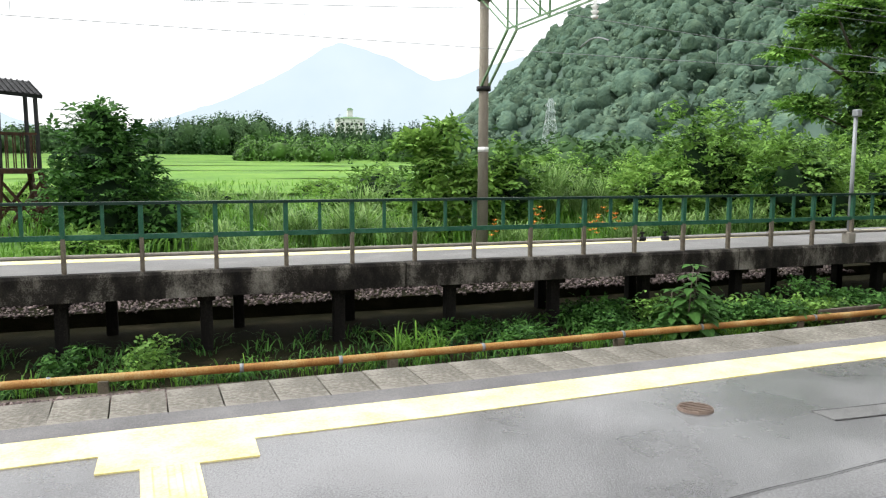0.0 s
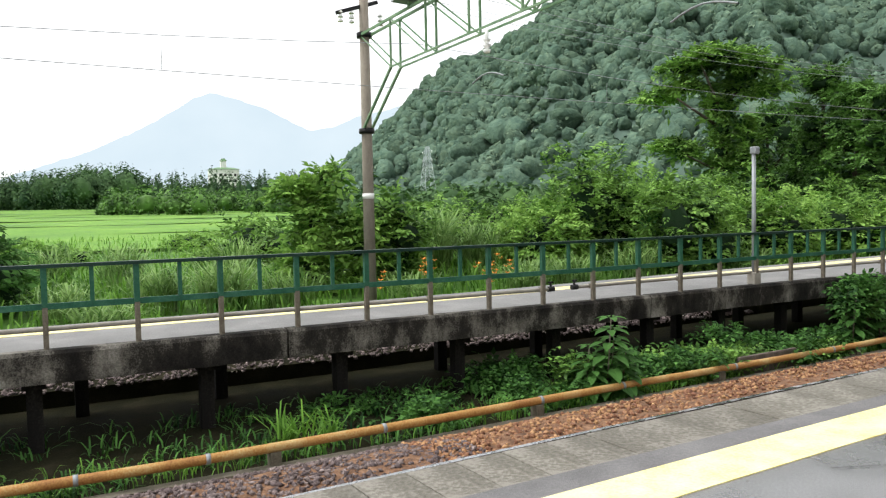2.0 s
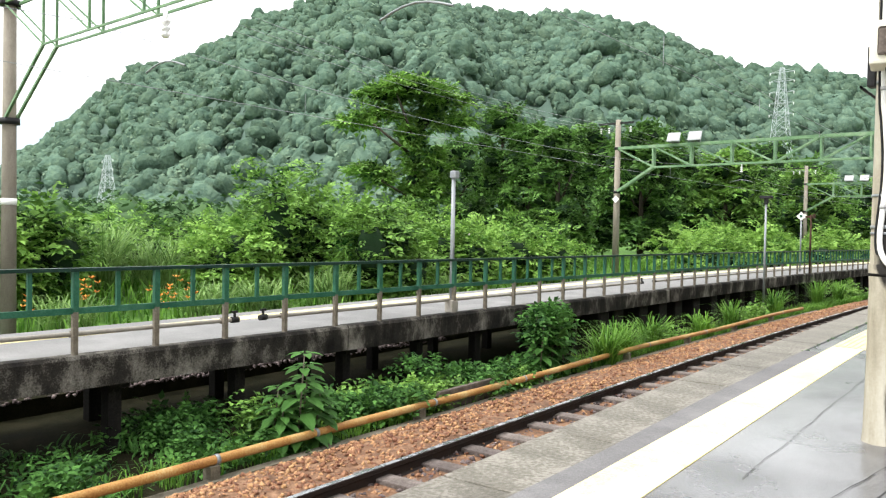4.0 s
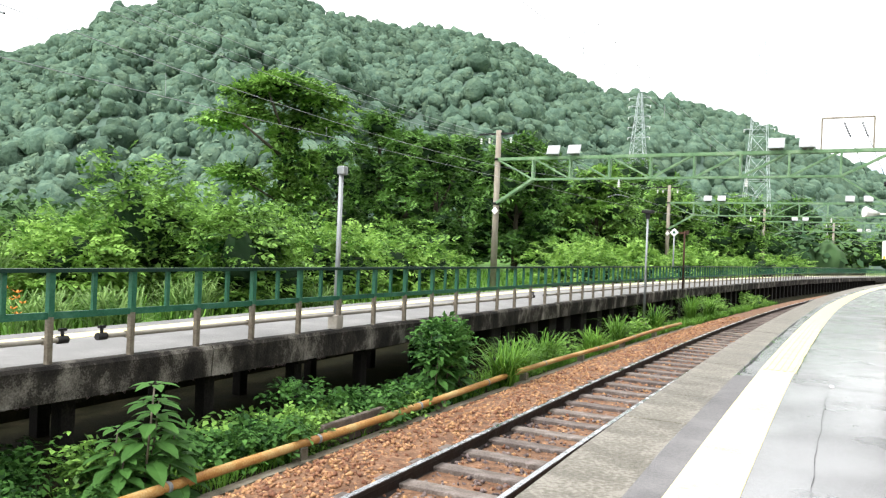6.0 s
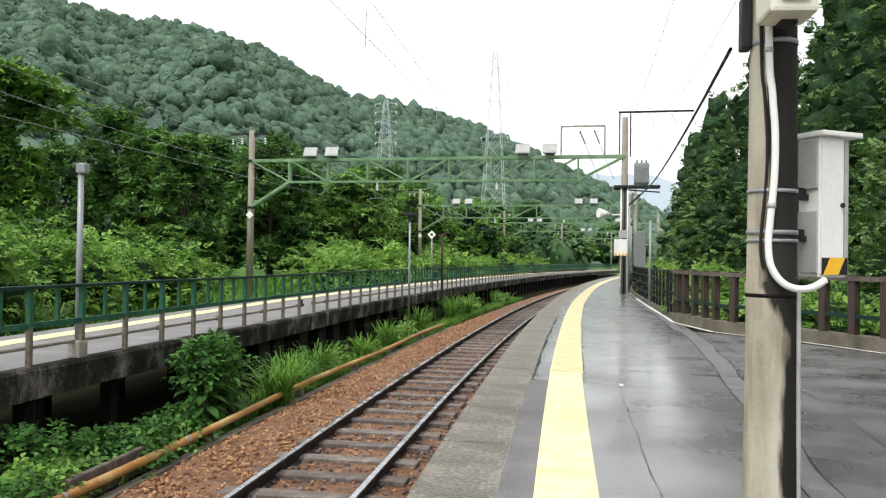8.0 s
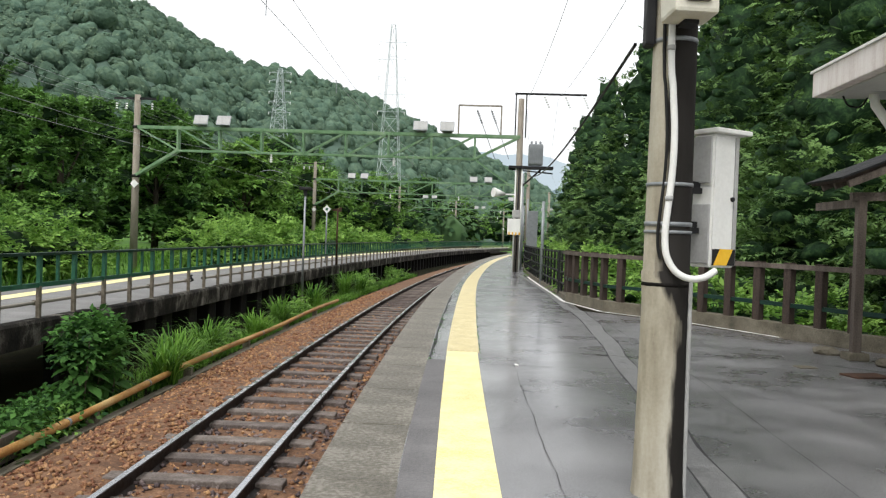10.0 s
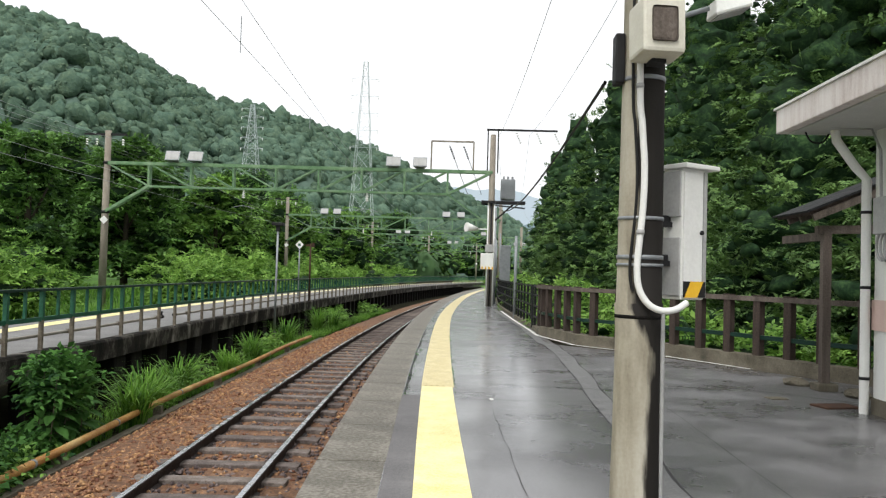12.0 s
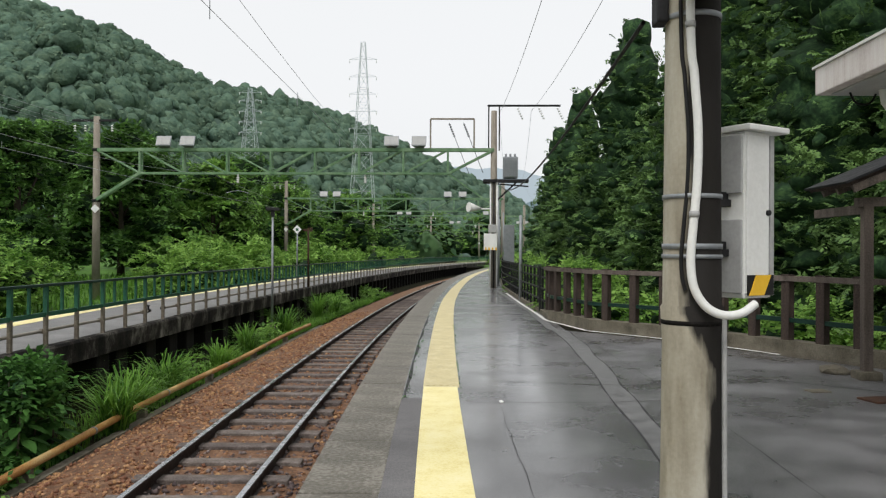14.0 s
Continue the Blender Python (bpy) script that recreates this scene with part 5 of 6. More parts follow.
for x, y, z, s in ((-26.8, 36.9, 0.6, (3.4, 3.0, 1.3)), (-150, 80, 1.6, (6, 5, 3)), (-170, 108, 1.8, (7, 5, 3))):
    sh = tagged(empty("field_shed", (x, y, z - 0.8)), "low grey field shed with a curved pale roof", "shed", group="field sheds")
    bm = bmesh.new()
    box(bm, (0, 0, s[2] / 2), s)
    part("wall", bm, GREYBOX, sh)
    bm = bmesh.new()
    g = bmesh.ops.create_cone(bm, cap_ends=True, segments=20, radius1=0.5, radius2=0.5, depth=1)["verts"]
    bmesh.ops.transform(bm, matrix=Matrix.Translation((0, 0, s[2] * 0.95)) @ Matrix.Diagonal((s[0] * 1.06, s[1] * 1.08, 0.9, 1)) @ Matrix.Rotation(radians(90), 4, "X"), verts=g)
    part("roof", bm, PIPE_GREY, sh)
# ---- hills ----
RIDGE = [(-80, 0.5), (-72, 1.8), (-69.6, 3.6), (-65.5, 7.2), (-61.5, 11), (-58, 12), (-55, 13.8), (-53.3, 15.3), (-51.5, 15.5), (-49, 17.1), (-45.5, 18.4), (-42, 17.8), (-38.7, 16.5),
         (-34.6, 16), (-31.2, 15.9), (-28.7, 15.6), (-25.3, 15), (-22.4, 13.5), (-19, 12), (-14, 11.2), (-11, 10.4), (-9, 9.8), (-5, 8.0), (-1, 6.0), (2, 4.6), (5, 3.4)]
RA, RE = [r[0] for r in RIDGE], [r[1] for r in RIDGE]


def ridge_dist(az):
    return float(np.interp(az, [-80, -60, -40, -20, 5], [520, 430, 400, 480, 760]))


def foot_dist(az):
    return float(np.interp(az, [-80, -60, -40, -20, 5], [330, 190, 140, 200, 420]))


def hill_point(az, f):
    """f from 0 at the foot to 1 on the ridge, and past it down the far side."""
    d0, d1 = foot_dist(az), ridge_dist(az)
    h = d1 * math.tan(radians(float(np.interp(az, RA, RE)) - 0.15))
    d = d0 + (d1 - d0) * f
    spur = noise.fractal((az * 0.16, f * 1.6, 2.0), 1.0, 2.0, 4)
    if f <= 1:
        z = -1 + (h + 1) * (f ** 0.92) + spur * 17 * math.sin(math.pi * f) ** 1.5 * (1 - f)  * 2 * clamp(h / 60)
    else:
        z = h * (1 - (f - 1) * 2.5)
    return Vector((0.5 + d * math.sin(radians(az)), 1.5 + d * math.cos(radians(az)), z))


na, nf = 171, 40
V = [hill_point(-80 + 0.5 * i, j / 32) - Vector((0, 0, 1.0)) for i in range(na) for j in range(nf)]
Fc = [(i * nf + j, i * nf + j + 1, (i + 1) * nf + j + 1, (i + 1) * nf + j) for i in range(na - 1) for j in range(nf - 1)]
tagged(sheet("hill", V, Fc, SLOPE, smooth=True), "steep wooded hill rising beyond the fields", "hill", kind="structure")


def ball(sub):
    bm = bmesh.new()
    bmesh.ops.create_icosphere(bm, subdivisions=sub, radius=1)
    v = np.array([p.co[:] for p in bm.verts])
    f = np.array([[p.index for p in q.verts] for q in bm.faces])
    bm.free()
    return v, f


# raised blue-green tones paint the haze over the hill's crowns
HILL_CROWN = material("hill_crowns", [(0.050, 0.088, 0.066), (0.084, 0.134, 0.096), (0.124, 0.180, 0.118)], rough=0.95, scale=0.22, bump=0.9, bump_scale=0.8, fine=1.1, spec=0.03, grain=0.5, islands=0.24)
HILL_CROWN.node_tree.nodes["Bump"].inputs["Distance"].default_value = 0.9
random.seed(3)
np.random.seed(3)
P, R = [], []
for i in range(7800):
    az, f = random.uniform(-78, 4), 0.05 + random.random() ** 0.85 * 0.99
    p = hill_point(az, f)
    r = random.choice((random.uniform(1.3, 2.5), random.uniform(2.0, 3.8))) * ridge_dist(az) / 430
    P.append((p.x, p.y, p.z + r * 0.15))
    R.append(r)
P, R = np.array(P), np.array(R)
bv, bf_ = ball(2)
n = len(P)
waves = np.random.normal(0, 1, (n, 3, 3))
shape = 1 + 0.13 * np.sin(np.einsum("vj,nij->nvi", bv * 2.8, waves)).sum(2, keepdims=True) + np.random.normal(0, 0.1, (n, len(bv), 1))
S = R[:, None, None] * np.random.uniform(0.8, 1.2, (n, 1, 3)) * np.array([1, 1, 1.05])
W = bv[None] * shape * S + P[:, None]
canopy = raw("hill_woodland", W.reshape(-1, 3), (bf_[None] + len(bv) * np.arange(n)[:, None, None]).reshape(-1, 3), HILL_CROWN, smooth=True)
tagged(canopy, "dense broadleaf woodland covering the hill", "woodland", kind="stuff")
HILL_TREES = (P, R)


def skyline(name, prof, dist, mat, label, base=-30):
    V, Fc = [], []
    az0, az1 = prof[0][0], prof[-1][0]
    n = 160
    for i in range(n + 1):
        az = az0 + (az1 - az0) * i / n
        e = float(np.interp(az, [p[0] for p in prof], [p[1] for p in prof])) + 0.12 * noise.fractal((az * 0.9, 0, dist), 1, 2, 4)
        for dd, h in ((0, base), (0, 0.55 * dist * math.tan(radians(e))), (dist * 0.06, dist * 1.06 * math.tan(radians(e)))):
            d = dist + dd
            V.append((0.5 + d * math.sin(radians(az)), 1.5 + d * math.cos(radians(az)), h))
    Fc = [(i * 3 + k, i * 3 + k + 1, i * 3 + k + 4, i * 3 + k + 3) for i in range(n) for k in range(2)]
    return tagged(sheet(name, V, Fc, mat, smooth=True), label, "backdrop", kind="structure")


# backdrop ridges glow in the colour of the haze
skyline("backdrop", [(-112, 0.5), (-105, 2.6), (-101, 3.4), (-98, 2.4), (-95, 2.0), (-92, 2.6), (-86.3, 4.6), (-82.4, 6.5), (-79.5, 8.3), (-78.3, 8.7), (-77, 8.4), (-74.6, 7.6), (-71.6, 6.1), (-70, 6.3), (-68, 7.1), (-64, 8), (-55, 6)], 2600, BLUE_HILL, "far mountain, its haze painted as a pale blue glow")
skyline("backdrop", [(-12, 6), (-6, 6.6), (-2, 6.4), (1, 6.2), (3.4, 6.2), (5.9, 5.4), (9, 4.9), (16, 5.5), (28, 4)], 2300, BLUE_HILL, "ridges at the end of the valley, haze painted as pale blue glow")
skyline("backdrop", [(-8, 5.0), (-2, 5.2), (1, 4.2), (4, 3.7), (7, 4.2), (11, 3.5), (20, 3.2)], 1500, BLUE_HILL_NEAR, "ridge at the end of the valley, haze painted as blue-green glow")


# ---- leaves ----
def leaf_mesh(P, N, size, width=0.5, droop=0.3):
    """One folded leaf (two triangles a half) for each place P, facing about N."""
    n = len(P)
    N = N / (np.linalg.norm(N, axis=1, keepdims=True) + 1e-6)
    A = np.cross(N, np.random.normal(0, 1, (n, 3)))
    A /= np.linalg.norm(A, axis=1, keepdims=True) + 1e-6
    A[:, 2] -= droop
    A /= np.linalg.norm(A, axis=1, keepdims=True) + 1e-6
    B = np.cross(N, A)
    B /= np.linalg.norm(B, axis=1, keepdims=True) + 1e-6
    L = size * np.random.uniform(0.6, 1.3, (n, 1))
    W = L * width * 0.5
    up = np.cross(A, B)
    tip, root, mid = P + A * L * 0.6, P - A * L * 0.4, P + A * L * 0.05
    V = np.stack([root, mid + B * W + up * L * 0.1, tip, mid - B * W + up * L * 0.1], 1)
    return V.reshape(-1, 3), (np.array([[0, 1, 2, 3]])[None] + 4 * np.arange(n)[:, None, None]).reshape(-1, 4)


def blob_points(blobs, n, sprig=7, spread=0.2, lump=0.25, top=0.25):
    """Places and outward ways of leaves that sit in sprigs on the skins of ellipsoids."""
    w = np.array([(b[1][0] * b[1][1] + b[1][0] * b[1][2] + b[1][1] * b[1][2]) for b in blobs])
    w = w / w.sum()
    k = max(1, n // sprig)
    idx = np.random.choice(len(blobs), k, p=w)
    C = np.array([b[0] for b in blobs], float)[idx]
    Rr = np.array([b[1] for b in blobs], float)[idx]
    D = np.random.normal(0, 1, (k, 3))
    D[:, 2] += top * np.abs(np.random.normal(0, 1, k)) * 1.5
    D /= np.linalg.norm(D, axis=1, keepdims=True)
    ph = C * 1.7
    lumps = 1 + lump * (np.sin(D[:, 0] * 5 + ph[:, 0]) * np.sin(D[:, 1] * 5 + ph[:, 1]) + 0.7 * np.sin(D[:, 2] * 7 + D[:, 0] * 4 + ph[:, 2])) * 0.7
    rad = lumps * np.random.uniform(0.72, 1.08, k)
    S = C + D * Rr * rad[:, None]
    S = np.repeat(S, sprig, 0)
    D = np.repeat(D, sprig, 0)
    P = S + np.random.normal(0, spread, S.shape) * np.array([1, 1, 0.6])
    N = D * 0.6 + np.random.normal(0, 0.45, D.shape) + np.array([0, 0, 0.75])
    return P, N


def leaf_rows(P, A, N, L, width):
    """Folded leaves at P that point along A and face N, L long."""
    A = A / (np.linalg.norm(A, axis=1, keepdims=True) + 1e-6)
    B = np.cross(N, A)
    B /= np.linalg.norm(B, axis=1, keepdims=True) + 1e-6
    U = np.cross(A, B)
    W = L * width * 0.5
    mid = P + A * L * 0.45
    V = np.stack([P, mid + B * W + U * L * 0.08, P + A * L - U * L * 0.12, mid - B * W + U * L * 0.08], 1)
    return V.reshape(-1, 3), (np.array([[0, 1, 2, 3]])[None] + 4 * np.arange(len(P))[:, None, None]).reshape(-1, 4)


def fronds(blobs, n, size, pairs=4, lump=0.3, top=0.3, width=0.5, spread=1.0):
    """Drooping sprays with leaves in pairs, rooted on the skins of ellipsoids; n leaves in all."""
    k = max(1, n // (2 * pairs + 1))
    S, D = blob_points(blobs, k, 1, 0.0, lump, top)
    D = D / (np.linalg.norm(D, axis=1, keepdims=True) + 1e-6)
    out = D + np.random.normal(0, 0.55, D.shape)
    out[:, 2] *= 0.5
    out /= np.linalg.norm(out, axis=1, keepdims=True) + 1e-6
    out[:, 2] -= np.random.uniform(-0.25, 0.35, k)
    out /= np.linalg.norm(out, axis=1, keepdims=True) + 1e-6
    side = np.cross(out, np.array([0, 0, 1.0]) + np.random.normal(0, 0.3, out.shape))
    side /= np.linalg.norm(side, axis=1, keepdims=True) + 1e-6
    up = np.cross(side, out)
    sc = size * np.random.uniform(0.65, 1.25, (k, 1))
    P, A, N, L = [], [], [], []
    for i in range(pairs):
        f = (i + 0.4) / pairs
        c = S + out * sc * (2.2 * f - 0.9) * spread - np.array([[0, 0, 1.0]]) * sc * 0.55 * f * f
        for s in (-1, 1):
            P.append(c)
            A.append(side * s * 0.9 + out * 0.55 - np.array([[0, 0, 0.2]]) + np.random.normal(0, 0.12, out.shape))
            N.append(up + np.random.normal(0, 0.16, out.shape))
            L.append(sc * (1.0 - 0.35 * abs(f - 0.45)))
    P.append(S + out * sc * 1.25 * spread - np.array([[0, 0, 1.0]]) * sc * 0.5)
    A.append(out - np.array([[0, 0, 0.35]]))
    N.append(up)
    L.append(sc)
    return leaf_rows(np.concatenate(P), np.concatenate(A), np.concatenate(N), np.concatenate(L), width)


def cores(blobs, scale, mat, name, parent, sub=2):
    bv, bf_ = ball(sub)
    W = []
    for c, r in blobs:
        k = np.random.uniform(0.45, 1.15, (len(bv), 1))
        W.append(np.array(c) + bv * k * np.array(r) * scale)
    n = len(blobs)
    return raw(name, np.concatenate(W), (bf_[None] + len(bv) * np.arange(n)[:, None, None]).reshape(-1, 3), mat, parent)


# dark lumps fill the crowns; their colour paints the shade between leaves
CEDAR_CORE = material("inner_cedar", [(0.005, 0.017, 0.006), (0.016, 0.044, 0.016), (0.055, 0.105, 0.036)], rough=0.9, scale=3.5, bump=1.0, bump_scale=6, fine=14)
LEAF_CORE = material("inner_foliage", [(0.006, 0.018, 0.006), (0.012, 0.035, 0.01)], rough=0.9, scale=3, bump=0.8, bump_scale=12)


def shrub(name, label, category, blobs, n, size, mat, sprig=7, spread=None, group="", trunk=None, core=0.72, width=0.5, lump=0.25, top=0.25):
    """A bush or tree: leaves in sprigs over dark inner lumps that paint shade into the gaps; trunk: rows of (from, to,
    r0, r1).
    """
    g = empty(name, (blobs[0][0][0], blobs[0][0][1], ground_z(blobs[0][0][0], blobs[0][0][1])))
    o = np.array(g.location)
    bl = [(np.array(c) - o, r) for c, r in blobs]
    Vv, Ff = fronds(bl, n, size, 4 if size > 0.1 else 2, lump, top, width)
    Vi, Fi = fronds([(c, [q * 0.62 for q in r]) for c, r in bl], n // 9, size * 1.5, 2, 0.3, 0.0, width)
    raw("crown", np.concatenate([Vv, Vi]), np.concatenate([Ff, Fi + len(Vv)]), mat, g)
    if core:
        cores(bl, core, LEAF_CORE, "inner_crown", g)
    for k, (a, b, r0, r1) in enumerate(trunk or []):
        bm = bmesh.new()
        rod(bm, Vector(a) - Vector(o), Vector(b) - Vector(o), r0, r1, 9)
        part("trunk" if k == 0 else "limb", bm, BARK, g)
    return tagged(g, label, category, group)


def heap(x, y, w, d, h, n=5, z=None):
    """Ellipsoids of a loose bush w by d by h."""
    z0 = ground_z(x, y) if z is None else z
    out = []
    for i in range(n):
        f = random.random()
        hh = h * random.uniform(0.55, 1.0)
        rx = w * random.uniform(0.22, 0.34)
        out.append(((x + w * random.uniform(-0.33, 0.33), y + d * random.uniform(-0.33, 0.33), z0 + hh * 0.5), (rx, d * random.uniform(0.25, 0.4), hh * 0.5)))
    return out


np.random.seed(21)
random.seed(21)
SH = "shrubs beyond the far platform"
# near the lookout tower
bl = [((-14.7, -2.6, 0.35), (1.35, 1.35, 1.25)), ((-14.7, -2.75, 1.5), (1.0, 0.95, 0.95)), ((-14.6, -2.8, 2.3), (0.6, 0.55, 0.5)), ((-14.4, -1.7, 0.0), (1.0, 0.9, 0.8)), ((-14.9, -3.4, 0.4), (0.8, 0.7, 0.9))]
shrub("round_tree", "dark glossy-leaved small tree beside the lookout tower", "tree", bl, 10000, 0.17, WEED, trunk=[((-14.7, -2.6, -0.9), (-14.7, -2.7, 1.2), 0.12, 0.06)], group=SH)
bl = [((-14.2, 5.0, 1.0), (0.6, 0.55, 0.9)), ((-14.3, 5.4, 2.15), (0.5, 0.5, 0.3)), ((-14.2, 4.5, 1.9), (0.4, 0.45, 0.25)), ((-14, 6.0, 0.5), (0.6, 0.6, 0.7)), ((-14.2, 4.9, 0.0), (0.7, 0.8, 0.7))]
shrub("shrub", "leafy shrub growing beside the concrete mast", "shrub", bl, 5000, 0.22, LEAF_LIGHT, group=SH, lump=0.4, top=0.8, core=0.35, trunk=[((-14.2, 5.2, -0.9), (-14.2, 5.1, 1.5), 0.08, 0.04)])
for x, y, w, d, h, n, mt, lab in (
        (-14.6, 7.3, 2.0, 1.8, 2.4, 5000, LEAF, "bushy green shrub"), (-15.8, 12.3, 3.4, 3.4, 2.2, 9000, LEAF_LIGHT, "bright green spreading shrub"),
        (-16.2, 15.2, 4.6, 4.0, 3.6, 13000, LEAF, "broad leafy shrub with large leaves"), (-13.2, 15.9, 3.4, 3.4, 2.9, 10000, LEAF, "broad leafy shrub"),
        (-13.6, 19.5, 3.2, 3.4, 2.4, 8000, LEAF_LIGHT, "bright green shrub"), (-14.2, 24.8, 4.0, 4.2, 2.2, 9000, LEAF_LIGHT, "low bright green shrub"),
        (-17.5, 20.5, 4.0, 4.5, 3.0, 9000, LEAF, "leafy shrub"), (-16.5, 28.0, 3.5, 4, 2.8, 8000, LEAF, "leafy shrub"),
        (-10.4, 32.6, 3.0, 3.6, 2.4, 8000, LEAF_LIGHT, "bright green vine-covered mound"), (-11.0, 35.5, 4.6, 5.5, 3.0, 10000, LEAF_LIGHT, "bright green vine-covered mound"),
        (-11.5, 42.5, 5, 6, 3.0, 9000, LEAF_LIGHT, "bright green vine-covered mound"), (-11.5, 52, 5, 7, 3.0, 8000, LEAF_LIGHT, "bright green vine-covered mound"),
        (-11, 63, 5, 8, 3.0, 7000, LEAF_LIGHT, "bright green vine-covered mound"), (-9.5, 76, 5, 9, 3.2, 6000, LEAF_LIGHT, "bright green vine-covered mound"),
        (-8, 92, 5, 10, 3.4, 5000, LEAF_LIGHT, "bright green vine-covered mound"),
        (-18.5, 9.5, 4, 3.4, 1.9, 7000, LEAF_LIGHT, "bright green spreading shrub"), (-22, 14, 5, 5, 2.4, 7000, LEAF, "leafy shrub"), (-20.5, 6, 4, 4, 1.7, 6000, LEAF, "leafy shrub")):
    shrub("shrub", lab + " beyond the far platform", "shrub", heap(x, y, w, d, h, 9), n, 0.18 if y < 40 else 0.26, mt, group=SH, lump=0.4, core=0.6, spread=0.2)

# taller trees
TR = "tall trees beyond the platform"

def pad(s, z, rs, rz, back=0.0):
    """A flat tier of foliage s metres along the tree line and z up."""
    return ((-24.6 + 0.77 * s - 0.64 * back, 29.6 + 0.64 * s + 0.77 * back, z), (rs, rs, rz))


bl = [pad(0.2, 8.7, 2.1, 0.4), pad(-1.3, 8.3, 1.5, 0.35), pad(1.6, 8.1, 1.5, 0.4), pad(-2.7, 6.9, 1.3, 0.3), pad(-1.3, 7.3, 1.2, 0.32), pad(2.5, 7.0, 0.9, 0.3), pad(0.8, 7.2, 1.2, 0.5, 0.8),
      pad(0.1, 6.2, 0.75, 0.7), pad(0.4, 5.2, 0.7, 0.7), pad(-2.2, 4.4, 1.1, 0.3), pad(-1.2, 4.0, 0.8, 0.35), pad(1.5, 4.7, 0.8, 0.8), pad(1.4, 3.6, 0.9, 0.7), pad(0.2, 4.1, 0.7, 0.8), pad(0.1, 2.8, 0.8, 1.0), pad(0.3, 1.0, 1.5, 1.4)]
shrub("flat_topped_tree", "tall flat-topped tree with spreading layered branches", "tree", bl, 15000, 0.3, LEAF, group=TR, core=0.55, lump=0.3, top=0.9,
      trunk=[((-24.5, 29.6, -0.6), (-24.4, 29.8, 6.0), 0.28, 0.14), ((-24.4, 29.8, 5.2), (-24.8, 27.2, 6.6), 0.1, 0.04), ((-24.4, 29.8, 6.0), (-24.2, 31.0, 7.4), 0.1, 0.04), ((-24.4, 29.8, 3.0), (-24.9, 27.8, 3.9), 0.08, 0.03), ((-24.4, 29.8, 6.0), (-24.2, 28.2, 8.2), 0.1, 0.04)])
for x, y, h, w, n, lab, mt in (
        (-21.8, 34.0, 8.8, 3.6, 11000, "tall airy roadside tree", LEAF_TREE), (-17.6, 32.8, 7.2, 3.2, 10000, "vine-clad upright tree", LEAF_TREE), (-19.6, 33.4, 7.6, 3.0, 9000, "vine-clad upright tree", LEAF_TREE),
        (-18.5, 44, 8.4, 5.2, 11000, "broad leafy tree", LEAF_TREE), (-14.6, 47.5, 7.0, 5.0, 10000, "broad leafy tree", LEAF), (-17, 56, 8.0, 6, 10000, "broad leafy tree", LEAF_TREE),
        (-13.8, 62, 7.0, 5.6, 9000, "broad leafy tree", LEAF), (-16.5, 72, 8.6, 7, 9000, "broad leafy tree", LEAF_TREE), (-12.5, 81, 7.6, 7, 8000, "broad leafy tree", LEAF), (-13, 97, 9, 8, 8000, "broad leafy tree", LEAF_TREE),
        (-23.5, 46, 9.0, 6, 9000, "broad leafy tree", LEAF_TREE), (-24, 60, 10, 7, 9000, "broad leafy tree", LEAF_TREE), (-22, 80, 11, 8, 8000, "broad leafy tree", LEAF_TREE), (-30, 40, 7.5, 6, 7000, "broad leafy tree", LEAF_TREE),
        (-5, 118, 8, 9, 7000, "broad leafy tree", LEAF), (-11, 125, 11, 10, 7000, "broad leafy tree", LEAF_TREE), (4, 150, 9, 12, 7000, "broad leafy tree", LEAF)):
    z0 = ground_z(x, y)
    bl = []
    for i in range(17):
        f = (i + 0.5) / 17
        a = i * 2.4 + random.uniform(-0.4, 0.4)
        rr = w * 0.5 * (0.25 + 0.75 * math.sin(math.pi * min(1, 0.22 + f * 0.74)))
        c = w * random.uniform(0.17, 0.27)
        bl.append(((x + math.cos(a) * (rr - c * 0.5), y + math.sin(a) * (rr - c * 0.5), z0 + h * (0.12 + 0.80 * f)), (c, c, c * random.uniform(0.65, 0.9))))
    shrub("tree", lab + " beyond the far platform", "tree", bl, n, 0.22 if y < 40 else 0.33, mt, group=TR, core=0.72, lump=0.3, top=0.6,
          trunk=[((x, y, z0 - 0.2), (x, y, z0 + h * 0.75), 0.22, 0.08), ((x, y, z0 + h * 0.4), (x + w * 0.25, y + 0.3, z0 + h * 0.7), 0.08, 0.03), ((x, y, z0 + h * 0.35), (x - w * 0.25, y - 0.3, z0 + h * 0.62), 0.08, 0.03)])


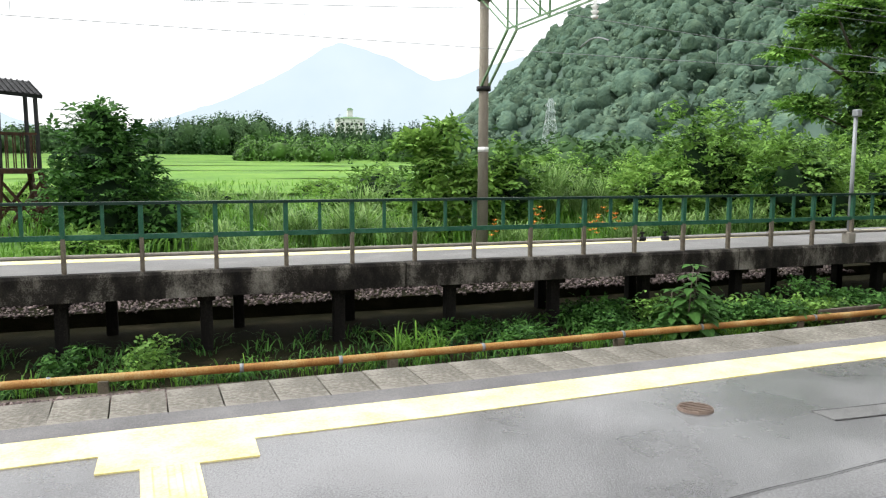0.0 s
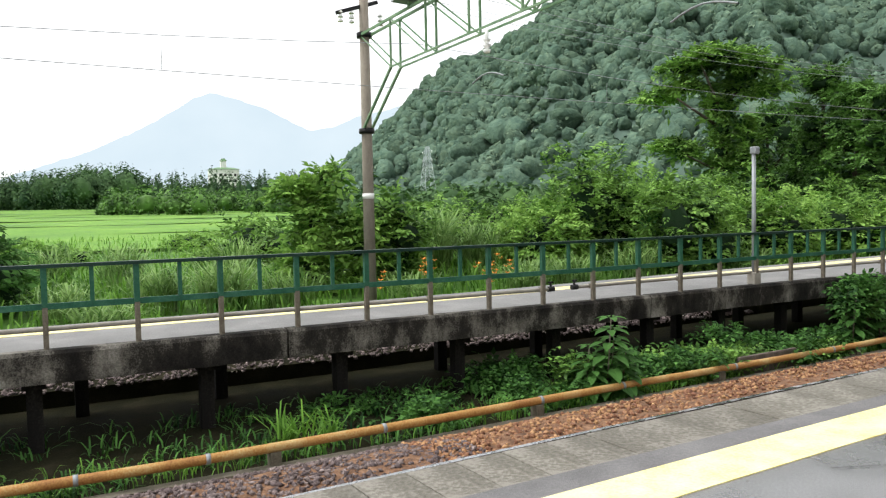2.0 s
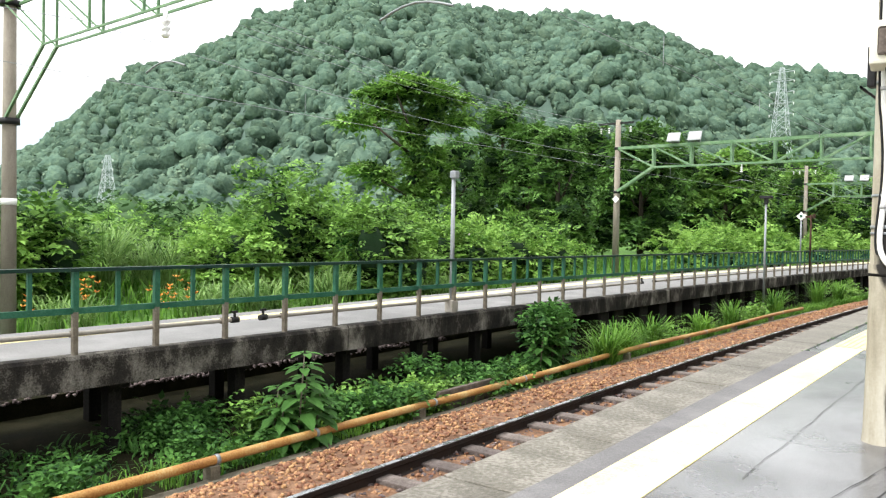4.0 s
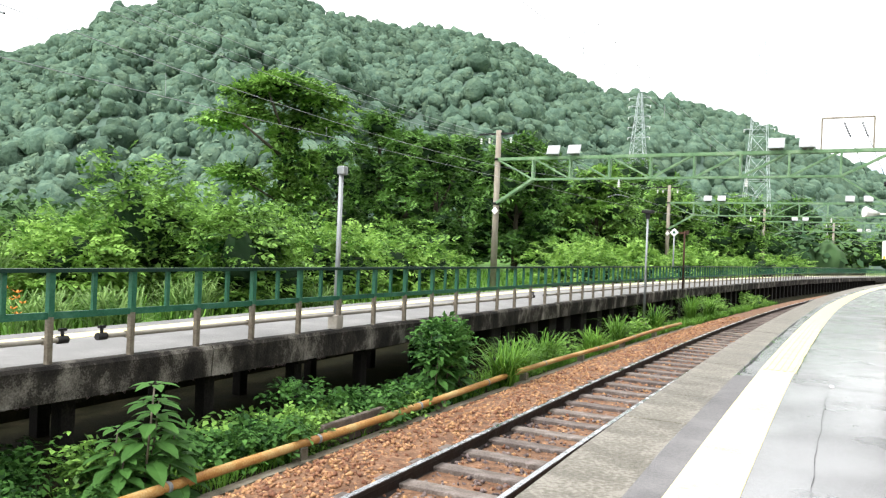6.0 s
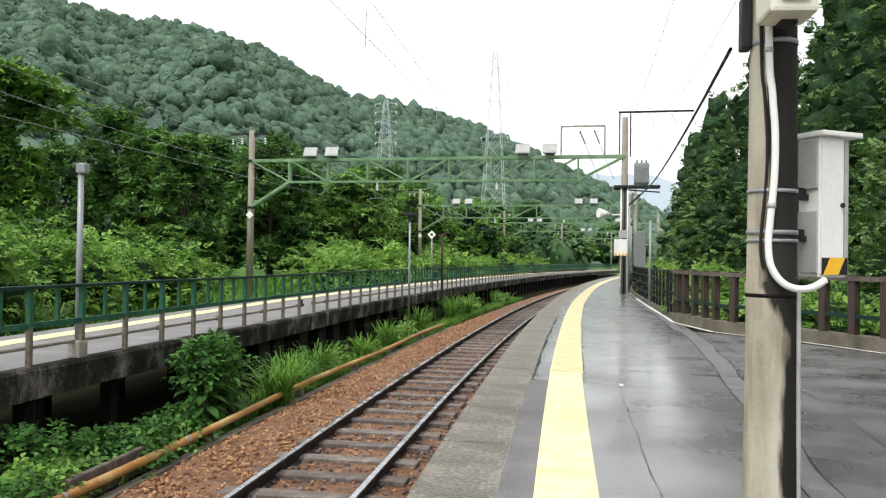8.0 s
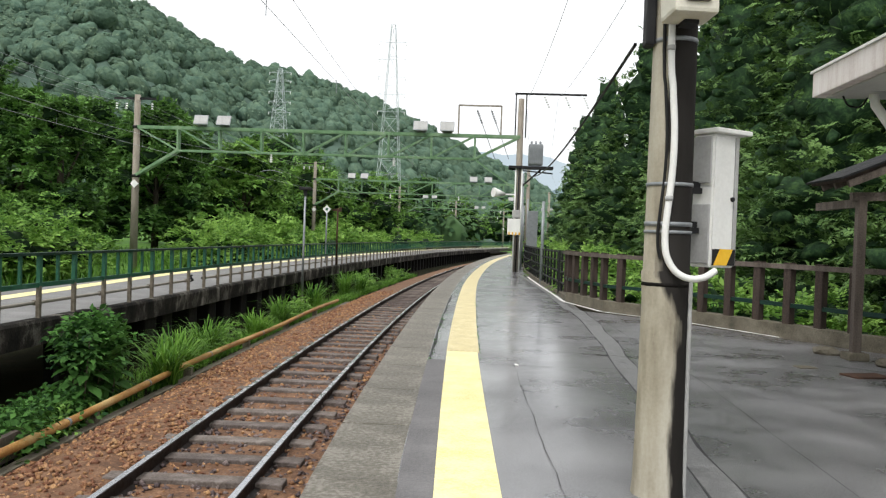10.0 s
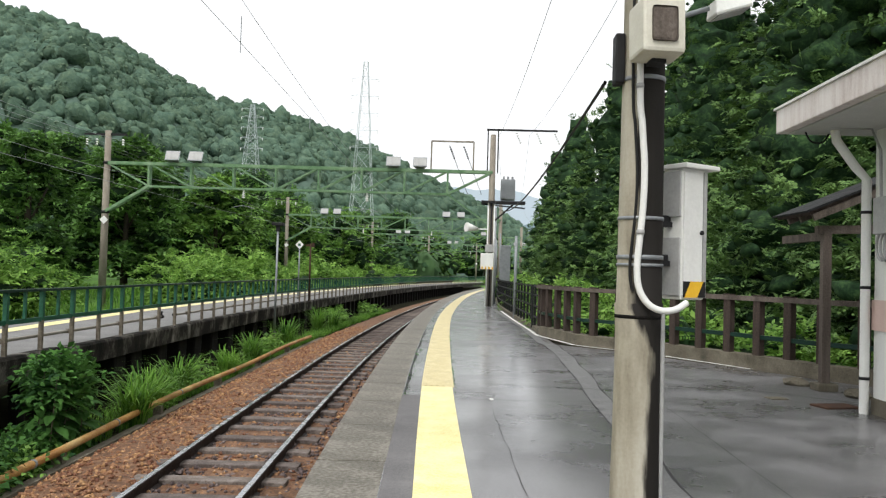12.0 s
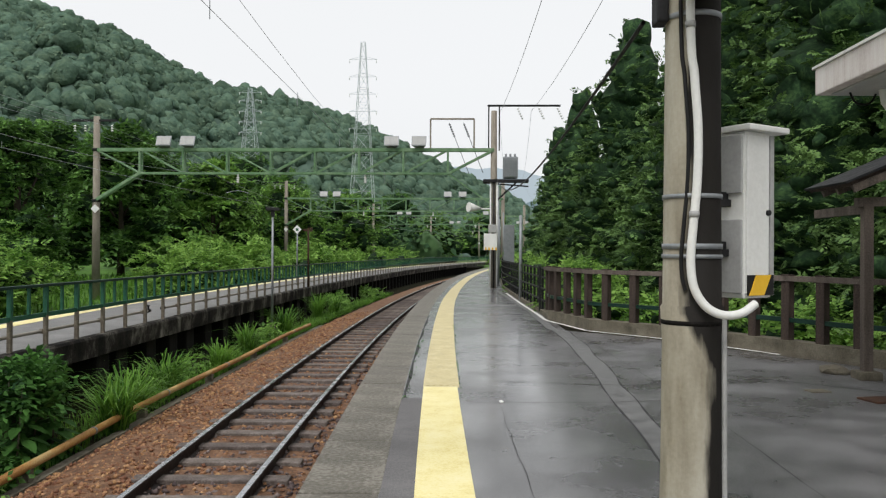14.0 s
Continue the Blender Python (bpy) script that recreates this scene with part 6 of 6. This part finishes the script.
# cedars behind this platform
def cedar(x, y, h, w, n, z=-0.4):
    """A cone of drooping clumps of small sprays round a straight trunk."""
    g = empty("cedar", (x, y, z))
    bl, rows = [], int(h * 1.35)
    for i in range(rows):
        f = (i + 0.5) / rows
        r = w * 0.5 * ((1 - f) ** 0.75 + 0.04)
        k = max(2, int(6.283 * r / 0.95))
        for j in range(k):
            a = 6.283 * (j + random.uniform(-0.35, 0.35)) / k + i * 1.7
            q = r * random.uniform(0.72, 1.12)
            s = random.uniform(0.5, 0.92) * (1.12 - 0.85 * f)
            bl.append(((math.cos(a) * q, math.sin(a) * q, h * (0.02 + 0.96 * f) - 0.18 * q), (s, s, s * 0.85)))
    Vv, Ff = fronds(bl, int(n * (2.2 if x < 10 else 0.35)), 0.12, 5, 0.45, 0.9, 0.5)
    raw("crown", Vv, Ff, LEAF_CEDAR, g)
    # dark lumps painted as the shade between the clumps
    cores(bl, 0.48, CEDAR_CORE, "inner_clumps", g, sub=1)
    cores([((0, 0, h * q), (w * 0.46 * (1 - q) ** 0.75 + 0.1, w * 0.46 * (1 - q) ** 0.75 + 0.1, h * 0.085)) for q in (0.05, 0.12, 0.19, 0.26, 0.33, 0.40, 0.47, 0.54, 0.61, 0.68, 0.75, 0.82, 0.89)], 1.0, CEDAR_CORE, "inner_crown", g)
    bm = bmesh.new()
    rod(bm, (0, 0, -0.3), (0, 0, h * 0.95), 0.22, 0.03, 9)
    part("trunk", bm, BARK, g)
    return tagged(g, "tall dense dark green cedar behind the platform", "cedar", "cedars behind the platform")


for x, y, h, w, n in ((6.3, 43, 10.8, 5.0, 18000), (7.3, 35, 12.0, 7.4, 26000), (9.0, 30, 13.5, 7.0, 22000), (7.9, 25.5, 12.0, 6.0, 24000), (9.6, 21.5, 14.5, 6.6, 26000), (8.2, 18.4, 10.5, 5.2, 24000), (10.8, 26, 15.5, 7.0, 14000), (11, 33, 14.5, 7, 12000),
                      (10.6, 17.0, 13.5, 6.0, 22000), (9.2, 14.6, 10.0, 5.2, 24000), (12.5, 24, 15.5, 6.2, 14000), (13.5, 18, 15, 6, 14000), (12.2, 13.0, 11, 5, 14000), (11.5, 36, 13, 6, 9000), (6.4, 54, 10.5, 5, 8000), (8, 68, 12, 6, 6000), (16, 28, 17, 7, 6000), (16, 14, 14, 6, 6000)):
    cedar(x, y, h, w, n)
np.random.seed(33)
for x, y, w, d, h, n in ((3.6, 22, 2.6, 6, 1.7, 7000), (3.2, 30, 2.6, 7, 1.9, 7000), (3.3, 40, 3, 9, 2.0, 6000), (4.6, 17.2, 2.2, 3, 1.4, 5000), (6.2, 14.6, 2.2, 2.4, 1.2, 4500), (7.2, 12.6, 2.4, 2.2, 1.1, 3500), (4.4, 55, 4, 12, 2.2, 5000)):
    shrub("undergrowth", "bright green bracken and scrub behind the timber fence", "scrub", heap(x, y, w, d, h, 7, z=-0.5), n, 0.13, LEAF_LIGHT, group="scrub behind the fence")


# ---- far tree lines and scrub in the fields ----
def spread_line(t, az0, az1, d0, d1, n, r0, r1, zoff=0.5):
    P, R = [], []
    for i in range(n):
        az = random.uniform(az0, az1)
        d = random.uniform(d0, d1)
        x, y = 0.5 + d * math.sin(radians(az)), d * math.cos(radians(az))
        r = random.uniform(r0, r1)
        P.append((x, y, ground_z(x, y) + r * zoff))
        R.append(r)
    return P, R


def grove(name, P, R, mat, label, leaf, each, tall=1.0, core=0.8):
    """Many crowns far off: inner lumps with leaf sprays on them, in one mesh."""
    bv, bf_ = ball(1)
    P, R = np.array(P, float), np.array(R, float)
    Rr = np.stack([R, R, R * tall], 1) * np.random.uniform(0.85, 1.15, (len(R), 3))
    n = len(P)
    W = P[:, None] + bv[None] * Rr[:, None] * core * np.random.uniform(0.55, 1.2, (n, len(bv), 1))
    inner = raw(name, W.reshape(-1, 3), (bf_[None] + len(bv) * np.arange(n)[:, None, None]).reshape(-1, 3), mat)
    D = np.random.normal(0, 1, (n, each, 3)) + np.array([0, 0, 0.35])
    D /= np.linalg.norm(D, axis=2, keepdims=True)
    taper = 1 - (0.75 * np.clip(D[:, :, 2:], 0, 1) if tall > 2 else 0)
    Q = P[:, None] + D * Rr[:, None] * np.concatenate([np.ones((n, each, 2)) * taper, np.ones((n, each, 1))], 2) * np.random.uniform(0.75, 1.15, (n, each, 1))
    Vv, Ff = leaf_mesh(Q.reshape(-1, 3), (D * 0.7 + np.random.normal(0, 0.4, D.shape) + np.array([0, 0, 0.5])).reshape(-1, 3), leaf, 0.75, 0.2)
    ob = raw(name, Vv, Ff, mat)
    for o in (inner, ob):
        tagged(o, label, "woodland", kind="stuff")
    return ob


P, R = spread_line(0, -92, -70, 205, 228, 420, 1.2, 2.1, 1.6)
grove("far_cedar_belt", P, R, LEAF_FAR, "dark belt of conifers across the rice fields", 0.6, 80, tall=3.0, core=0.6)
P, R = spread_line(0, -90, -83.5, 180, 196, 46, 2.0, 4.2, 1.3)
grove("far_grove", P, R, LEAF_FAR, "dark round grove at the edge of the rice fields", 0.6, 240, tall=1.2)
P, R = spread_line(0, -86, -64, 105, 140, 90, 0.9, 2.2, 0.7)
grove("field_bushes", P, R, LEAF_TREE, "scattered pale green bushes across the rice fields", 0.5, 200)
P, R = spread_line(0, -72, -26, 60, 190, 900, 0.9, 2.4, 0.5)
grove("foothill_woodland", P, R, LEAF_FAR, "mixed woodland at the foot of the hill", 0.65, 50)
P, R = spread_line(0, -28, -3, 100, 240, 420, 1.8, 4.0, 0.8)
grove("valley_woodland", P, R, LEAF_FAR, "mixed woodland along the valley", 1.0, 90)
P, R = spread_line(0, -125, -90, 190, 240, 220, 1.3, 2.6, 1.2)
grove("far_hedge", P, R, LEAF_FAR, "low dark trees beyond the fields", 0.9, 100, tall=1.5)


# leaf sprays that roughen the crowns on the hill
np.random.seed(4)
pick = np.random.randint(0, len(HILL_TREES[0]), 105000)
N = np.random.normal(0, 1, (len(pick), 3)) + np.array([0, 0, 0.6])
N /= np.linalg.norm(N, axis=1, keepdims=True)
P = HILL_TREES[0][pick] + N * HILL_TREES[1][pick][:, None] * np.random.uniform(0.9, 1.18, (len(pick), 1))
V, Fc = leaf_mesh(P, N + np.array([0, 0, 0.3]) + np.random.normal(0, 0.2, N.shape), 1.15, 0.8, 0.1)
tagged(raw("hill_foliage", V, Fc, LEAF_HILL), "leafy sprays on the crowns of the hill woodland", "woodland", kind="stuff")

# ---- grasses and weeds ----
def blades(name, roots, n, length, width, mat, label, lean=0.5, category="grass", kind="stuff"):
    """Bent blades of three segments, n for each root (x, y, z, radius)."""
    Rt = np.repeat(np.array(roots, float), n, 0)
    k = len(Rt)
    a = np.random.uniform(0, 6.28, k)
    rr = Rt[:, 3] * np.sqrt(np.random.uniform(0, 1, k))
    base = Rt[:, :3] + np.stack([np.cos(a) * rr, np.sin(a) * rr, np.zeros(k)], 1)
    d = np.random.uniform(0, 6.28, k)
    D = np.stack([np.cos(d), np.sin(d), np.zeros(k)], 1)
    S = np.stack([-np.sin(d), np.cos(d), np.zeros(k)], 1)
    L = length * np.random.uniform(0.5, 1.2, (k, 1))
    ln = lean * np.random.uniform(0.3, 1.4, (k, 1))
    up = np.array([[0, 0, 1.0]])
    q = [base]
    for f, h in ((0.4, 0.42), (0.75, 0.72), (1.0, 0.72)):
        q.append(base + up * L * h * (1 - 0.25 * ln * f) + D * L * ln * f * f)
    W = S * width * 0.5
    V = np.stack([q[0] - W * 0.6, q[0] + W * 0.6, q[1] + W, q[1] - W, q[2] + W * 0.7, q[2] - W * 0.7, q[3] + W * 0.08, q[3] - W * 0.08], 1)
    fc = np.array([[0, 1, 2, 3], [3, 2, 4, 5], [5, 4, 6, 7]])
    ob = raw(name, V.reshape(-1, 3), (fc[None] + 8 * np.arange(k)[:, None, None]).reshape(-1, 4), mat)
    return tagged(ob, label, category, kind=kind)


np.random.seed(8)
random.seed(8)
# silver grass tussocks beyond the far platform
TG = "silver grass tussocks"
for x, y, h, n in ((-12.9, 2.6, 1.5, 260), (-13.4, 1.4, 1.3, 200), (-12.6, 3.9, 1.2, 180), (-15.8, 9.0, 2.3, 420), (-15.4, 10.2, 1.9, 260), (-12.2, 9.6, 1.2, 220), (-12.0, 11.0, 1.3, 220), (-11.6, 0.2, 1.0, 180), (-12.8, -0.4, 1.1, 180), (-12.2, 6.6, 1.0, 160), (-12.4, 13.2, 1.4, 200), (-16.5, 1.0, 1.4, 200), (-18, 4, 1.5, 200), (-12.3, 17.5, 1.2, 160), (-18.5, -0.5, 1.3, 180)):
    o = blades("silver_grass", [(x, y, ground_z(x, y), 0.5)], n, h, 0.035, REED, "tall arching tussock of pale silver grass", lean=0.75, kind="")
    tagged(o, group=TG)
# meadow strip behind the far platform
roots = []
for i in range(5200):
    y = random.uniform(-14, 50)
    x = far_back(y) - random.uniform(2.6, 11)
    roots.append((x, y, ground_z(x, y), 0.25))
for i in range(4200):
    x = -13 - 26 * random.random() ** 1.4
    y = random.uniform(-24, 12 if x > -20 else 30)
    roots.append((x, y, ground_z(x, y), 0.45))
blades("meadow_grass", roots, 2, 0.65, 0.04, GRASS, "rank meadow grass behind the far platform", lean=0.6)
# ditch weeds between the pipe and the far platform
roots = []
for i in range(2600):
    y = random.uniform(-8, 45)
    if y < 4.5 and random.random() < 0.78:
        continue
    x = pipe_x(y) - 0.12 - abs(random.gauss(0, 0.3))
    roots.append((x, y, -1.05, 0.12))
blades("ditch_grass", roots, 7, 0.3, 0.012, GRASS, "fresh green grass along the ditch", lean=0.5)
roots = []
for i in range(280):
    y = random.uniform(-8, 6)
    x = pipe_x(y) - 0.15 - 2.2 * random.random() ** 1.5
    roots.append((x, y, -1.07, 0.18))
blades("ditch_undergrowth", roots, 11, 0.26, 0.022, WEED, "dark rank undergrowth in the shaded ditch", lean=0.8)
roots = [(edge(y) + 0.49 + random.uniform(-0.02, 0.03), y, 0.0, 0.03) for y in [9.5 + 0.11 * k * random.uniform(0.8, 1.2) for k in range(60) if k % 5 < 2]]
roots += [(yellow(y) + 0.37, y, 0.0, 0.015) for y in [9.8 + 0.3 * k * random.uniform(0.7, 1.3) for k in range(24)]]
blades("joint_grass", roots, 4, 0.04, 0.006, WEED, "tiny grass growing in the platform joints", lean=0.7)
for x, y, h, n in ((-4.25, 1.35, 0.42, 40), (-4.1, 1.7, 0.36, 30), (-4.1, 12.3, 0.75, 150), (-4.35, 13.4, 0.7, 150), (-4.45, 14.8, 0.7, 130), (-4.4, 17.5, 0.6, 120), (-4.6, 20, 0.7, 120), (-4.7, 24, 0.8, 120), (-4.75, 29, 0.9, 120), (-4.5, 31, 0.8, 100)):
    o = blades("grass_tussock", [(x, y, -1.05, 0.16)], int(n * 1.3), h * 1.4, 0.022, GRASS, "arching tussock of green grass in the ditch", lean=0.7, kind="")
    tagged(o, group="tussocks in the ditch")
for k in range(26):
    x, y = -13 - 17 * random.random(), random.uniform(-22, 11)
    if abs(x + 16.5) < 2.6 and -7 < y < -0.5:
        continue
    shrub("low_shrub", "low rank weeds in the rough meadow", "weeds", heap(x, y, 2.2, 2.2, random.uniform(0.5, 0.9), 5), 1800, 0.14, random.choice((LEAF, LEAF_LIGHT, LEAF_LIGHT)), group="low weeds in the meadow", core=0.5, lump=0.4)
DW = "weeds in the ditch"
for x, y, w, d, h, n, s, mt, lab in (
        (-4.35, -2.4, 0.5, 0.5, 0.5, 420, 0.07, WEED, "small leafy weed"), (-4.2, -1.6, 0.5, 0.5, 0.55, 500, 0.07, LEAF, "small leafy weed"),
        (-4.3, 3.0, 0.7, 0.6, 0.42, 600, 0.09, WEED, "clump of heart-shaped leaves"), (-4.4, 4.3, 0.6, 0.7, 0.4, 600, 0.07, WEED, "low leafy weed"),
        (-4.35, 5.2, 0.6, 0.7, 0.75, 900, 0.08, LEAF, "tall leafy weed"), (-4.25, 6.9, 0.8, 1.0, 0.6, 1500, 0.08, WEED, "dark leafy weed"),
        (-4.3, 7.9, 0.8, 1.0, 0.62, 1500, 0.08, LEAF, "leafy weed"), (-4.3, 9.0, 0.8, 1.0, 0.6, 1600, 0.085, WEED, "leafy weed"), (-4.45, 10.0, 0.7, 0.9, 0.5, 1200, 0.08, WEED, "leafy weed"),
        (-4.9, 2.6, 0.8, 2.0, 0.35, 900, 0.07, WEED, "low dark weed"), (-5.6, 5.0, 0.9, 2.0, 0.4, 900, 0.08, WEED, "low dark weed"), (-4.4, -4.2, 0.8, 1.6, 0.4, 700, 0.07, LEAF, "small leafy weed"), (-4.9, 4.8, 0.6, 1.4, 0.5, 900, 0.08, WEED, "dark leafy weed"),
        (-4.6, 6.8, 0.6, 1.2, 0.5, 1200, 0.085, LEAF, "dense leafy weed"), (-4.3, 6.4, 0.6, 1.0, 0.45, 1100, 0.08, WEED, "dense leafy weed"), (-4.15, 7.4, 0.5, 1.0, 0.4, 1000, 0.075, LEAF, "dense leafy weed"), (-4.2, 9.5, 0.6, 1.4, 0.4, 1200, 0.08, LEAF, "leafy weed"), (-4.2, 4.7, 0.6, 1.2, 0.35, 900, 0.075, WEED, "low leafy weed"),
        (-4.5, 6.1, 0.6, 0.8, 0.55, 900, 0.08, WEED, "dark leafy weed"), (-4.7, 8.2, 0.6, 1.6, 0.7, 1300, 0.08, WEED, "dark leafy weed"), (-4.7, 16, 0.5, 2.2, 0.5, 900, 0.09, LEAF, "leafy weed"), (-4.8, 22, 0.6, 3, 0.6, 900, 0.1, LEAF, "leafy weed"), (-4.8, 34, 0.8, 5, 0.8, 900, 0.13, LEAF, "leafy weed"), (-4.4, 42, 0.8, 5, 0.8, 900, 0.13, LEAF, "leafy weed")):
    shrub("weed", lab + " in the ditch beside the pipe", "weed", heap(x, y, w, d, h, 6, z=-1.08), n, s, mt, group=DW, core=0, width=0.62)


LILY = material("orange_petals", [(0.62, 0.20, 0.03), (0.75, 0.33, 0.06)], rough=0.6, scale=20, bump=0)


def lily(x, y, h):
    """A stem with a few open orange blooms."""
    g = empty("orange_lily", (x, y, ground_z(x, y)))
    bm = bmesh.new()
    rod(bm, (0, 0, 0), (0, 0, h), 0.012, 0.008, 6)
    part("stem", bm, GRASS, g)
    for k in range(5):
        bm = bmesh.new()
        c = Vector((random.uniform(-0.14, 0.14), random.uniform(-0.14, 0.14), h - 0.09 * k))
        for j in range(5):
            a = j * 1.2566 + k
            d, t = Vector((math.cos(a), math.sin(a), 0.6)), Vector((-math.sin(a), math.cos(a), 0))
            bm.faces.new([bm.verts.new(c + v) for v in (Vector(), d * 0.045 + t * 0.025, d * 0.09, d * 0.045 - t * 0.025)])
        part("bloom", bm, LILY, g)
    return tagged(g, "tall stem of orange lily blooms in the grass", "flower", "orange lilies")


for k in range(7):
    y = random.choice((5.6, 6.8, 8.0, 8.8)) + random.uniform(-0.4, 0.4)
    lily(-11.2 - random.uniform(0, 0.8), y, random.uniform(0.8, 1.15))


def tall_plant(x, y, h, leaf, tiers, label, mat=LEAF, z=-1.05):
    """A knotweed-like plant: leaning stem with big drooping leaves in tiers."""
    g = empty("broadleaf_plant", (x, y, z))
    bm = bmesh.new()
    rod(bm, (0, 0, 0), (0.04, 0.05, h), 0.014, 0.006, 7)
    part("stem", bm, POST_LOW, g)
    P, N = [], []
    for k in range(tiers):
        f = 0.15 + 0.85 * k / (tiers - 1)
        for j in range(6):
            a = k * 2.4 + j * 1.0472 + random.uniform(-0.2, 0.2)
            r = (0.22 + 0.12 * math.sin(3.14 * f)) * (1.15 - 0.6 * f) * leaf / 0.16
            size = leaf * (1.25 - 0.7 * f)
            A = Vector((math.cos(a), math.sin(a), -0.35 + 0.5 * f)).normalized()
            B = Vector((-math.sin(a), math.cos(a), 0))
            U = A.cross(B)
            root = Vector((0.04 * f, 0.05 * f, h * f)) + A * r * 0.25
            bm = bmesh.new()
            prof = [(0, 0.0), (0.18, 0.26), (0.45, 0.36), (0.75, 0.24), (1.0, 0.0)]
            mid = [bm.verts.new(root + A * size * 1.5 * u - Vector((0, 0, 1)) * size * 0.5 * u * u) for u, w in prof]
            for s in (1, -1):
                side = [bm.verts.new(mid[i].co + B * s * size * w * 1.2 + Vector((0, 0, 0.07 * size))) if 0 < i < 4 else mid[i] for i, (u, w) in enumerate(prof)]
                for i in range(4):
                    vs = [mid[i], mid[i + 1], side[i + 1], side[i]]
                    vs = [v for n_, v in enumerate(vs) if v not in vs[:n_]]
                    if len(vs) > 2:
                        bm.faces.new(vs if s > 0 else vs[::-1])
            part("leaf", bm, mat, g)
    return tagged(g, label, "plant", "broad-leaved plants in the ditch")


for x, y, h, lf in ((-3.98, 5.25, 1.05, 0.2), (-4.12, 5.42, 0.9, 0.18), (-3.95, 5.45, 0.62, 0.19), (-4.15, 5.05, 0.7, 0.17), (-4.0, 5.0, 0.5, 0.17)):
    tall_plant(x, y, h, lf, 7, "tall broad-leaved weed with drooping leaves in the ditch", WEED)
for x, y, h in ((-4.3, 10.45, 0.95), (-4.4, 10.95, 1.1), (-4.5, 10.55, 1.05), (-4.55, 11.35, 1.0), (-4.25, 11.05, 0.85)):
    tall_plant(x, y, h, 0.17, 7, "tall dark broad-leaved weed reaching over the platform edge", WEED)
bl = [((-4.4, 10.85, -0.22), (0.42, 0.55, 0.3)), ((-4.5, 11.1, -0.04), (0.33, 0.42, 0.18))]
shrub("weed", "bushy weed with pale tops leaning over the platform edge", "weed", bl, 1500, 0.1, WEED, group=DW, core=0, width=0.6)

# ---- edge slabs of this platform: pieces ----
bm = bmesh.new()
box(bm, (0.225, 0, -0.08), (0.46, 0.292, 0.16), bevel=0.004)
slab = part("edge_slab", bm, EDGE, platform)
slab.location = (slab_edge(-8.1), -8.1, 0)
bm = bmesh.new()
box(bm, (0.225, 0, -0.08), (0.46, 1.19, 0.16), bevel=0.005)
long_slab = part("edge_slab", bm, EDGE, platform)
random.seed(2)
spots = [(slab, -7.5 + 0.3 * i, 0.3) for i in range(32)] + [(long_slab, 2.55 + 1.2 * i, 1.2) for i in range(70)]
placed = set()
for src, y, L in spots:
    o = src if src.name not in placed else new("edge_slab", src.data)
    placed.add(src.name)
    o.parent = platform
    o.location = (slab_edge(y), y, random.uniform(-0.002, 0.003))
    o.rotation_euler = (0, 0, -math.atan((slab_edge(y + L / 2) - slab_edge(y - L / 2)) / L))
# sleepers
bm = bmesh.new()
box(bm, (0, 0, -0.075), (1.5, 0.19, 0.14), bevel=0.012)
sl = part("sleeper", bm, SLEEPER, track)
sl.location = (edge(-7) - 1.365, -7, -0.79)
for i in range(150):
    y = -6.4 + 0.62 * i
    o = new("sleeper", sl.data)
    o.parent = track
    o.location = (edge(y) - 1.365 + random.uniform(-0.02, 0.02), y, -0.79 + random.uniform(-0.006, 0.006))
    o.rotation_euler = (0, 0, -math.atan(-0.065 + 0.0027 * y) + random.uniform(-0.01, 0.01))
